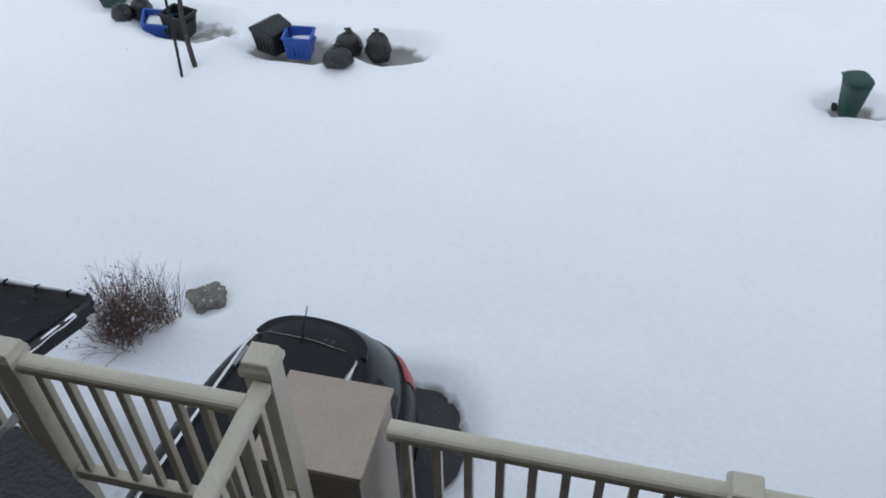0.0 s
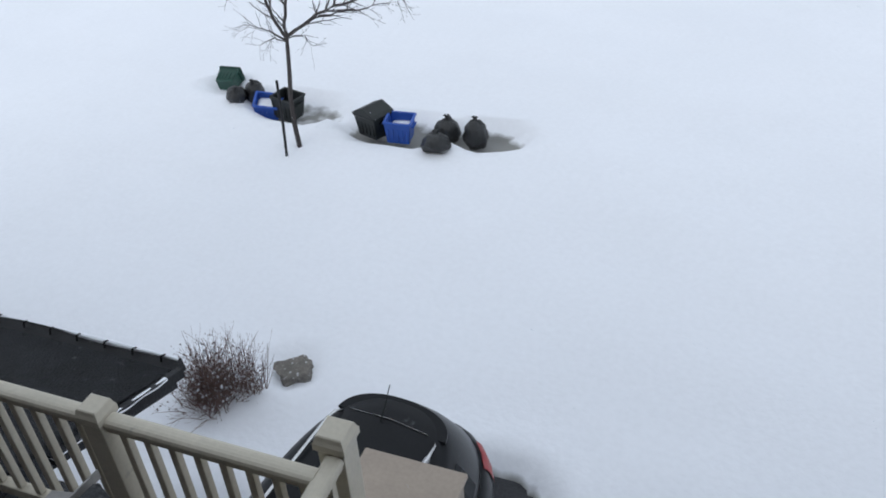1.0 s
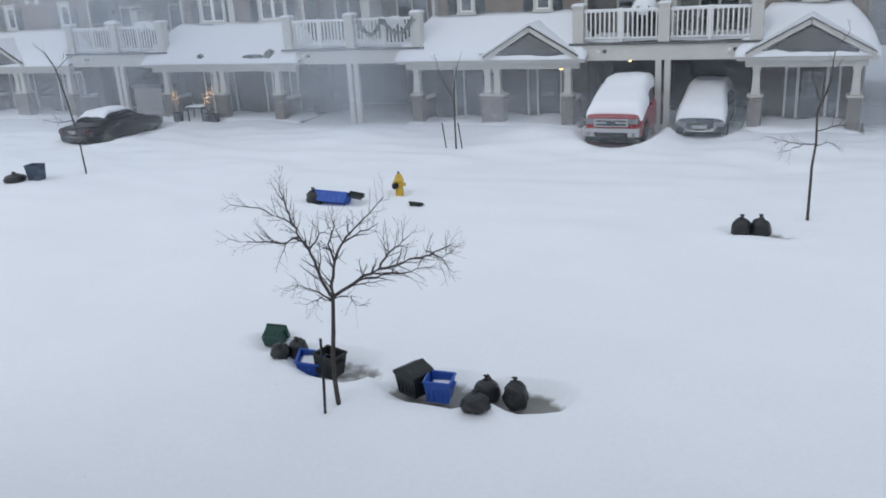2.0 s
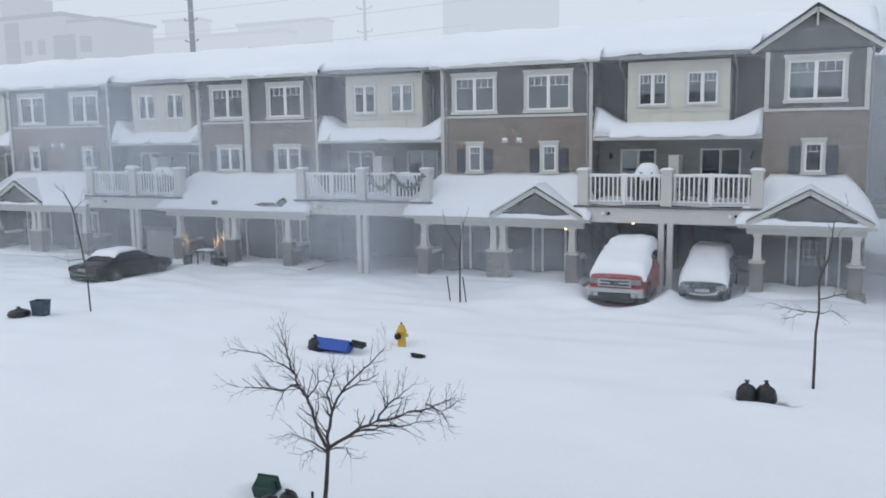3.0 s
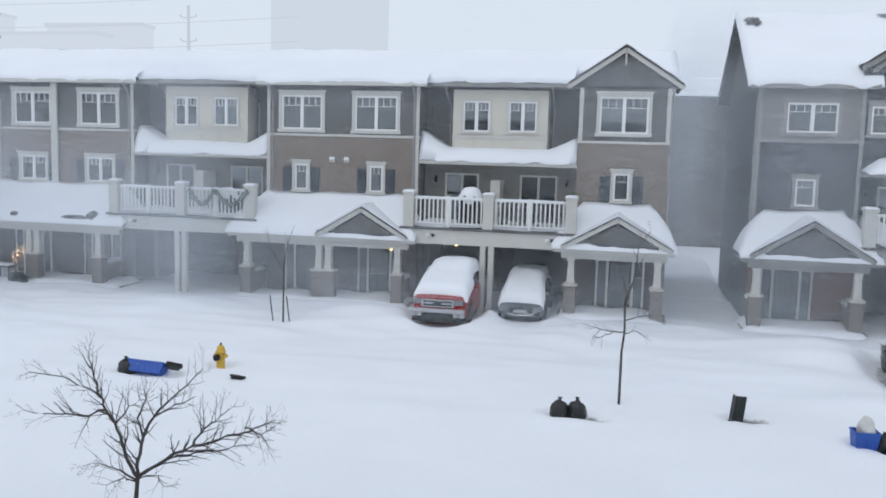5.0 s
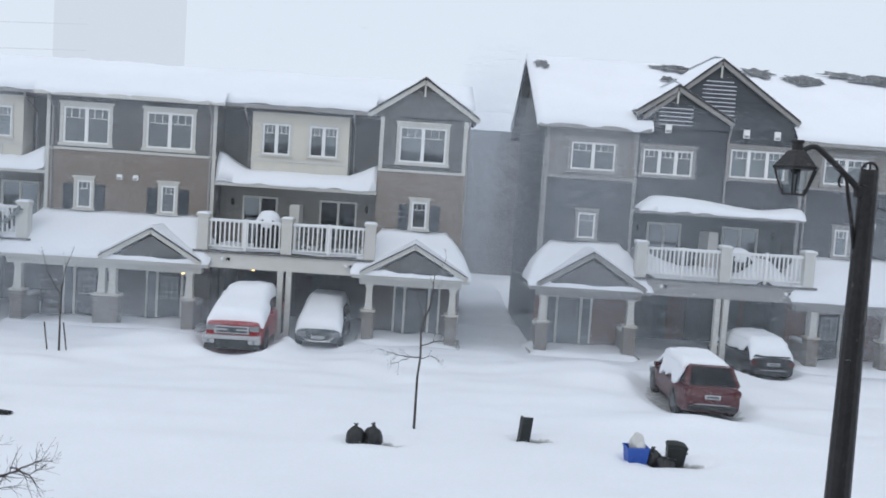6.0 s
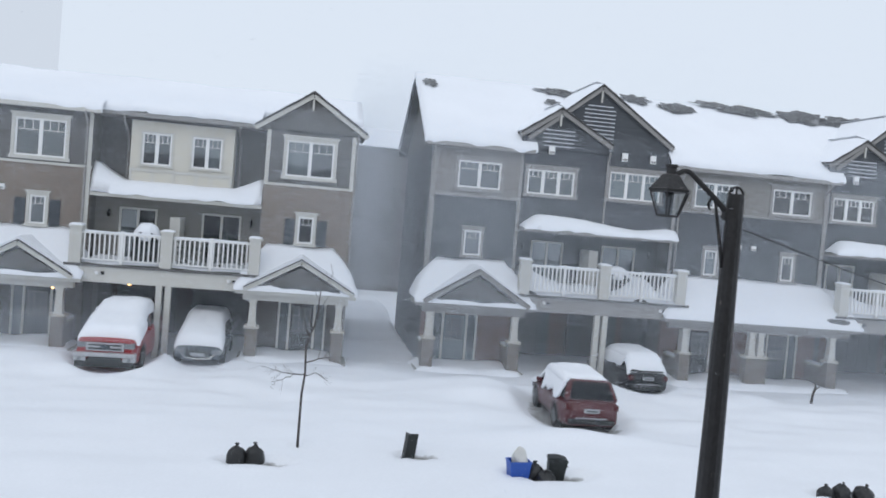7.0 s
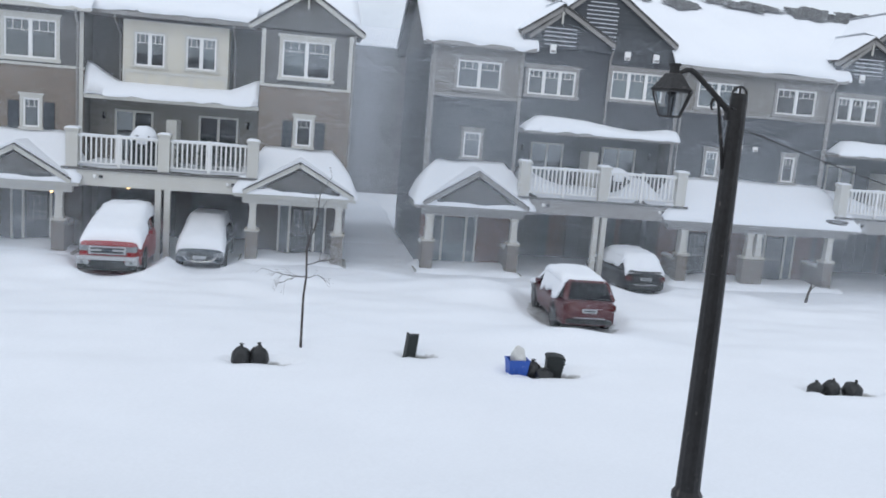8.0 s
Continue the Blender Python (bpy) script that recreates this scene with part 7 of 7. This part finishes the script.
# ---- the driving snow itself: flakes hanging in the air, thicker in the gusts ----
def flakes(name, regions, label, seed):
    """Many thin slivers drawn out along the wind, gathered in gusts. A region: its box, count, the area of one, how low they gather, and half their length."""
    rs = np.random.RandomState(seed)
    tri = []
    for x0, x1, y0, y1, z0, z1, n, area, low, half in regions:
        c = np.c_[rs.uniform(x0, x1, n), rs.uniform(y0, y1, n), z0 + (z1 - z0) * rs.uniform(0, 1, n) ** low]
        dens = np.sin(c[:, 0] * 0.35 + 1.3 * np.sin(c[:, 1] * 0.21)) + np.sin(c[:, 2] * 0.6 + c[:, 0] * 0.17 + c[:, 1] * 0.3)
        c = c[rs.uniform(-2.6, 1.4, n) < dens]
        n = len(c)
        a = np.c_[np.ones(n), rs.normal(0, 0.30, n), rs.normal(-0.10, 0.16, n)]
        a /= np.linalg.norm(a, axis=1)[:, None]
        b = np.cross(a, rs.normal(size=(n, 3)))
        b /= np.linalg.norm(b, axis=1)[:, None]
        h = half * rs.uniform(0.6, 1.4, n)[:, None]
        w = area / (2 * half) * rs.uniform(0.6, 1.4, n)[:, None]
        tri.append(np.stack([c + a * h, c - a * h + b * w, c - a * h - b * w], 1))
    tri = np.concatenate(tri)
    n = len(tri)
    me = bpy.data.meshes.new(name)
    me.vertices.add(3 * n)
    me.vertices.foreach_set("co", tri.astype(np.float32).ravel())
    me.loops.add(3 * n)
    me.loops.foreach_set("vertex_index", np.arange(3 * n, dtype=np.int32))
    me.polygons.add(n)
    me.polygons.foreach_set("loop_start", np.arange(0, 3 * n, 3, dtype=np.int32))
    me.update(calc_edges=True)
    me.materials.append(FLAKE)
    tagged(new(name, me), label, "snowflakes", kind="stuff")


flakes("falling_snow", [(-3, 3, 1.0, 5, 2.2, 7.5, 160, 0.000012, 1, 0.005), (-9, 7, 5, 12, 0.3, 9, 4000, 0.00003, 1, 0.02), (-22, 18, 12, 20, 0.3, 11, 30000, 0.00006, 1, 0.06),
                        (-42, 28, 29, 33, 0.1, 9.8, 760000, 0.00027, 1, 0.6), (-44, -17, 21, 27, 0.1, 3.2, 60000, 0.00028, 1, 0.45), (-9, 17, 22, 24.5, 0.1, 2.8, 40000, 0.00017, 1, 0.45), (5, 30, 29, 33, 0.2, 9.8, 100000, 0.00022, 1, 0.45)], "fine white snow driving through the air", 1)
flakes("blowing_snow", [(-47, -16, 28, 33.5, 0.2, 9.8, 700000, 0.00025, 0.85, 0.45), (-46, 16, 30, 33.0, 0.1, 4.0, 110000, 0.00025, 1.2, 0.45), (1.95, 4.9, 35.5, 62, 0.1, 13, 130000, 0.0003, 0.8, 0.3), (5, 40, 37, 60, 10, 16, 60000, 0.0004, 0.7, 0.5)],
       "dense gusts of wind-blown snow before the houses", 2)
